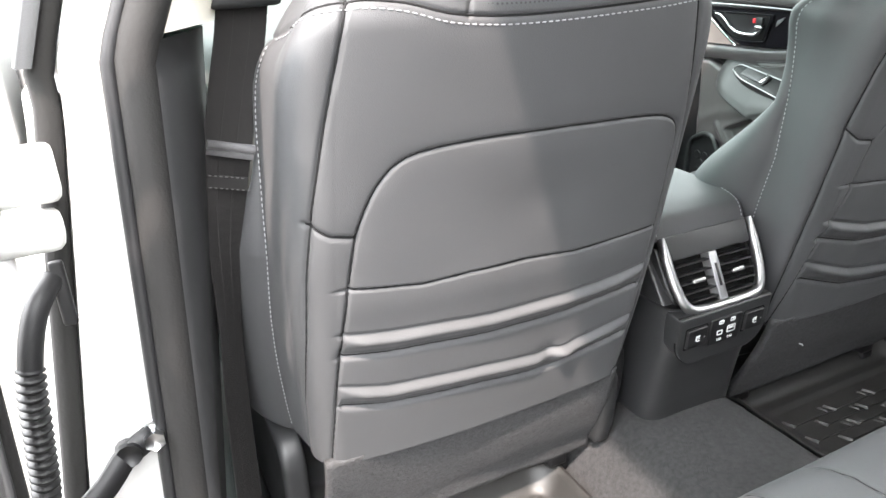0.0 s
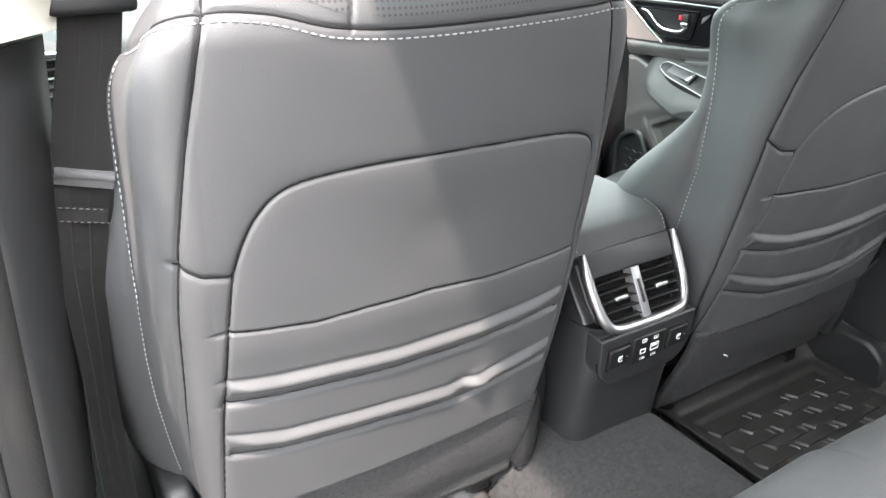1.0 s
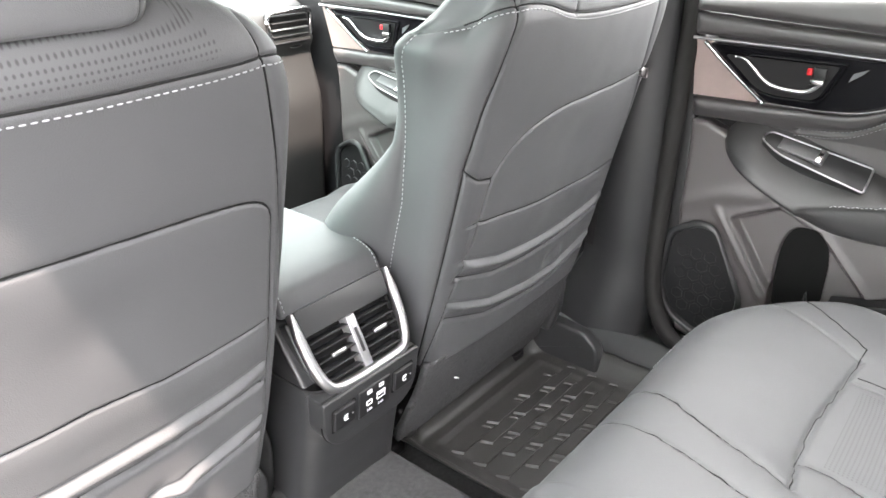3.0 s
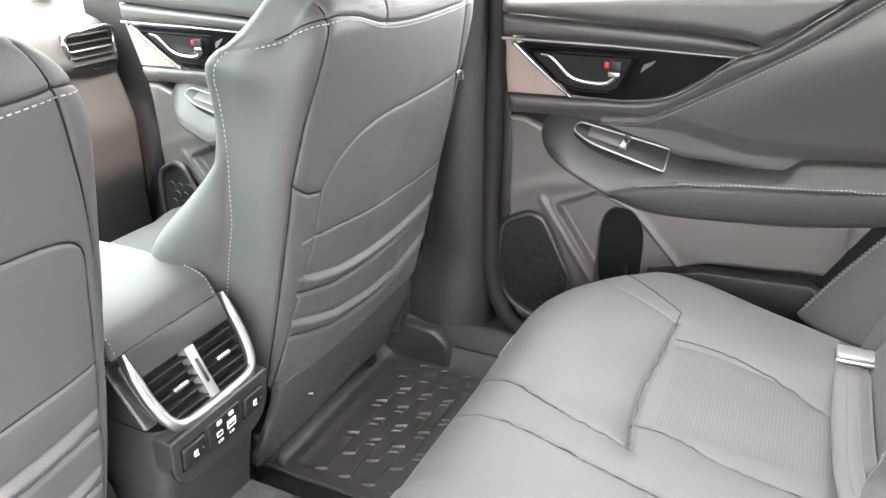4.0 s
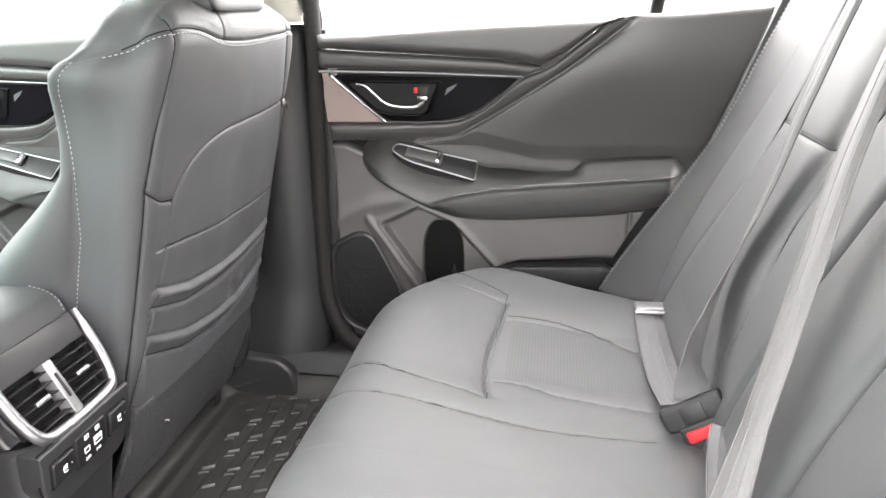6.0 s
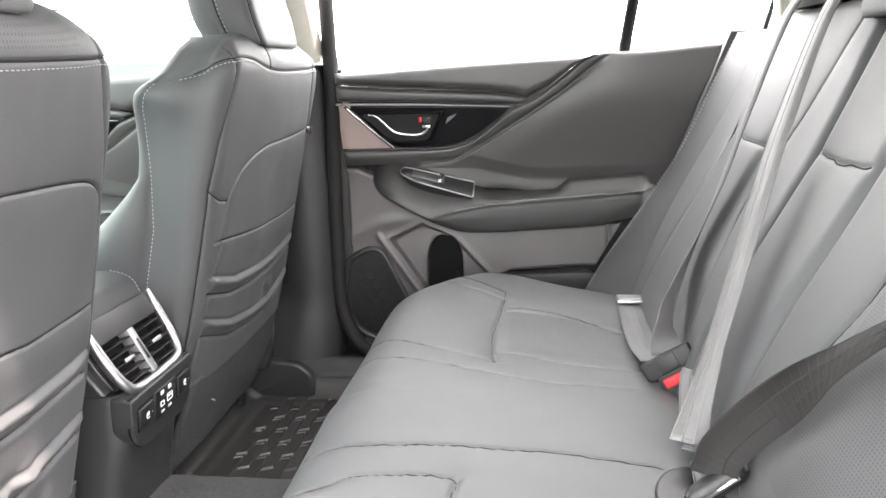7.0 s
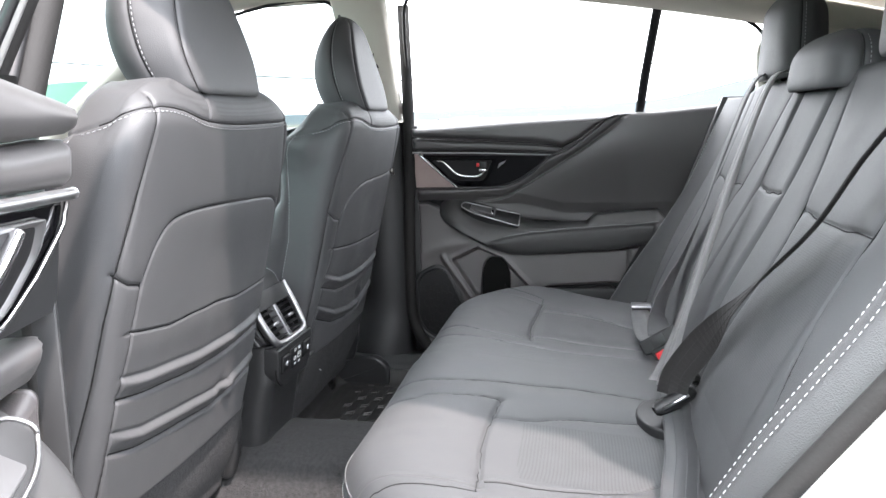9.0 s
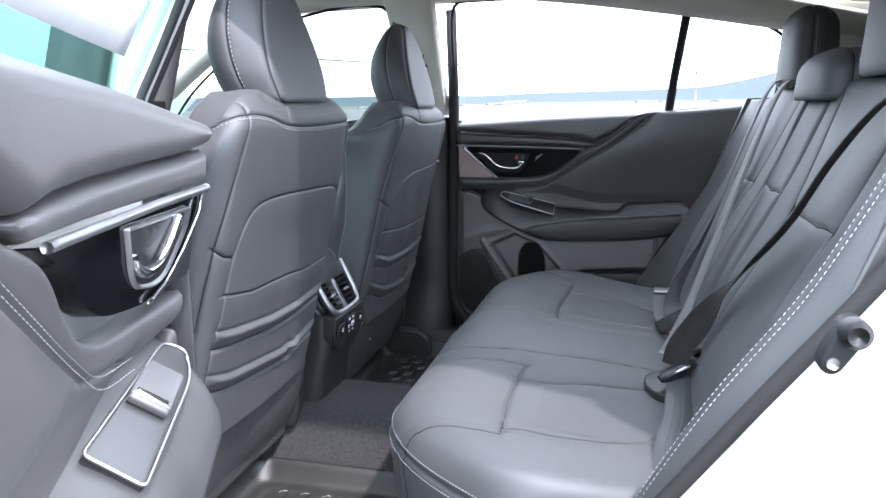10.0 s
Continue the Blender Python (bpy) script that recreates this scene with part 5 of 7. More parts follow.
    # front lower panel, with its hollows pressed in
    def low_relief(Y, Z):
        L = 0.012 + 0.0 * Y
        poly = [(0.592, 0.884), (0.512, 0.922), (0.440, 0.892), (0.393, 0.838), (0.340, 0.78), (0.44, 0.68), (0.505, 0.752)]
        d = away(Y, Z, poly + poly[:1])
        ins = np.zeros(Y.shape, bool)
        for (y0, z0), (y1, z1) in zip(poly, poly[1:] + poly[:1]):
            ins ^= ((z0 > Z) != (z1 > Z)) & (Y < (y1 - y0) * (Z - z0) / (z1 - z0 + 1e-12) + y0)
        L = L - 0.013 * np.where(ins, np.clip(d / 0.007, 0, 1), 0)
        L = L + 0.004 * np.where(ins, 0, np.exp(-(d / 0.010) ** 2))
        band = away(Y, Z, [(0.618, 0.892), (0.520, 0.744), (0.47, 0.68)])
        L = L + 0.005 * np.where(ins, 0, np.exp(-(band / 0.007) ** 2))
        k = ((np.abs(Y - 0.461) / 0.043) ** 2.6 + (np.abs(Z - 0.783) / 0.104) ** 3.2)
        L = L - 0.040 * np.clip((1.06 - k) / 0.16, 0, 1)
        fold = away(Y, Z, [(0.71, 0.872), (0.675, 0.898), (0.612, 0.924), (0.53, 0.936)])
        L = L + 0.004 * np.exp(-(fold / 0.016) ** 2)
        return L
    vf, P = patch([(YE, 1.058), (0.66, 1.058), (0.60, 1.03), (0.50, 0.95), (0.42, 0.905), (0.30, 0.905), (0.10, 0.912), (0.04, 0.92)], [(0.692, 0.62), (0.62, 0.60), (0.55, 0.62), (0.48, 0.70), (0.40, 0.76), (0.30, 0.80), (0.14, 0.81), (0.10, 0.81)],
                  low_relief, n=260, m=110, edge=0.012)
    lowp = part("lower_panel", vf, m_lowplastic, door, "hard grey lower panel")
    part("lower_strip", prism([(0.40, 0.775), (0.30, 0.80), (0.12, 0.808), (0.08, 0.78), (0.20, 0.66), (0.40, 0.66)], 0.762, 0.80, 0.004), m_black, door)
    # armrest
    top_c = smooth_path([(0.632, 1.034), (0.614, 1.060), (0.578, 1.072), (0.52, 1.060), (0.46, 1.042), (0.40, 1.020), (0.36, 1.004), (0.30, 0.996), (0.23, 0.998), (0.14, 1.001), (0.06, 1.006), (-0.03, 1.010)], 110)
    bot_c = smooth_path([(0.628, 1.018), (0.606, 1.000), (0.56, 0.975), (0.50, 0.940), (0.45, 0.917), (0.405, 0.906), (0.33, 0.904), (0.22, 0.909), (0.14, 0.914), (0.07, 0.924), (0.02, 0.935), (-0.035, 0.95)], 110)
    NT, NA2 = 44, 110
    R = []
    for i in range(NA2):
        u = i / (NA2 - 1)
        pr = (0.078 if open_ else 0.070) * math.sin(min(1, u * 6.5) * math.pi / 2) ** 0.8 * min(1, (1 - u) * 14 + 0.30)
        (ya, za), (yb, zb) = top_c[i], bot_c[i]
        xa, xb = float(door_x(ya, za)) + 0.004, float(door_x(yb, zb)) + 0.004
        # height of the sewn edge: at the underside by the tip, high along the rear
        zs = max(zb + 0.014, float(np.interp(yb, (-0.03, 0.041, 0.142, 0.245, 0.351, 0.427, 0.488, 0.52), (1.004, 0.998, 0.990, 0.984, 0.975, 0.962, 0.945, 0.93))))
        zs = min(zs, za - 0.004)
        xm = xa - pr
        q = 0.55 * (za - zs)
        sec = [(xa, za), (xa - 0.30 * pr, za - 0.20 * (za - zs)), (xa - 0.62 * pr, za - 0.48 * (za - zs)), (xa - 0.88 * pr, za - 0.80 * (za - zs)), (xm + 0.003, zs + 0.05 * q), (xm + 0.0005, zs - 0.004),
               (xm + 0.0045, zs - 0.0075), (xm + 0.0028, zs - 0.012), (xm + 0.0035, 0.5 * (zs - 0.012 + zb + 0.012)), (xm + 0.010, zb + 0.010), (xm + 0.024, zb), (xb, zb - 0.001)]
        if zs - zb < 0.022:
            sec = sec[:5] + [(xm + 0.001, zs - 0.003), (xm + 0.004, zb + 0.006), (xm + 0.012, zb + 0.002), (xm + 0.026, zb), (xb, zb - 0.001)]
        sec = smooth_path(sec, NT)
        yy = ya + (yb - ya) * np.linspace(0, 1, NT) ** 1.2
        R.append([(x, y, z) for (x, z), y in zip(sec, yy)])
    R = np.array(R)
    # raised grip towards the rear
    pull = np.clip((0.205 - R[..., 1]) / 0.045, 0, 1) * np.clip((R[..., 1] + 0.032) / 0.03, 0, 1)
    pull = pull * pull * (3 - 2 * pull) * np.clip((np.arange(NT) - 1) / 3.0, 0, 1)[None] * np.clip((15 - np.arange(NT)) / 6.0, 0, 1)[None]
    R[..., 2] += 0.026 * pull
    ia, ib = [int(np.argmin(np.abs(R[8:90, 6, 1] - y))) + 8 for y in ((0.566, 0.414) if open_ else (0.556, 0.386))]
    c1, c2 = R[ia, 6], R[ib, 6]
    ax = (c2 - c1) / np.linalg.norm(c2 - c1)
    wd = R[ia, 3] + R[ib, 3] - R[ia, 9] - R[ib, 9]
    wd = wd - ax * (wd @ ax)
    wd /= np.linalg.norm(wd)
    nn = np.cross(wd, ax)
    nn = nn if nn[2] > 0 else -nn
    fr = Matrix(((*ax, 0), (*wd, 0), (*nn, 0), (0, 0, 0, 1))).transposed()
    mid = (c1 + c2) / 2 + nn * 0.0045 - wd * 0.008
    fr.translation = Vector(mid)
    # flat seat for the switch plate
    loc = (R - np.array(mid)) @ np.stack([ax, wd, nn], 1)
    inside = (np.abs(loc[..., 0]) < 0.105) & (np.abs(loc[..., 1]) < 0.042) & (np.arange(NT) < 22)[None]
    R -= np.where(inside, np.clip(loc[..., 2] + 0.001, 0, 0.03) * np.clip((0.042 - np.abs(loc[..., 1])) / 0.008, 0, 1), 0)[..., None] * nn
    vf = slab(R, (0.03, 0, 0))
    arm = part("armrest", vf, m_armrest, door, "dark padded armrest")
    # black tube along the underside draws the dark of the gap below the armrest
    part("seam_or_gap_line", tube([(float(door_x(y, z)) - 0.010, y, z - 0.003) for y, z in bot_c[4:106]], 0.0022, 6), m_void, arm, kind="stuff")
    part("stitching", stitches(even(np.array([R[i, int(np.argmin(R[i, :24, 0]))] + (-0.0006, 0, 0.0022) for i in range(36, NA2 - 4)]), 120), 0.0044, 0.0022, 0.0006), m_thread, arm, "pale grey stitching", kind="stuff")
    # window switch plate on the armrest's slope
    outline = rounded([(-0.092, -0.008), (-0.086, 0.014), (0.084, 0.026), (0.088, -0.026), (-0.055, -0.024)], [0.018, 0.014, 0.006, 0.006, 0.05], 6)
    plate = part("switch_plate", move(prism(outline, -0.022, 0.003, 0.002, 2, axis="z"), fr), m_plastic, door, "dark grey window switch plate")
    rim = np.array([(x, y, 0.0035) for x, y in outline + outline[:1]])
    part("plate_rim", move(tube(rim, 0.0018, 6), fr), m_satin, door, "chrome rim")
    part("window_switch", move(join(box((-0.026, 0, 0.005), (0.072, 0.037 if open_ else 0.026, 0.006), 0.003, 2, Matrix.Rotation(radians(-10 if open_ else -4), 4, "Y")), box((0.006, 0, 0.008), (0.014, 0.036 if open_ else 0.030, 0.009), 0.003)), fr), m_paddle, plate, "grey window switch, lightened for reflected sky")
    part("switch_tip", move(box((0.004, 0, 0.0125), (0.008, 0.029, 0.003), 0.001), fr), m_chrome, plate, "chrome switch tip")
    # loudspeaker: frame and honeycomb grille
    spo = rounded([(0.700, 0.842), (0.640, 0.873), (0.606, 0.866), (0.536, 0.725), (0.552, 0.655), (0.605, 0.616), (0.680, 0.652), (0.708, 0.71)], 0.025, 5)
    spi = [(0.5 * 0.0 + 0.625 + (y - 0.625) * 0.86, 0.752 + (z - 0.752) * 0.88) for y, z in spo]
    n = len(spo)
    F = np.array([[(0.772 - 0.012, y, z) for y, z in spo], [(0.772 - 0.024, *(0.5 * (np.array(a) + np.array(b)))) for a, b in zip(spo, spi)], [(0.772 - 0.012, y, z) for y, z in spi], [(0.772 + 0.002, y, z) for y, z in spi]])
    part("speaker_frame", sheet(F, close_v=True), m_plastic, door, "dark loudspeaker frame")
    gr = [(0.625 + (y - 0.625) * 0.9, 0.752 + (z - 0.752) * 0.9) for y, z in spo]
    grille = part("speaker_grille", prism(gr, 0.764, 0.772, 0.0), m_black, door, "black loudspeaker grille", smooth=False)
    hexes = []
    from_y, from_z, pitch = 0.545, 0.635, 0.030
    for r in range(8):
        for c in range(8):
            yy, zz_ = from_y + (c + 0.5 * (r % 2)) * pitch * 0.9, from_z + r * pitch * 0.78
            if away(np.array([yy]), np.array([zz_]), spi + spi[:1])[0] < 0.016:
                continue
            inside = sum(((a[1] > zz_) != (b[1] > zz_)) and (yy < (b[0] - a[0]) * (zz_ - a[1]) / (b[1] - a[1]) + a[0]) for a, b in zip(spi, spi[1:] + spi[:1])) % 2
            if inside and zz_ < 0.80:
                hx = [(yy + 0.0125 * math.sin(k * math.pi / 3), zz_ + 0.0125 * math.cos(k * math.pi / 3)) for k in range(6)]
                hexes.append(prism(hx, 0.7625, 0.766, 0.001, 1))
    if hexes:
        part("grille_cells", join(*hexes), m_black, grille, "", smooth=False, kind="stuff")
    # black sheet that paints the shade on the floor of the bottle hollow
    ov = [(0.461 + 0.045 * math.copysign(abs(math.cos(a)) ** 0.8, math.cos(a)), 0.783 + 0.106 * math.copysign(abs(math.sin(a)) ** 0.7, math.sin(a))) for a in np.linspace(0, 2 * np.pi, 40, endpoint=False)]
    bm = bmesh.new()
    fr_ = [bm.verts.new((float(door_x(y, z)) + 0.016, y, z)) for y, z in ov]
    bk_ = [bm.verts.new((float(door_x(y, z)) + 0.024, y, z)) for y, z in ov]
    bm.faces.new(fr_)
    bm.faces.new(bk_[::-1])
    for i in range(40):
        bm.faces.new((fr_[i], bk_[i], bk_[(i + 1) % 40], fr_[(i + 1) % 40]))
    part("bottle_hollow", from_bm(bm), m_void, door, "bottle hollow with its shade drawn as a black sheet", smooth=False)
    # window frame, glass, divider
    fy = smooth_path([(0.705, 1.27), (0.700, 1.40), (YE, 1.55), (0.672, 1.618), (0.62, 1.630), (0.45, 1.628), (0.20, 1.612), (0.0, 1.585), (-0.15, 1.548), (-0.235, 1.505), (-0.25, 1.46), (-0.24, 1.33)], 80)
    if front:
        fy = smooth_path([(-0.10, 1.28), (-0.09, 1.45), (-0.07, 1.61), (0.0, 1.642), (0.12, 1.636), (0.30, 1.60), (0.50, 1.52), (0.70, 1.40), (0.84, 1.28)], 60)
    part("window_frame", tube([(side_x(z) - 0.003, y, z) for y, z in fy], 0.005, 8), m_black, door, "black window frame")
    if front:
        rows = [[(side_x(z) + 0.004, y, z) for z in np.linspace(1.27, 1.275 + 0.36 * min(1.0, max(0.02, (0.84 - y) / 0.72)) ** 0.75, 8)] for y in np.linspace(0.84, -0.09, 20)]
        part("glass_pane", slab(np.array(rows), (0.004, 0, 0)), m_screen if base[0] > 0 else m_greenglass, door, "clear window glass").visible_shadow = False
        return door
    dv = even([(0.050, 1.295), (0.040, 1.40), (0.014, 1.60)], 14)
    part("window_divider", tube([(side_x(z) - 0.004, y, z) for y, z in dv], 0.013, 8, flat=0.6), m_black, door, "black window divider")
    rows = []
    for y in np.linspace(0.695, -0.235, 30):
        zt = roof_z(y) - 0.0 if y > -0.2 else 1.5
        rows.append([(side_x(z) + 0.004, y, z) for z in np.linspace(1.27, zt, 10)])
    vf = slab(np.array(rows), (0.004, 0, 0))
    g = part("glass_pane", vf, m_greenglass if open_ else m_glass, door, "green tinted window glass" if open_ else "clear window glass")
    if open_:
        post = [(side_x(z) + 0.012, y, z) for y, z in even([(0.722, 1.262), (0.716, 1.40), (0.706, 1.53), (0.690, 1.625)], 24)]
        part("painted_frame", tube(post, 0.021, 12, flat=0.8), m_paint, door, "white painted window frame")
        part("edge_seal", tube([(x - 0.012, y + 0.021, z) for x, y, z in post], 0.008, 8), m_seal, door, "dark rubber seal")
    g.visible_shadow = False
    return door


right_rear_door = rear_door("door_1", (0.76, 0.69, 0.60), "closed right rear car door with dark padded trim, chrome handle and loudspeaker")
HINGE = Vector((-0.754, 0.736, 0))
OPEN, RISE, DZ = -67.0, 3.0, 0.03
XF[0] = Matrix.Translation((HINGE.x - 0.055, HINGE.y - 0.035, DZ + 0.004)) @ Matrix.Rotation(radians(OPEN), 4, "Z") @ Matrix.Translation((0, 0, 1.2)) @ Matrix.Rotation(radians(-RISE), 4, "X") @ Matrix.Translation((-HINGE.x + 2 * BX + 0.012, -HINGE.y, -1.2)) @ Matrix.Diagonal((-1, 1, 1, 1))
left_rear_door = rear_door("door_2", (-0.85, 0.66, 0.63), "open left rear car door showing its dark padded inner trim", True)
XF[0] = None


# ---- front doors and dashboard ----
XF[0] = Matrix.Translation((-0.012, 0.935, -0.012))
right_front_door = rear_door("door_3", (0.75, 1.62, 0.59), "closed right front car door with chrome handle and dark armrest", front=True)
XF[0] = Matrix.Translation((2 * BX + 0.012, 0.935, -0.012)) @ Matrix.Diagonal((-1, 1, 1, 1))
left_front_door = rear_door("door_4", (-0.69, 1.62, 0.59), "closed left front car door with dark inner trim", front=True)
XF[0] = None
part("outer_skin", prism([(0.86, 0.45), (1.85, 0.45), (1.85, 1.28), (0.86, 1.295)], -0.822, -0.802, 0.006, 2), m_paint, left_front_door, "white painted outer skin")

dash = thing("dashboard", (BX, 1.85, 0.55), "dark padded dashboard with chrome-rimmed air vents at its ends", "dashboard", kind="structure")
prof = rounded([(1.72, 0.60), (1.70, 0.95), (1.735, 1.07), (1.715, 1.10), (1.745, 1.185), (1.90, 1.235), (2.25, 1.20), (2.25, 0.60)], 0.03, 5)
part("dash_body", prism(prof, -0.715, 0.775, 0.02, 3), m_dash, dash)
for sg in (-1, 1):
    cx = BX + sg * 0.665
    ring = rounded([(-0.075, 0.040), (0.065, 0.046), (0.075, -0.030), (0.02, -0.052), (-0.06, -0.030)], 0.022, 5)
    vent = part("air_vent", tube(np.array([(cx + sg * a, 1.722 - 0.15 * b, 1.135 + b) for a, b in ring + ring[:1]]), 0.006, 8), m_chrome, dash, "chrome vent ring")
    part("vent_box", prism([(cx + sg * a * 0.95, 1.135 + b * 0.95) for a, b in ring], 1.728, 1.75, 0.0, axis="y"), m_black, vent, smooth=False)
    for k in range(5):
        part("slat", box((cx + sg * 0.0, 1.722, 1.10 + 0.0165 * k), (0.115, 0.014, 0.0035), 0.001, 1), m_satin if k == 2 else m_black, vent)
for sg in (-1, 1):
    def X(x):
        return BX + sg * (x - BX)
    ln = smooth_path([(X(0.555), 1.22, 1.640), (X(0.61), 1.42, 1.545), (X(0.68), 1.68, 1.40), (X(0.755), 1.98, 1.22)], 30)
    part("front_pillar", tube(ln, 0.042, 10, flat=0.7), m_beigeplastic, wall_right if sg > 0 else wall_left, "pale beige front pillar trim")
rows = [[(BX + u * (0.56 + 0.20 * k), 1.24 + 0.74 * k + 0.06 * (1 - u * u), 1.655 - 0.435 * k) for u in np.linspace(-1, 1, 20)] for k in np.linspace(0, 1, 12)]
ws = thing("window_front", (BX, 1.6, 1.22), "clear windscreen glass", "window", kind="structure")
part("glass_pane", slab(np.array(rows), (0, 0.003, 0.003)), m_screen, ws).visible_shadow = False
# load space end: low wall and tailgate glass
tail = thing("wall_rear", (BX, -1.25, 0.5), "dark tailgate trim with rear window above", "car body", kind="structure")
part("tailgate_trim", box((BX, -1.27, 0.92), (1.44, 0.05, 0.84), 0.02), m_plastic, tail)
part("glass_pane", box((BX, -1.27, 1.48), (1.26, 0.004, 0.30), 0.0), m_privacy, tail, "dark privacy glass").visible_shadow = True
part("load_floor", box((BX, -0.75, 0.78), (1.42, 1.0, 0.04), 0.01), m_carpet, tail)
part("centre_console_floor", box((BX, -0.22, 0.62), (1.40, 0.10, 0.30), 0.01), m_black, tail)


# ---- centre console ----
def lettering(text, size, m, name, parent, mat):
    cu = bpy.data.curves.new("text", "FONT")
    cu.body, cu.size, cu.extrude = text, size, 0.0002
    cu.align_x, cu.align_y = "CENTER", "CENTER"
    tmp = bpy.data.objects.new("text", cu)
    me = tmp.to_mesh()
    vf = [tuple(v.co) for v in me.vertices], [tuple(p.vertices) for p in me.polygons]
    tmp.to_mesh_clear()
    bpy.data.objects.remove(tmp)
    return part(name, move(vf, m), mat, parent, smooth=False)


def console():
    XF[0] = Matrix.Translation((0.021, 0, 0))
    ob = thing("centre_console", (0.0, 1.05, 0.60), "dark centre console with rear air vents, heater buttons and charging ports", "car console")
    body = [(1.50, 0.56), (1.50, 0.93), (0.870, 0.945), (0.868, 0.934), (0.812, 0.858), (0.830, 0.80), (0.85, 0.56)]
    part("console_body", prism(rounded(body, [0.01, 0.02, 0.004, 0.002, 0.002, 0.01, 0.01], 4), -0.0865, 0.0865, 0.006, 3), m_plastic, ob)
    # foot of the console: rounded corners, drawn in below the button panel
    rows = []
    for z in np.linspace(0.56, 0.868, 60):
        yr = float(np.interp(z, (0.56, 0.64, 0.69, 0.74, 0.772, 0.790, 0.868), (0.838, 0.832, 0.824, 0.814, 0.806, 0.800, 0.797)))
        hw = float(np.interp(z, (0.56, 0.66, 0.78, 0.868), (0.092, 0.090, 0.089, 0.088)))
        out = rounded([(1.40, -hw), (yr, -hw), (yr, hw), (1.40, hw)], [0.002, 0.034, 0.034, 0.002], 10)
        rows.append([(x, y, z) for y, x in out])
    k = len(rows[0])
    v, f = sheet(np.array(rows), close_v=True)
    part("console_base", (v, [q[::-1] for q in f] + [tuple(range(k)), tuple(range(59 * k, 60 * k))[::-1]]), m_plastic, ob)
    # padded lid, rounded over its rear edge
    lid = [(1.16, 0.948), (1.16, 0.998), (1.00, 1.003), (0.930, 1.000), (0.885, 0.994), (0.858, 0.984), (0.846, 0.957), (0.856, 0.953)]
    lp = part("armrest_lid", prism(rounded(lid, [0.01, 0.01, 0.05, 0.03, 0.02, 0.010, 0.005, 0.004], 5), -0.0885, 0.0885, 0.009, 4), m_leather, ob, "padded leather lid")
    sl = smooth_path([(0.900, 0.9965), (0.872, 0.990), (0.857, 0.979), (0.849, 0.961)], 20)
    for sg in (-1, 1):
        part("stitching", stitches([(sg * 0.081, y - 0.0008, z + 0.0006) for y, z in sl], 0.004, 0.002, 0.0008), m_thread, lp, "pale grey stitching", kind="stuff")
    part("front_tray", prism(rounded([(1.17, 0.90), (1.17, 0.955), (1.45, 0.97), (1.72, 1.03), (1.72, 0.80)], 0.01, 3), -0.12, 0.12, 0.01, 3), m_plastic, ob)
    # vent face: its own plane, bottom to top
    B, T = np.array((0.004, 0.7950, 0.866)), np.array((0.004, 0.840, 0.953))
    up = (T - B) / np.linalg.norm(T - B)
    nn = np.array((0, -up[2], up[1]))

    def at(s, t, o=0.0):
        return np.array((s * 0.87, 0, 0)) + B + up * t + nn * o

    fr = Matrix(((0.87, 0, 0, 0), (0, up[1], nn[1], 0), (0, up[2], nn[2], 0), (0, 0, 0, 1)))
    fr.translation = Vector(B)
    u_line = smooth_path([(-0.0945, 0.108), (-0.0935, 0.07), (-0.090, 0.035), (-0.080, 0.008), (-0.060, -0.002), (0.0, -0.004), (0.060, -0.002), (0.080, 0.008), (0.090, 0.035), (0.0935, 0.07), (0.0945, 0.108)], 90)
    P = []
    t = np.gradient(u_line, axis=0)
    t /= np.linalg.norm(t, axis=1)[:, None]
    n2 = np.stack([t[:, 1], -t[:, 0]], 1)
    for i in range(90):
        k = min(1.0, 0.35 + 8 * min(i, 89 - i) / 89)
        P.append([at(*(u_line[i] + n2[i] * a * k), b) for a, b in ((-0.0060, 0.001), (-0.0050, 0.007), (0.001, 0.0095), (0.0075, 0.007), (0.0095, 0.0), (0.0, -0.010))])
    v, f = sheet(np.array(P), close_v=True)
    half = [tuple(p) for p in u_line[3:-3]]
    part("vent_housing", move(prism(half, -0.050, -0.017, 0.003, 2, axis="z"), fr), m_plastic, ob)
    part("bright_bezel", (v, f), m_satin, ob, "satin chrome U-shaped bezel")
    part("vent_panel", move(prism(rounded([(-0.088, 0.108), (0.088, 0.108), (0.085, 0.073), (-0.085, 0.073)], 0.002, 3), -0.018, 0.0025, 0.001, 2, axis="z"), fr), m_plastic, ob)
    for sg in (-1, 1):
        pocket = rounded([(sg * 0.0085, 0.072), (sg * 0.0845, 0.072), (sg * 0.082, 0.030), (sg * 0.073, 0.008), (sg * 0.0085, 0.003)], [0.002, 0.004, 0.01, 0.01, 0.002], 4)
        vent = part("air_vent", move(join(prism(pocket, -0.0165, -0.0155, 0.0, axis="z")  , box((sg * 0.083, 0.040, -0.010), (0.006, 0.06, 0.012), 0.0), box((sg * 0.045, 0.002, -0.010), (0.07, 0.006, 0.012), 0.0)), fr), m_void, ob, "dark air vent", smooth=False)
        for k in range(5):
            tt = 0.010 + 0.0135 * k
            wmax = 0.0815 - max(0, 0.03 - tt) * 0.35
            part("slat", move(join(box((sg * (0.0095 + wmax) / 2, tt, -0.003), (wmax - 0.0100, 0.0022, 0.013), 0.0007, 1, Matrix.Rotation(radians(14), 4, "X"))), fr), m_black, vent)
        part("vent_tab", move(box((sg * 0.043, 0.0375, 0.0035), (0.026, 0.0065, 0.006), 0.002, 2), fr), m_satin, vent, "silver vent tab")
    part("vent_divider", move(box((0, 0.037, -0.006), (0.017, 0.072, 0.019), 0.002, 2), fr), m_greymetal, ob, "grey vent divider")
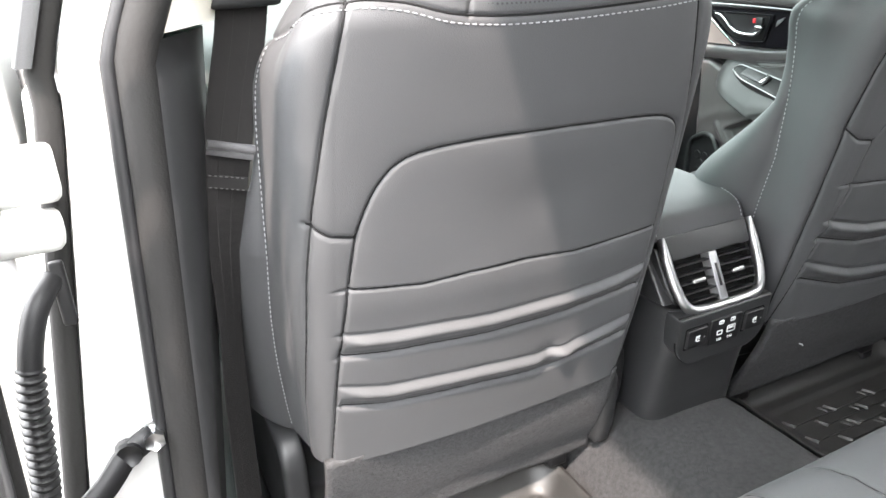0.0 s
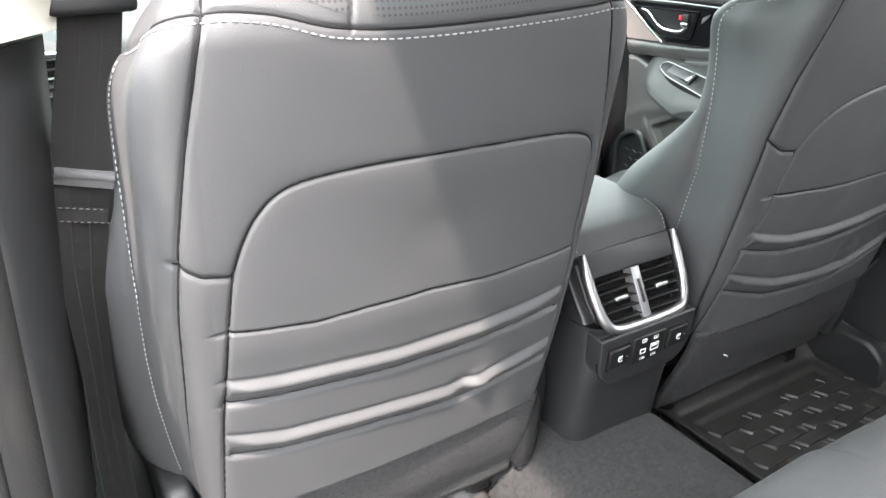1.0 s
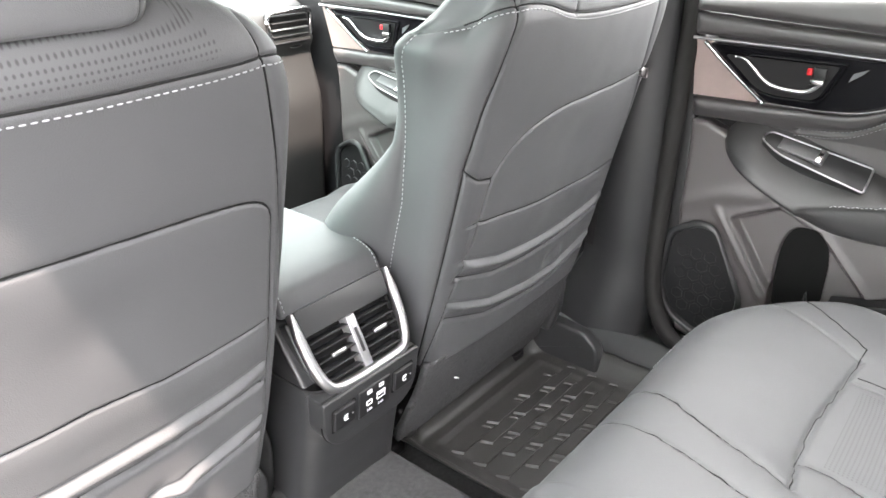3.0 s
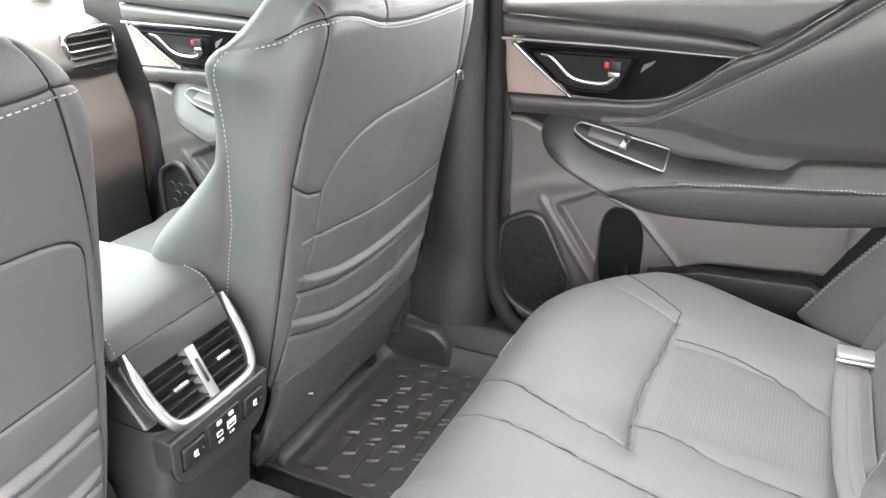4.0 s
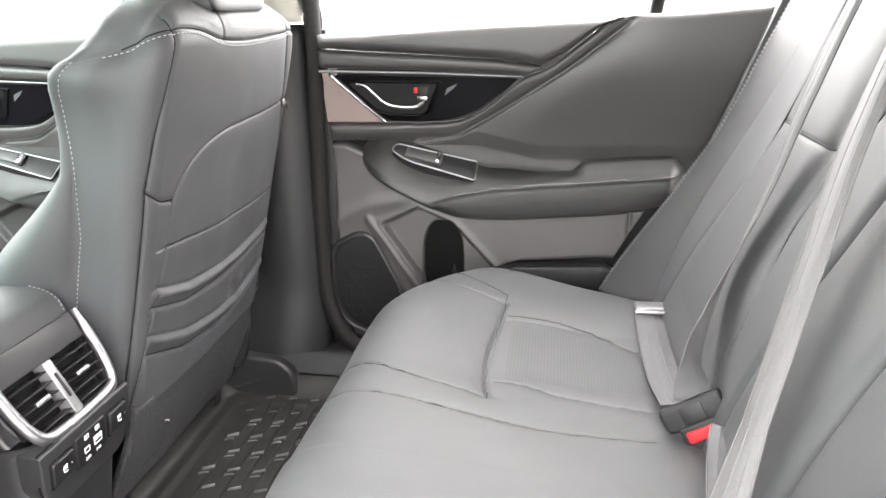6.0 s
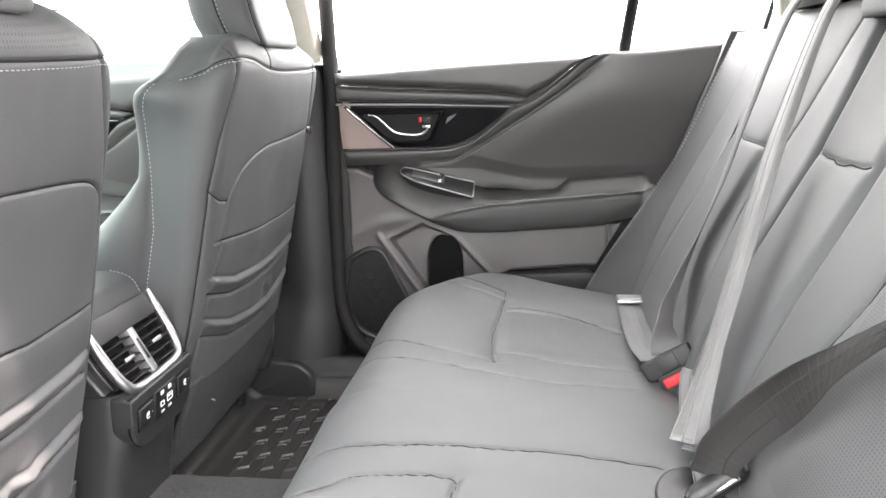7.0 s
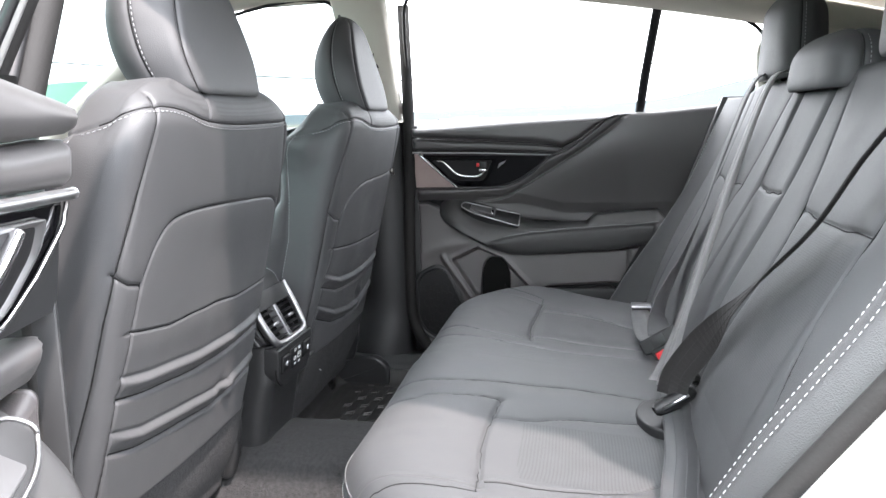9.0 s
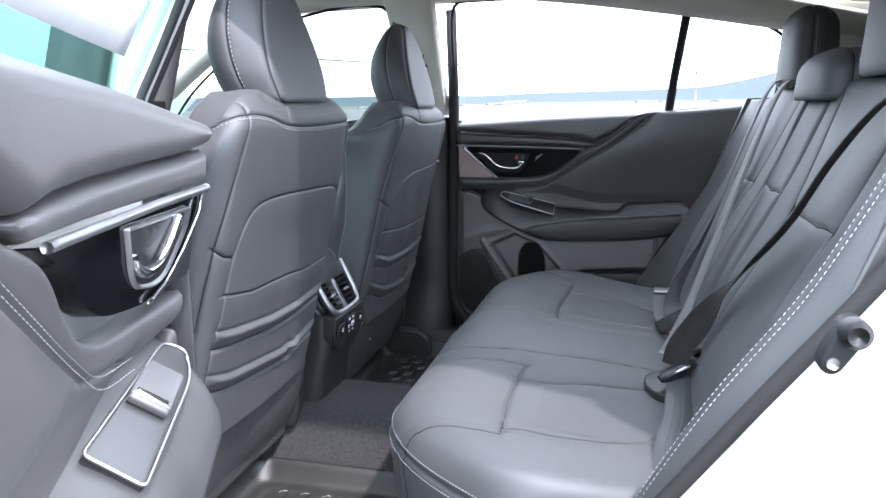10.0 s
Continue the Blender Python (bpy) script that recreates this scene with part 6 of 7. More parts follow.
    part("divider_wheel", move(box((0, 0.038, 0.003), (0.006, 0.034, 0.003), 0.001, 1), fr), m_black, ob)
    # button panel below
    B2, T2 = np.array((-0.001, 0.7925, 0.788)), np.array((-0.001, 0.7860, 0.857))
    up2 = (T2 - B2) / np.linalg.norm(T2 - B2)
    n22 = np.array((0, -up2[2], up2[1]))
    f2 = Matrix(((0.87, 0, 0, 0), (0, up2[1], n22[1], 0), (0, up2[2], n22[2], 0), (0, 0, 0, 1)))
    f2.translation = Vector(B2)
    outl = rounded([(-0.101, 0.074), (0.101, 0.074), (0.098, 0.016), (0.070, -0.009), (-0.070, -0.009), (-0.098, 0.016)], [0.004, 0.004, 0.024, 0.024, 0.024, 0.024], 7)
    panel = part("button_panel", move(prism(outl, -0.026, 0.005, 0.003, 3, axis="z"), f2), m_plastic, ob)
    for sg in (-1, 1):
        b = part("heater_button", move(join(box((sg * 0.063, 0.040, 0.0065), (0.042, 0.031, 0.006), 0.0025, 2)), f2), m_black, panel, "black seat heater button")
        ic = []
        for k in (-1, 0, 1):
            ic.append(tube(smooth_path([(sg * 0.063 + 0.0028 * k + 0.0008, 0.0445, 0.0098), (sg * 0.063 + 0.0028 * k - 0.0006, 0.0415, 0.0098), (sg * 0.063 + 0.0028 * k + 0.0006, 0.039, 0.0098)], 8), 0.0007, 5))
        ic.append(tube(smooth_path([(sg * 0.063 - 0.004, 0.042, 0.0098), (sg * 0.063 - 0.0025, 0.036, 0.0098), (sg * 0.063 + 0.004, 0.0355, 0.0098)], 8), 0.0009, 5))
        part("icon", move(join(*ic), f2), m_white, b, "white heater symbol")
        part("button_mark", move(box((sg * 0.063 + 0.014, 0.040, 0.0098), (0.0025, 0.002, 0.0005), 0.0), f2), m_satin, b)
        part("button_frame", move(tube(np.array([(sg * 0.063 + a, 0.040 + b, 0.0052) for a, b in rounded([(-0.0225, -0.017), (0.0225, -0.017), (0.0225, 0.017), (-0.0225, 0.017), (-0.0225, -0.0165)], 0.003, 4)]), 0.0011, 6), f2), m_void, panel)
    part("panel_gap", move(tube(np.array([(x, y, -0.001) for x, y in outl[4:]]), 0.0016, 6), f2), m_void, panel)
    ports = part("port_plate", move(box((0, 0.038, 0.0055), (0.066, 0.044, 0.004), 0.002, 2), f2), m_black, panel, "black charging port plate")

    def frame_rect(cx, cy, w, h, th, z):
        return join(box((cx, cy + h / 2, z), (w, th, 0.001), 0.0), box((cx, cy - h / 2, z), (w, th, 0.001), 0.0), box((cx - w / 2, cy, z), (th, h, 0.001), 0.0), box((cx + w / 2, cy, z), (th, h, 0.001), 0.0))
    part("port", move(join(frame_rect(-0.013, 0.036, 0.0105, 0.0065, 0.0012, 0.0080)), f2), m_white, ports, "small charging port with white outline")
    part("port", move(join(frame_rect(0.012, 0.038, 0.0165, 0.0105, 0.0014, 0.0080), box((0.012, 0.0395, 0.008), (0.011, 0.003, 0.001), 0.0)), f2), m_white, ports, "wide charging port with white outline")
    for sg in (-1, 1):
        part("icon", move(join(frame_rect(sg * 0.0125, 0.0535, 0.0085, 0.0050, 0.0011, 0.0080), box((sg * 0.0125, 0.0535, 0.008), (0.001, 0.005, 0.001), 0.0)), f2), m_white, ports, "white port symbol")
    for sx, tx in ((-0.012, "3.0A"), (0.012, "2.4A")):
        m = f2 @ Matrix.Translation((sx, 0.0240, 0.0079))
        lettering(tx, 0.0062, m, "lettering", ports, m_white)
    return ob


console_ob = console()
XF[0] = None


# ---- rubber floor mats ----
def floor_mat(x0, x1, label):
    ob = thing("floor_mat", ((x0 + x1) / 2, 0.7, 0.52), label, "floor mat", "rear floor mats")
    xs = np.linspace(x0, x1, 70)
    ys = np.linspace(0.44, 0.945, 76)
    X, Y = np.meshgrid(xs, ys, indexing="ij")
    e = np.minimum(np.minimum(X - x0, x1 - X), 0.945 - Y)
    corner = np.hypot(np.clip(0.06 - np.minimum(X - x0, x1 - X), 0, 1), np.clip(Y - 0.885, 0, 1))
    e = np.where((np.minimum(X - x0, x1 - X) < 0.06) & (Y > 0.885), np.minimum(e, 0.06 - corner), e)
    Z = 0.528 + 0.040 * np.clip(1 - np.clip(e - 0.006, 0, 1) / 0.030, 0, 1) ** 1.3 - 0.004 * np.clip((e - 0.060) / 0.004, 0, 1)
    Y = Y - 0.0
    part("tray", slab(np.stack([X, Y, Z], 2), (0, 0, -0.006)), m_rubber, ob)
    # moulded tread: strips across the car, cut into staggered slanting tiles, each with a raised lip
    first = None
    px, py, skew = 0.107, 0.0245, 0.010
    blk = slab(np.array([[(-0.052 + skew * k, -0.0115, 0.0), (-0.052 - skew * k, 0.0115, 0.0)] if e == 0 else [(x + skew * 0.5, -0.0098, 0.0058), (x - skew * 0.5, 0.0098, 0.0058)] if e == 1 else [(0.052 + skew * 0.5, -0.0115, 0.0), (0.052 - skew * 0.5, 0.0115, 0.0)]
                         for e, x, k in ((0, 0, 0.5), (1, -0.0485, 0), (1, 0.0485, 0), (2, 0, 0))]), (0, 0, -0.002))
    # small bar on each tile, coloured lighter to draw its highlight dash
    lip = tube([(0.040, -0.0085, 0.0056), (0.039, -0.006, 0.0078), (0.035, 0.005, 0.0078), (0.034, 0.0075, 0.0056)], 0.0021, 6)
    ends = (x0 + 0.045, x1 - 0.050)
    for j in range(16):
        cy = 0.842 - py * j
        for i in range(-1, 8):
            cx = x0 + 0.012 + px * i + 0.0545 * (j % 2)
            if cx - 0.05 < ends[0] - 0.012 or cx + 0.058 > ends[1] + 0.03 or cy < 0.47:
                continue
            if first is None:
                first = [part(nm, ([(p[0] + cx, p[1] + cy, p[2] + 0.5225) for p in vf[0]], vf[1]), mt, ob, smooth=sm) for nm, vf, mt, sm in (("rib", blk, m_rubber, False), ("rib_lip", lip, m_lip_glint, True))]
                r0 = (cx, cy)
            else:
                for src, nm in zip(first, ("rib", "rib_lip")):
                    c = bpy.data.objects.new(nm, src.data)
                    scene.collection.objects.link(c)
                    c.parent = ob
                    c.location = (cx - r0[0], cy - r0[1], 0)
    return ob


mat_right = floor_mat(0.205, 0.672, "black moulded rubber floor mat with staggered ribs, on carpet")
mat_left = floor_mat(-0.612, -0.175, "black moulded rubber floor mat with staggered ribs, on carpet")


# ---- seat belts ----
def belt(label, pts, sides, width=0.047, n=70, name="seat_belt", mat=None, matched=False):
    p = smooth_path(pts, n)
    s = even(np.array(sides, float), n)
    if matched:
        near = [int(np.argmin(np.linalg.norm(p - np.array(q), axis=1))) for q in pts]
        s = np.stack([np.interp(np.arange(n), near, np.array(sides, float)[:, k]) for k in range(3)], 1)
    ob = thing(name, tuple(p[-1]), label, "seat belt")
    part("webbing", ribbon(p, s, width), mat or m_web, ob)
    t = np.gradient(p, axis=0)
    t /= np.linalg.norm(t, axis=1)[:, None]
    q = s - t * (s * t).sum(1)[:, None]
    q /= np.linalg.norm(q, axis=1)[:, None]
    for sg in (-1, 1):
        part("selvedge", tube(p + q * sg * (width / 2 - 0.0006), 0.0012, 6), mat or m_web, ob)
        part("woven_rib", tube(p + q * sg * width * 0.17, 0.0013, 6), mat or m_web, ob)
    return ob


def clasp(label):
    """A buckle with its tongue pushed in: a black bar the webbing runs through, over a body with a red button."""
    ob = thing("belt_buckle", (0.16, 0.05, 0.80), label, "belt buckle", "rear belt buckles")
    ax = Vector((-0.009, -0.069, 0.046)).normalized()
    dn = Vector((-0.013, -0.023, -0.020))
    dn = (dn - ax * dn.dot(ax)).normalized()
    m = Matrix((ax, dn, ax.cross(dn))).transposed().to_4x4()
    m.translation = Vector((0.165, 0.044, 0.836))
    bar = rounded([(-0.041, -0.016), (0.041, -0.016), (0.041, 0.016), (0.030, 0.017), (-0.030, 0.017), (-0.041, 0.014)], 0.006, 4)
    part("tongue", move(join(prism(bar, -0.010, 0.010, 0.005, 3, axis="z"), box((0.0, 0.0, -0.0105), (0.030, 0.024, 0.003), 0.001)), m), m_black, ob, "black plastic belt tongue")
    part("housing", move(prism(rounded([(-0.027, 0.012), (0.027, 0.012), (0.026, 0.060), (-0.026, 0.060)], 0.006, 4), -0.010, 0.014, 0.004, 3, axis="z"), m), m_black, ob)
    part("release_button", move(box((0.002, 0.027, -0.0095), (0.044, 0.015, 0.008), 0.003, 3), m), m_red, ob, "red release button")
    return ob


b1 = belt("dark grey seat belt hanging over the backrest, twisted above its buckle", [(0.392, -0.225, 1.350), (0.386, -0.198, 1.372), (0.378, -0.160, 1.358), (0.350, -0.100, 1.212), (0.325, -0.058, 1.090), (0.302, -0.014, 0.985), (0.245, 0.025, 0.925), (0.205, 0.044, 0.888), (0.180, 0.044, 0.842)],
          [(1, 0, 0), (1, 0, 0), (1, 0, 0), (1, 0, -0.05), (1, -0.1, -0.15), (0.9, -0.25, -0.30), (0.85, -0.45, -0.35), (0.7, -0.60, -0.2), (-0.1, -0.85, 0.5)], width=0.045, matched=True)
b2 = belt("dark grey lap belt lying along the bench from its anchor", [(0.60, 0.050, 0.792), (0.545, 0.054, 0.800), (0.47, 0.058, 0.806), (0.387, 0.060, 0.806), (0.29, 0.060, 0.810), (0.196, 0.056, 0.826)], [(0.05, 1, 0.05)] * 5 + [(0.05, 1, -0.1)])
part("anchor", box((0.555, 0.052, 0.808), (0.034, 0.052, 0.014), 0.004), m_greymetal, b2, "grey metal belt anchor")
part("anchor_bar", box((0.528, 0.054, 0.812), (0.007, 0.050, 0.005), 0.0015), m_steel, b2)
b3 = belt("grey centre seat belt running down to its buckle", [(0.206, -0.225, 1.345), (0.200, -0.195, 1.368), (0.192, -0.152, 1.352), (0.140, -0.085, 1.195), (0.065, -0.030, 1.062), (-0.012, 0.024, 0.932), (-0.056, 0.052, 0.866), (-0.085, 0.066, 0.838)],
          [(1, 0, 0), (1, 0, 0), (1, 0.05, 0), (0.92, 0.25, -0.10), (0.88, 0.31, -0.30), (0.87, 0.31, -0.35), (0.75, 0.5, -0.10), (0.6, 0.7, 0.2)], width=0.042, mat=m_paleweb, matched=True)
b4 = belt("grey centre lap strap lying loosely on the cushion", [(0.128, -0.004, 0.80), (0.120, 0.012, 0.840), (0.085, 0.024, 0.846), (0.03, 0.036, 0.834), (-0.04, 0.048, 0.828), (-0.095, 0.056, 0.832)], [(0.5, 1, 0.1), (0.4, 1, 0.2), (0.1, 1, 0.3), (0.05, 1, 0.3), (0.05, 1, 0.2), (0.1, 1, 0.1)], width=0.036)
b5 = belt("dark seat belt slanting across the backrest to its buckle", [(-0.570, -0.180, 1.362), (-0.520, -0.140, 1.318), (-0.455, -0.108, 1.246), (-0.405, -0.075, 1.160), (-0.325, -0.045, 1.085), (-0.266, -0.012, 1.018), (-0.212, 0.026, 0.940), (-0.184, 0.052, 0.885), (-0.170, 0.058, 0.846)],
          [(0.85, -0.50, 0.12), (0.86, -0.48, 0.08), (0.88, -0.42, -0.02), (0.90, -0.36, -0.12), (0.91, -0.28, -0.20), (0.86, -0.05, -0.10), (0.50, 0.55, 0.22), (0.33, 0.65, 0.35), (0.20, 0.80, 0.25)], mat=m_darkweb, matched=True)
b6 = belt("dark lap belt lying flat beside the backrest", [(-0.13, 0.050, 0.838), (-0.20, 0.050, 0.816), (-0.31, 0.058, 0.808), (-0.42, 0.074, 0.803), (-0.54, 0.082, 0.796), (-0.585, 0.080, 0.780)], [(0, 1, 0.10)] * 6, mat=m_lapweb)
bk1 = clasp("black belt buckle with a red release button")
bk2 = thing("belt_buckle", (-0.18, 0.055, 0.81), "black belt buckle with a round bar and steel latch plate", "belt buckle", "rear belt buckles")
BUCK_A, BUCK_B = np.array((-0.186, 0.085, 0.824)), np.array((-0.160, 0.022, 0.853))
part("housing", tube(even([BUCK_A, BUCK_B], 12), [0.007, 0.0115, 0.0128] + [0.013] * 6 + [0.0128, 0.0115, 0.007], 18), m_black, bk2)
lift = np.array((-0.0125, -0.002, 0.0035))
part("latch_plate", tube([BUCK_A * 0.85 + BUCK_B * 0.15 + lift, BUCK_A * 0.2 + BUCK_B * 0.8 + lift], 0.0028, 8), m_steel, bk2, "steel latch plate")
part("stalk", tube(smooth_path([(-0.168, 0.052, 0.836), (-0.152, 0.050, 0.822), (-0.140, 0.046, 0.798)], 8), 0.012, 10), m_black, bk2)
part("tongue", tube(even([BUCK_B + (0.006, -0.004, 0.010), BUCK_B + (0.030, -0.006, 0.016)], 6), [0.005, 0.009, 0.009, 0.008, 0.007, 0.004], 12), m_black, bk2, "black belt tongue")
part("buckle_well", prism([(-0.150 + 0.070 * math.cos(a), 0.062 + 0.050 * math.sin(a)) for a in np.linspace(0, 2 * np.pi, 28, endpoint=False)], 0.780, 0.806, 0.004, 2, axis="z"), m_black, bk2, "black rubber buckle pocket")

# centre pillar belts
b7 = belt("dark ribbed seat belt hanging by the centre pillar", [(-0.562, 0.850, 1.60), (-0.575, 0.846, 1.40), (-0.592, 0.840, 1.305), (-0.608, 0.838, 1.246), (-0.624, 0.836, 1.188), (-0.636, 0.838, 1.130), (-0.644, 0.844, 1.07), (-0.650, 0.852, 0.99), (-0.656, 0.860, 0.91), (-0.664, 0.875, 0.72)],
          [(1, 0.05, 0.25)] * 5 + [(0.95, 0.3, 0.25), (0.72, 0.65, 0.1), (0.60, 0.80, 0.0), (0.62, 0.78, 0.0), (0.7, 0.7, 0)], width=0.047, mat=m_darkweb, matched=True)
part("belt_fold", join(ribbon([(-0.6445, 0.832, 1.190), (-0.6225, 0.831, 1.1835), (-0.601, 0.832, 1.177)], (0.28, 0, 1), 0.014, 0.004),
                       tube([(-0.6445, 0.829, 1.1935), (-0.600, 0.829, 1.181)], 0.0045, 10)), m_web, b7, "folded webbing over a guide bar")
part("belt_hem", ribbon([(-0.654, 0.834, 1.158), (-0.634, 0.833, 1.153), (-0.612, 0.834, 1.147)], (0.25, 0, 1), 0.012, 0.003), m_darkweb, b7)
part("belt_stitching", join(*[stitches([(-0.653 + 0.0012 * k, 0.8305, 1.164 - 0.0045 * k), (-0.612 + 0.0012 * k, 0.8305, 1.153 - 0.0045 * k)], 0.003, 0.002, 0.0006) for k in (0, 3)]), m_paleweb, b7, kind="stuff")
part("belt_guide", box((-0.588, 0.836, 1.324), (0.068, 0.022, 0.020), 0.006), m_black, b7, "black belt guide")
b8 = belt("dark seat belt with beige height adjuster on the pillar", [(0.640, 0.790, 1.50), (0.648, 0.795, 1.44), (0.668, 0.805, 1.30), (0.675, 0.82, 1.10), (0.68, 0.84, 0.80)], [(0.2, 1, 0)] * 5, width=0.047, mat=m_darkweb)
part("height_adjuster", join(box((0.668, 0.788, 1.490), (0.022, 0.040, 0.075), 0.006), box((0.655, 0.788, 1.470), (0.012, 0.028, 0.03), 0.004)), m_beigeplastic, b8, "beige height adjuster")
part("guide_ring", tube(smooth_path([(0.652, 0.762, 1.452), (0.648, 0.79, 1.440), (0.652, 0.818, 1.452)], 12), 0.006, 8), m_black, b8)

# coat hook on the outer shoulder of the passenger's seat
part("coat_hook", join(tube([(0.606, 0.742, 1.160), (0.611, 0.722, 1.162)], 0.0048, 10), tube([(0.6105, 0.724, 1.162), (0.6125, 0.716, 1.162)], 0.0085, 12)), m_lowplastic, passenger, "small grey hook")

part("lint_fleck", tube(smooth_path([(0.240, 0.822, 0.716), (0.246, 0.821, 0.713), (0.250, 0.822, 0.709)], 8), 0.0012, 5), m_white, passenger, "white thread fleck")

# ---- hinge side of the open door ----
harness = thing("wiring_bellows", (-0.83, 0.75, 0.92), "black corrugated rubber wiring bellows beside the door hinge", "cable sleeve")
ln = smooth_path([(-0.795, 0.765, 1.115), (-0.812, 0.742, 1.095), (-0.826, 0.732, 1.05), (-0.834, 0.730, 0.99), (-0.842, 0.732, 0.93), (-0.855, 0.742, 0.885)], 190)
rr = np.where(np.arange(190) < 62, 0.0100, 0.0100 + 0.0026 * np.sin(np.arange(190) * 1.05))
part("sleeve", tube(ln, rr, 12, up=(0, 1, 0)), m_black, harness)
part("sleeve_plate", box((-0.790, 0.762, 1.10), (0.012, 0.008, 0.06), 0.003), m_black, harness)
hinge = thing("door_hinge", (-0.80, 0.76, 1.12), "white painted door hinge on the centre pillar", "hinge")
part("leaf", join(box((-0.795, 0.750, 1.208), (0.05, 0.03, 0.045), 0.008, 3), box((-0.812, 0.738, 1.165), (0.075, 0.035, 0.030), 0.010, 3)), m_paint, hinge)
part("pin", tube([(-0.822, 0.735, 1.125), (-0.822, 0.735, 1.215)], 0.009, 10), m_paint, hinge)

# dark seals at the closed doors' edges
for y in (0.702,):
    ln = smooth_path([(0.735, y + 0.004, 1.62), (0.742, y, 1.30), (0.738, y + 0.004, 1.10), (0.738, y + 0.010, 0.85), (0.738, y + 0.006, 0.72), (0.735, y - 0.02, 0.65), (0.73, y - 0.07, 0.607), (0.725, 0.50, 0.603)], 60)
    part("weatherstrip", tube(ln, 0.017, 12, up=(0, 1, 0)), m_seal, wall_right, "dark rubber weatherstrip")

# paper on the open door's glass
XF[0] = Matrix.Translation((HINGE.x - 0.055, HINGE.y - 0.035, DZ + 0.004)) @ Matrix.Rotation(radians(OPEN), 4, "Z") @ Matrix.Translation((0, 0, 1.2)) @ Matrix.Rotation(radians(-RISE), 4, "X") @ Matrix.Translation((-HINGE.x + 2 * BX + 0.012, -HINGE.y, -1.2)) @ Matrix.Diagonal((-1, 1, 1, 1))
m_paper = material("paper", (0.72, 0.71, 0.74), 0.8, vary=0.04, vscale=12)
sticker = thing("window_sticker", (-1.1, 0.5, 1.37), "white paper window sticker on the open door's glass", "paper sheet")
part("paper_sheet", slab(np.array([[(side_x(z) + 0.0025, y, z) for z in np.linspace(1.338, 1.60, 8)] for y in np.linspace(0.615, 0.30, 12)]), (0.0006, 0, 0)), m_paper, sticker)
XF[0] = None


# ---- outside ----
m_asphalt = material("asphalt", (0.068, 0.066, 0.062), 0.9, vary=0.35, vscale=0.02, bump=0.5, bscale=80, spec=0.05)
gr = part("ground", slab(np.array([[(x, y, 0.05) for y in (-9000, -60, -8, 0, 8, 60, 9000)] for x in (-9000, -60, -8, 0, 8, 60, 9000)], float), (0, 0, -0.5)), m_asphalt, None, "grey asphalt parking ground reaching to the far plain", kind="structure", category="ground")
# the blue of the distant haze is mixed into the hills' own colour
m_far = material("far_haze_hills", (0.050, 0.060, 0.066), 1.0, vary=0.15, vscale=0.002, spec=0.0)
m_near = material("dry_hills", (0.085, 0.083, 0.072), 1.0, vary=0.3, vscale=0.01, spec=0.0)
m_green = material("green_hillside", (0.06, 0.115, 0.085), 1.0, vary=0.3, vscale=0.02, spec=0.0)


def ridge(name, radius, a0, a1, height, seed, mat, label):
    """A chain of hills on a stretch of the horizon; angles in degrees, 0 ahead, 90 to the right."""
    g = np.random.RandomState(seed)
    n = 160
    a = np.radians(np.linspace(a0, a1, n))
    u = np.linspace(0, 1, n)
    h = sum(g.uniform(0.3, 1) / (k + 1) * np.sin(u * (k + 1) * 5 + g.uniform(0, 6)) for k in range(9))
    h = (h - h.min()) / (h.max() - h.min())
    top = height(np.degrees(a), h)
    rows = []
    for k in np.linspace(0, 1, 10):
        r = radius + radius * 0.25 * k
        hh = top * np.sin(k * np.pi / 2) ** 1.2 * (1 + 0.06 * np.sin(u * 90 + k * 9))
        rows.append(np.stack([r * np.sin(a), r * np.cos(a), hh - 2], 1))
    v, f = sheet(np.array(rows))
    return part(name, (v, [q[::-1] for q in f]), mat, None, label, kind="structure", category="hills")


ridge("backdrop_hills", 3700, -60, 175, lambda d, h: 62 + 80 * h + 150 * np.exp(-((d - 106) / 8.0) ** 2) * (0.8 + 0.3 * h), 4, m_far, "hills far off, tinted blue for haze")
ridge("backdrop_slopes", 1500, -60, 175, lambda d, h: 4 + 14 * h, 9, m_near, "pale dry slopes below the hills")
ridge("backdrop_hillside", 900, -60, 56, lambda d, h: 40 + 30 * h + 30 * np.clip((50 - d) / 20, 0, 1), 12, m_green, "green wooded hillside")

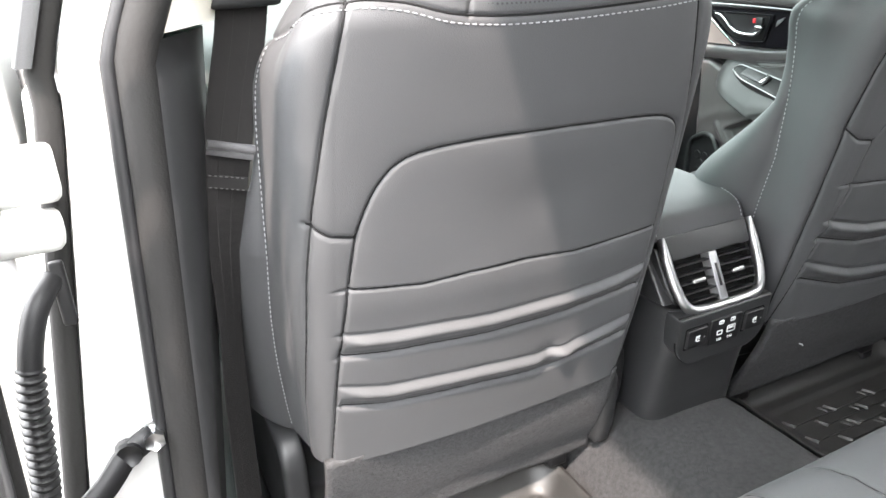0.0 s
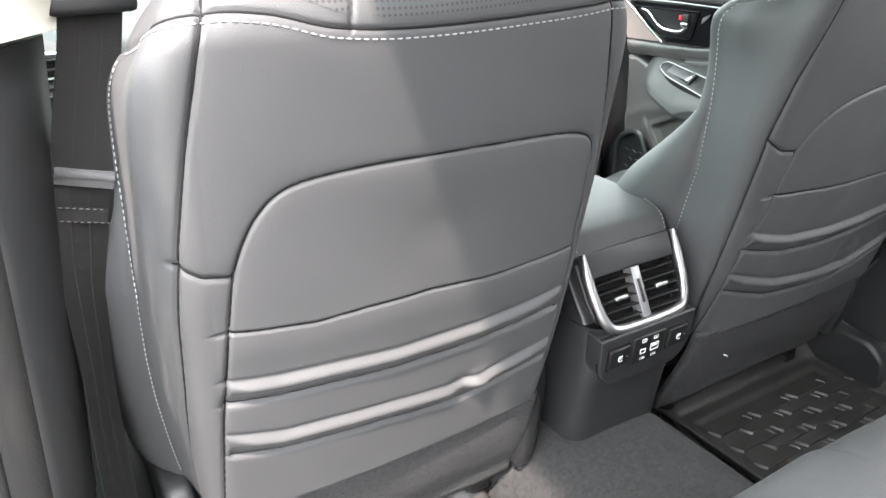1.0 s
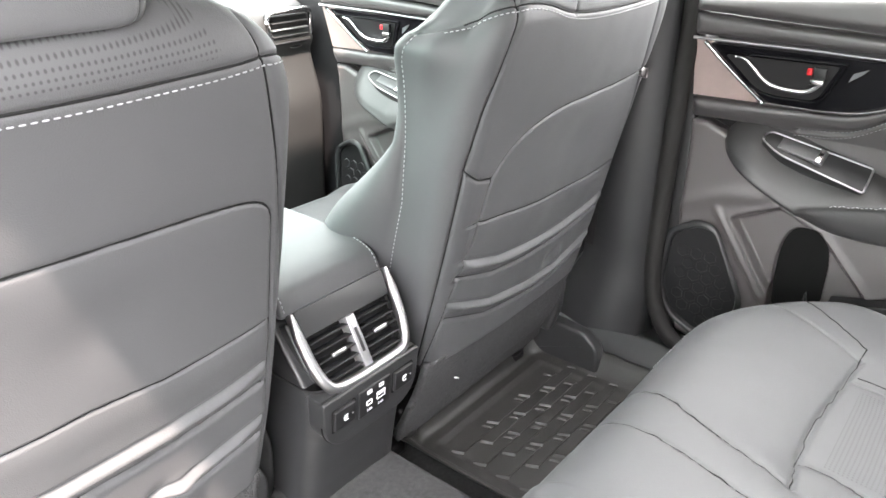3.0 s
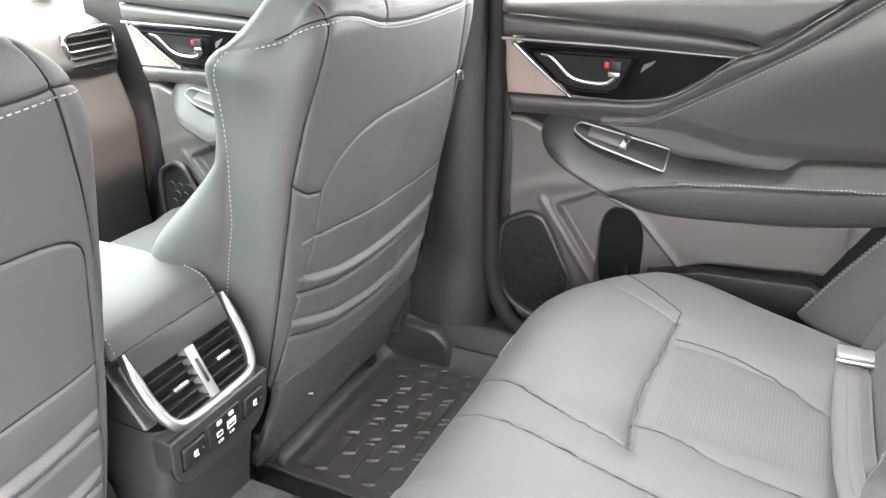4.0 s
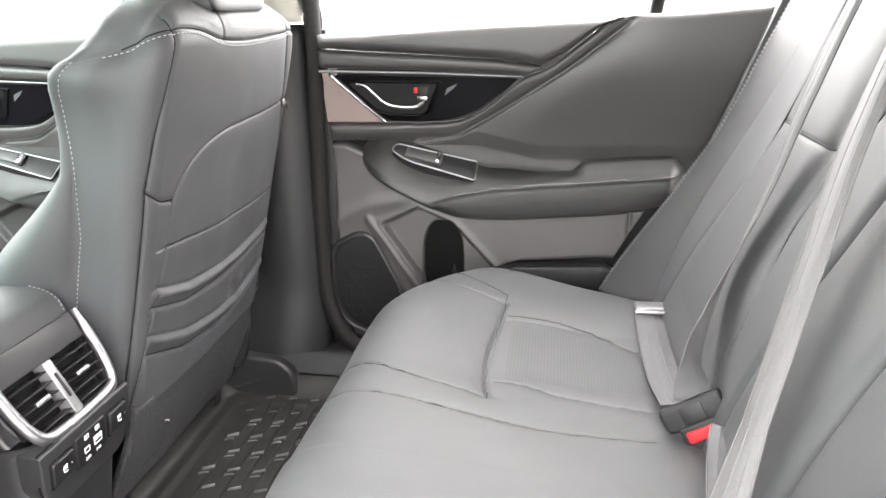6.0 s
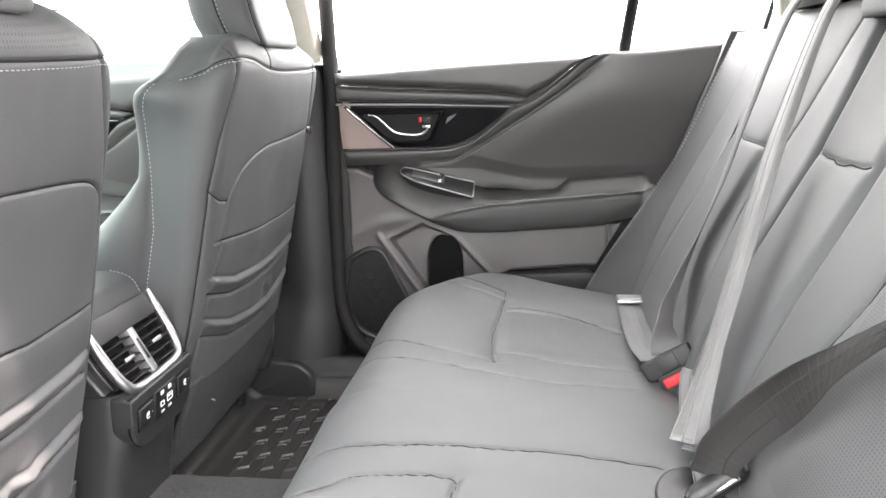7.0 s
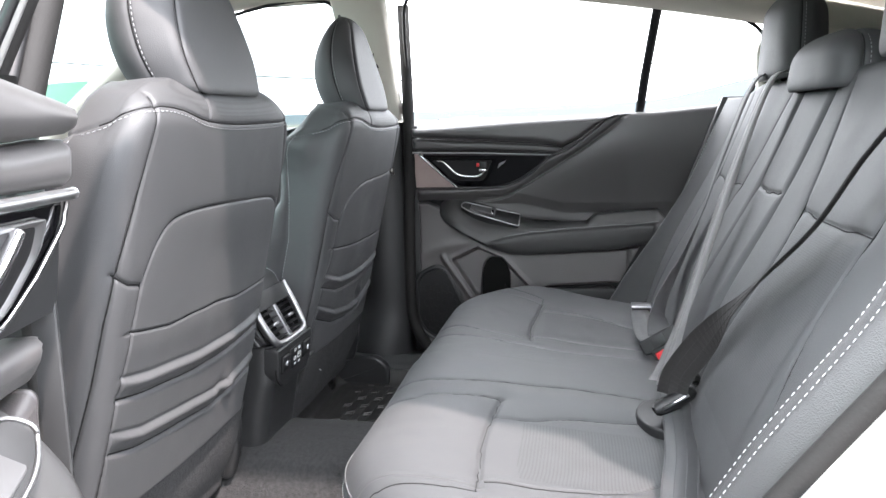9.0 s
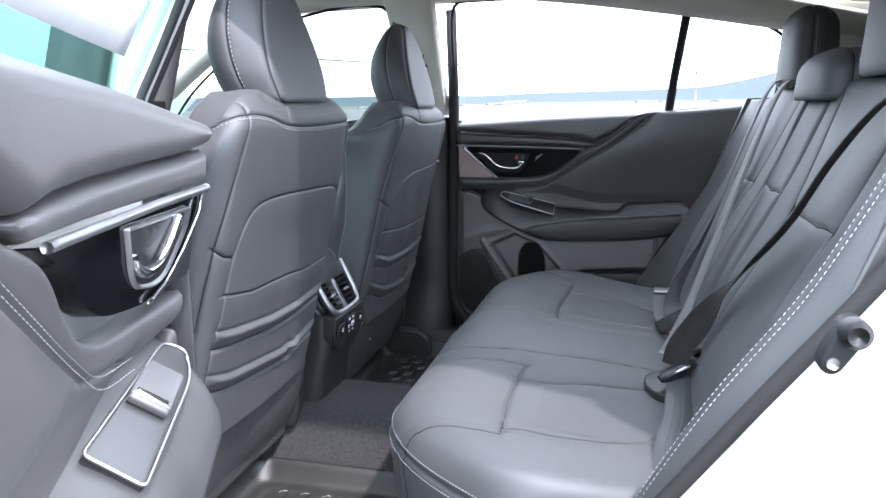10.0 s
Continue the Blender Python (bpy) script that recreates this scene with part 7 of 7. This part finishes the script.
random.seed(5)
m_wall = material("pale_wall", (0.22, 0.215, 0.20), 0.8, vary=0.1, vscale=0.5)
m_roof = material("grey_roof", (0.09, 0.086, 0.084), 0.8, vary=0.15, vscale=0.5)
m_pane = material("dark_pane", (0.12, 0.13, 0.14), 0.4, vary=0.1, vscale=1.0)


def far_house(w, d, h):
    ob = thing("house", (0, 0, 0.05), "pale low building with grey roof on the plain", "building", "far buildings")
    part("wall", box((0, 0, 0.05 + h / 2), (w, d, h), 0.0), m_wall, ob, smooth=False)
    part("roof", prism([(-w / 2 - 0.5, 0.05 + h), (0, 0.05 + h + w * 0.14), (w / 2 + 0.5, 0.05 + h)], -d / 2 - 0.5, d / 2 + 0.5, 0.0, axis="y"), m_roof, ob, smooth=False)
    for k in range(3):
        part("window", box((-w / 2 - 0.03, -d * 0.3 + d * 0.3 * k, 0.05 + h * 0.55), (0.08, d * 0.14, h * 0.3), 0.0), m_pane, ob, smooth=False)
    return ob


ref = far_house(12, 16, 4)
ref.location = (560, 90, 0.05)
for i in range(70):
    ang = radians(random.uniform(35, 112))
    dist = 800 * 2.2 ** random.random()
    h = copy_thing(ref, Matrix.Translation((dist * math.sin(ang), dist * math.cos(ang), 0.05)) @ Matrix.Rotation(random.uniform(0, 3), 4, "Z"))

m_pole = material("weathered_pole", (0.20, 0.17, 0.15), 0.9, vary=0.2, vscale=4)
pole = thing("utility_pole", (68.3, -4.9, 0.05), "grey wooden utility pole", "utility pole", "utility poles")
part("mast", tube([(68.3, -4.9, 0.0), (68.3, -4.9, 4.2)], [0.10, 0.07], 8), m_pole, pole)
part("cross_arm", box((68.3, -4.9, 4.0), (0.1, 0.9, 0.08), 0.0), m_pole, pole)
wire = thing("power_line", (60, 20, 5), "thin dark overhead power line", "cable")
part("wire", tube(smooth_path([(46, 44, 7.0), (55, 25.7, 5.4), (58.9, 14.2, 4.82), (60.2, 6, 4.8), (60.4, -2.9, 5.4), (59.6, -10.1, 5.9), (56, -24, 7.4)], 60), 0.055, 5), m_black, wire)
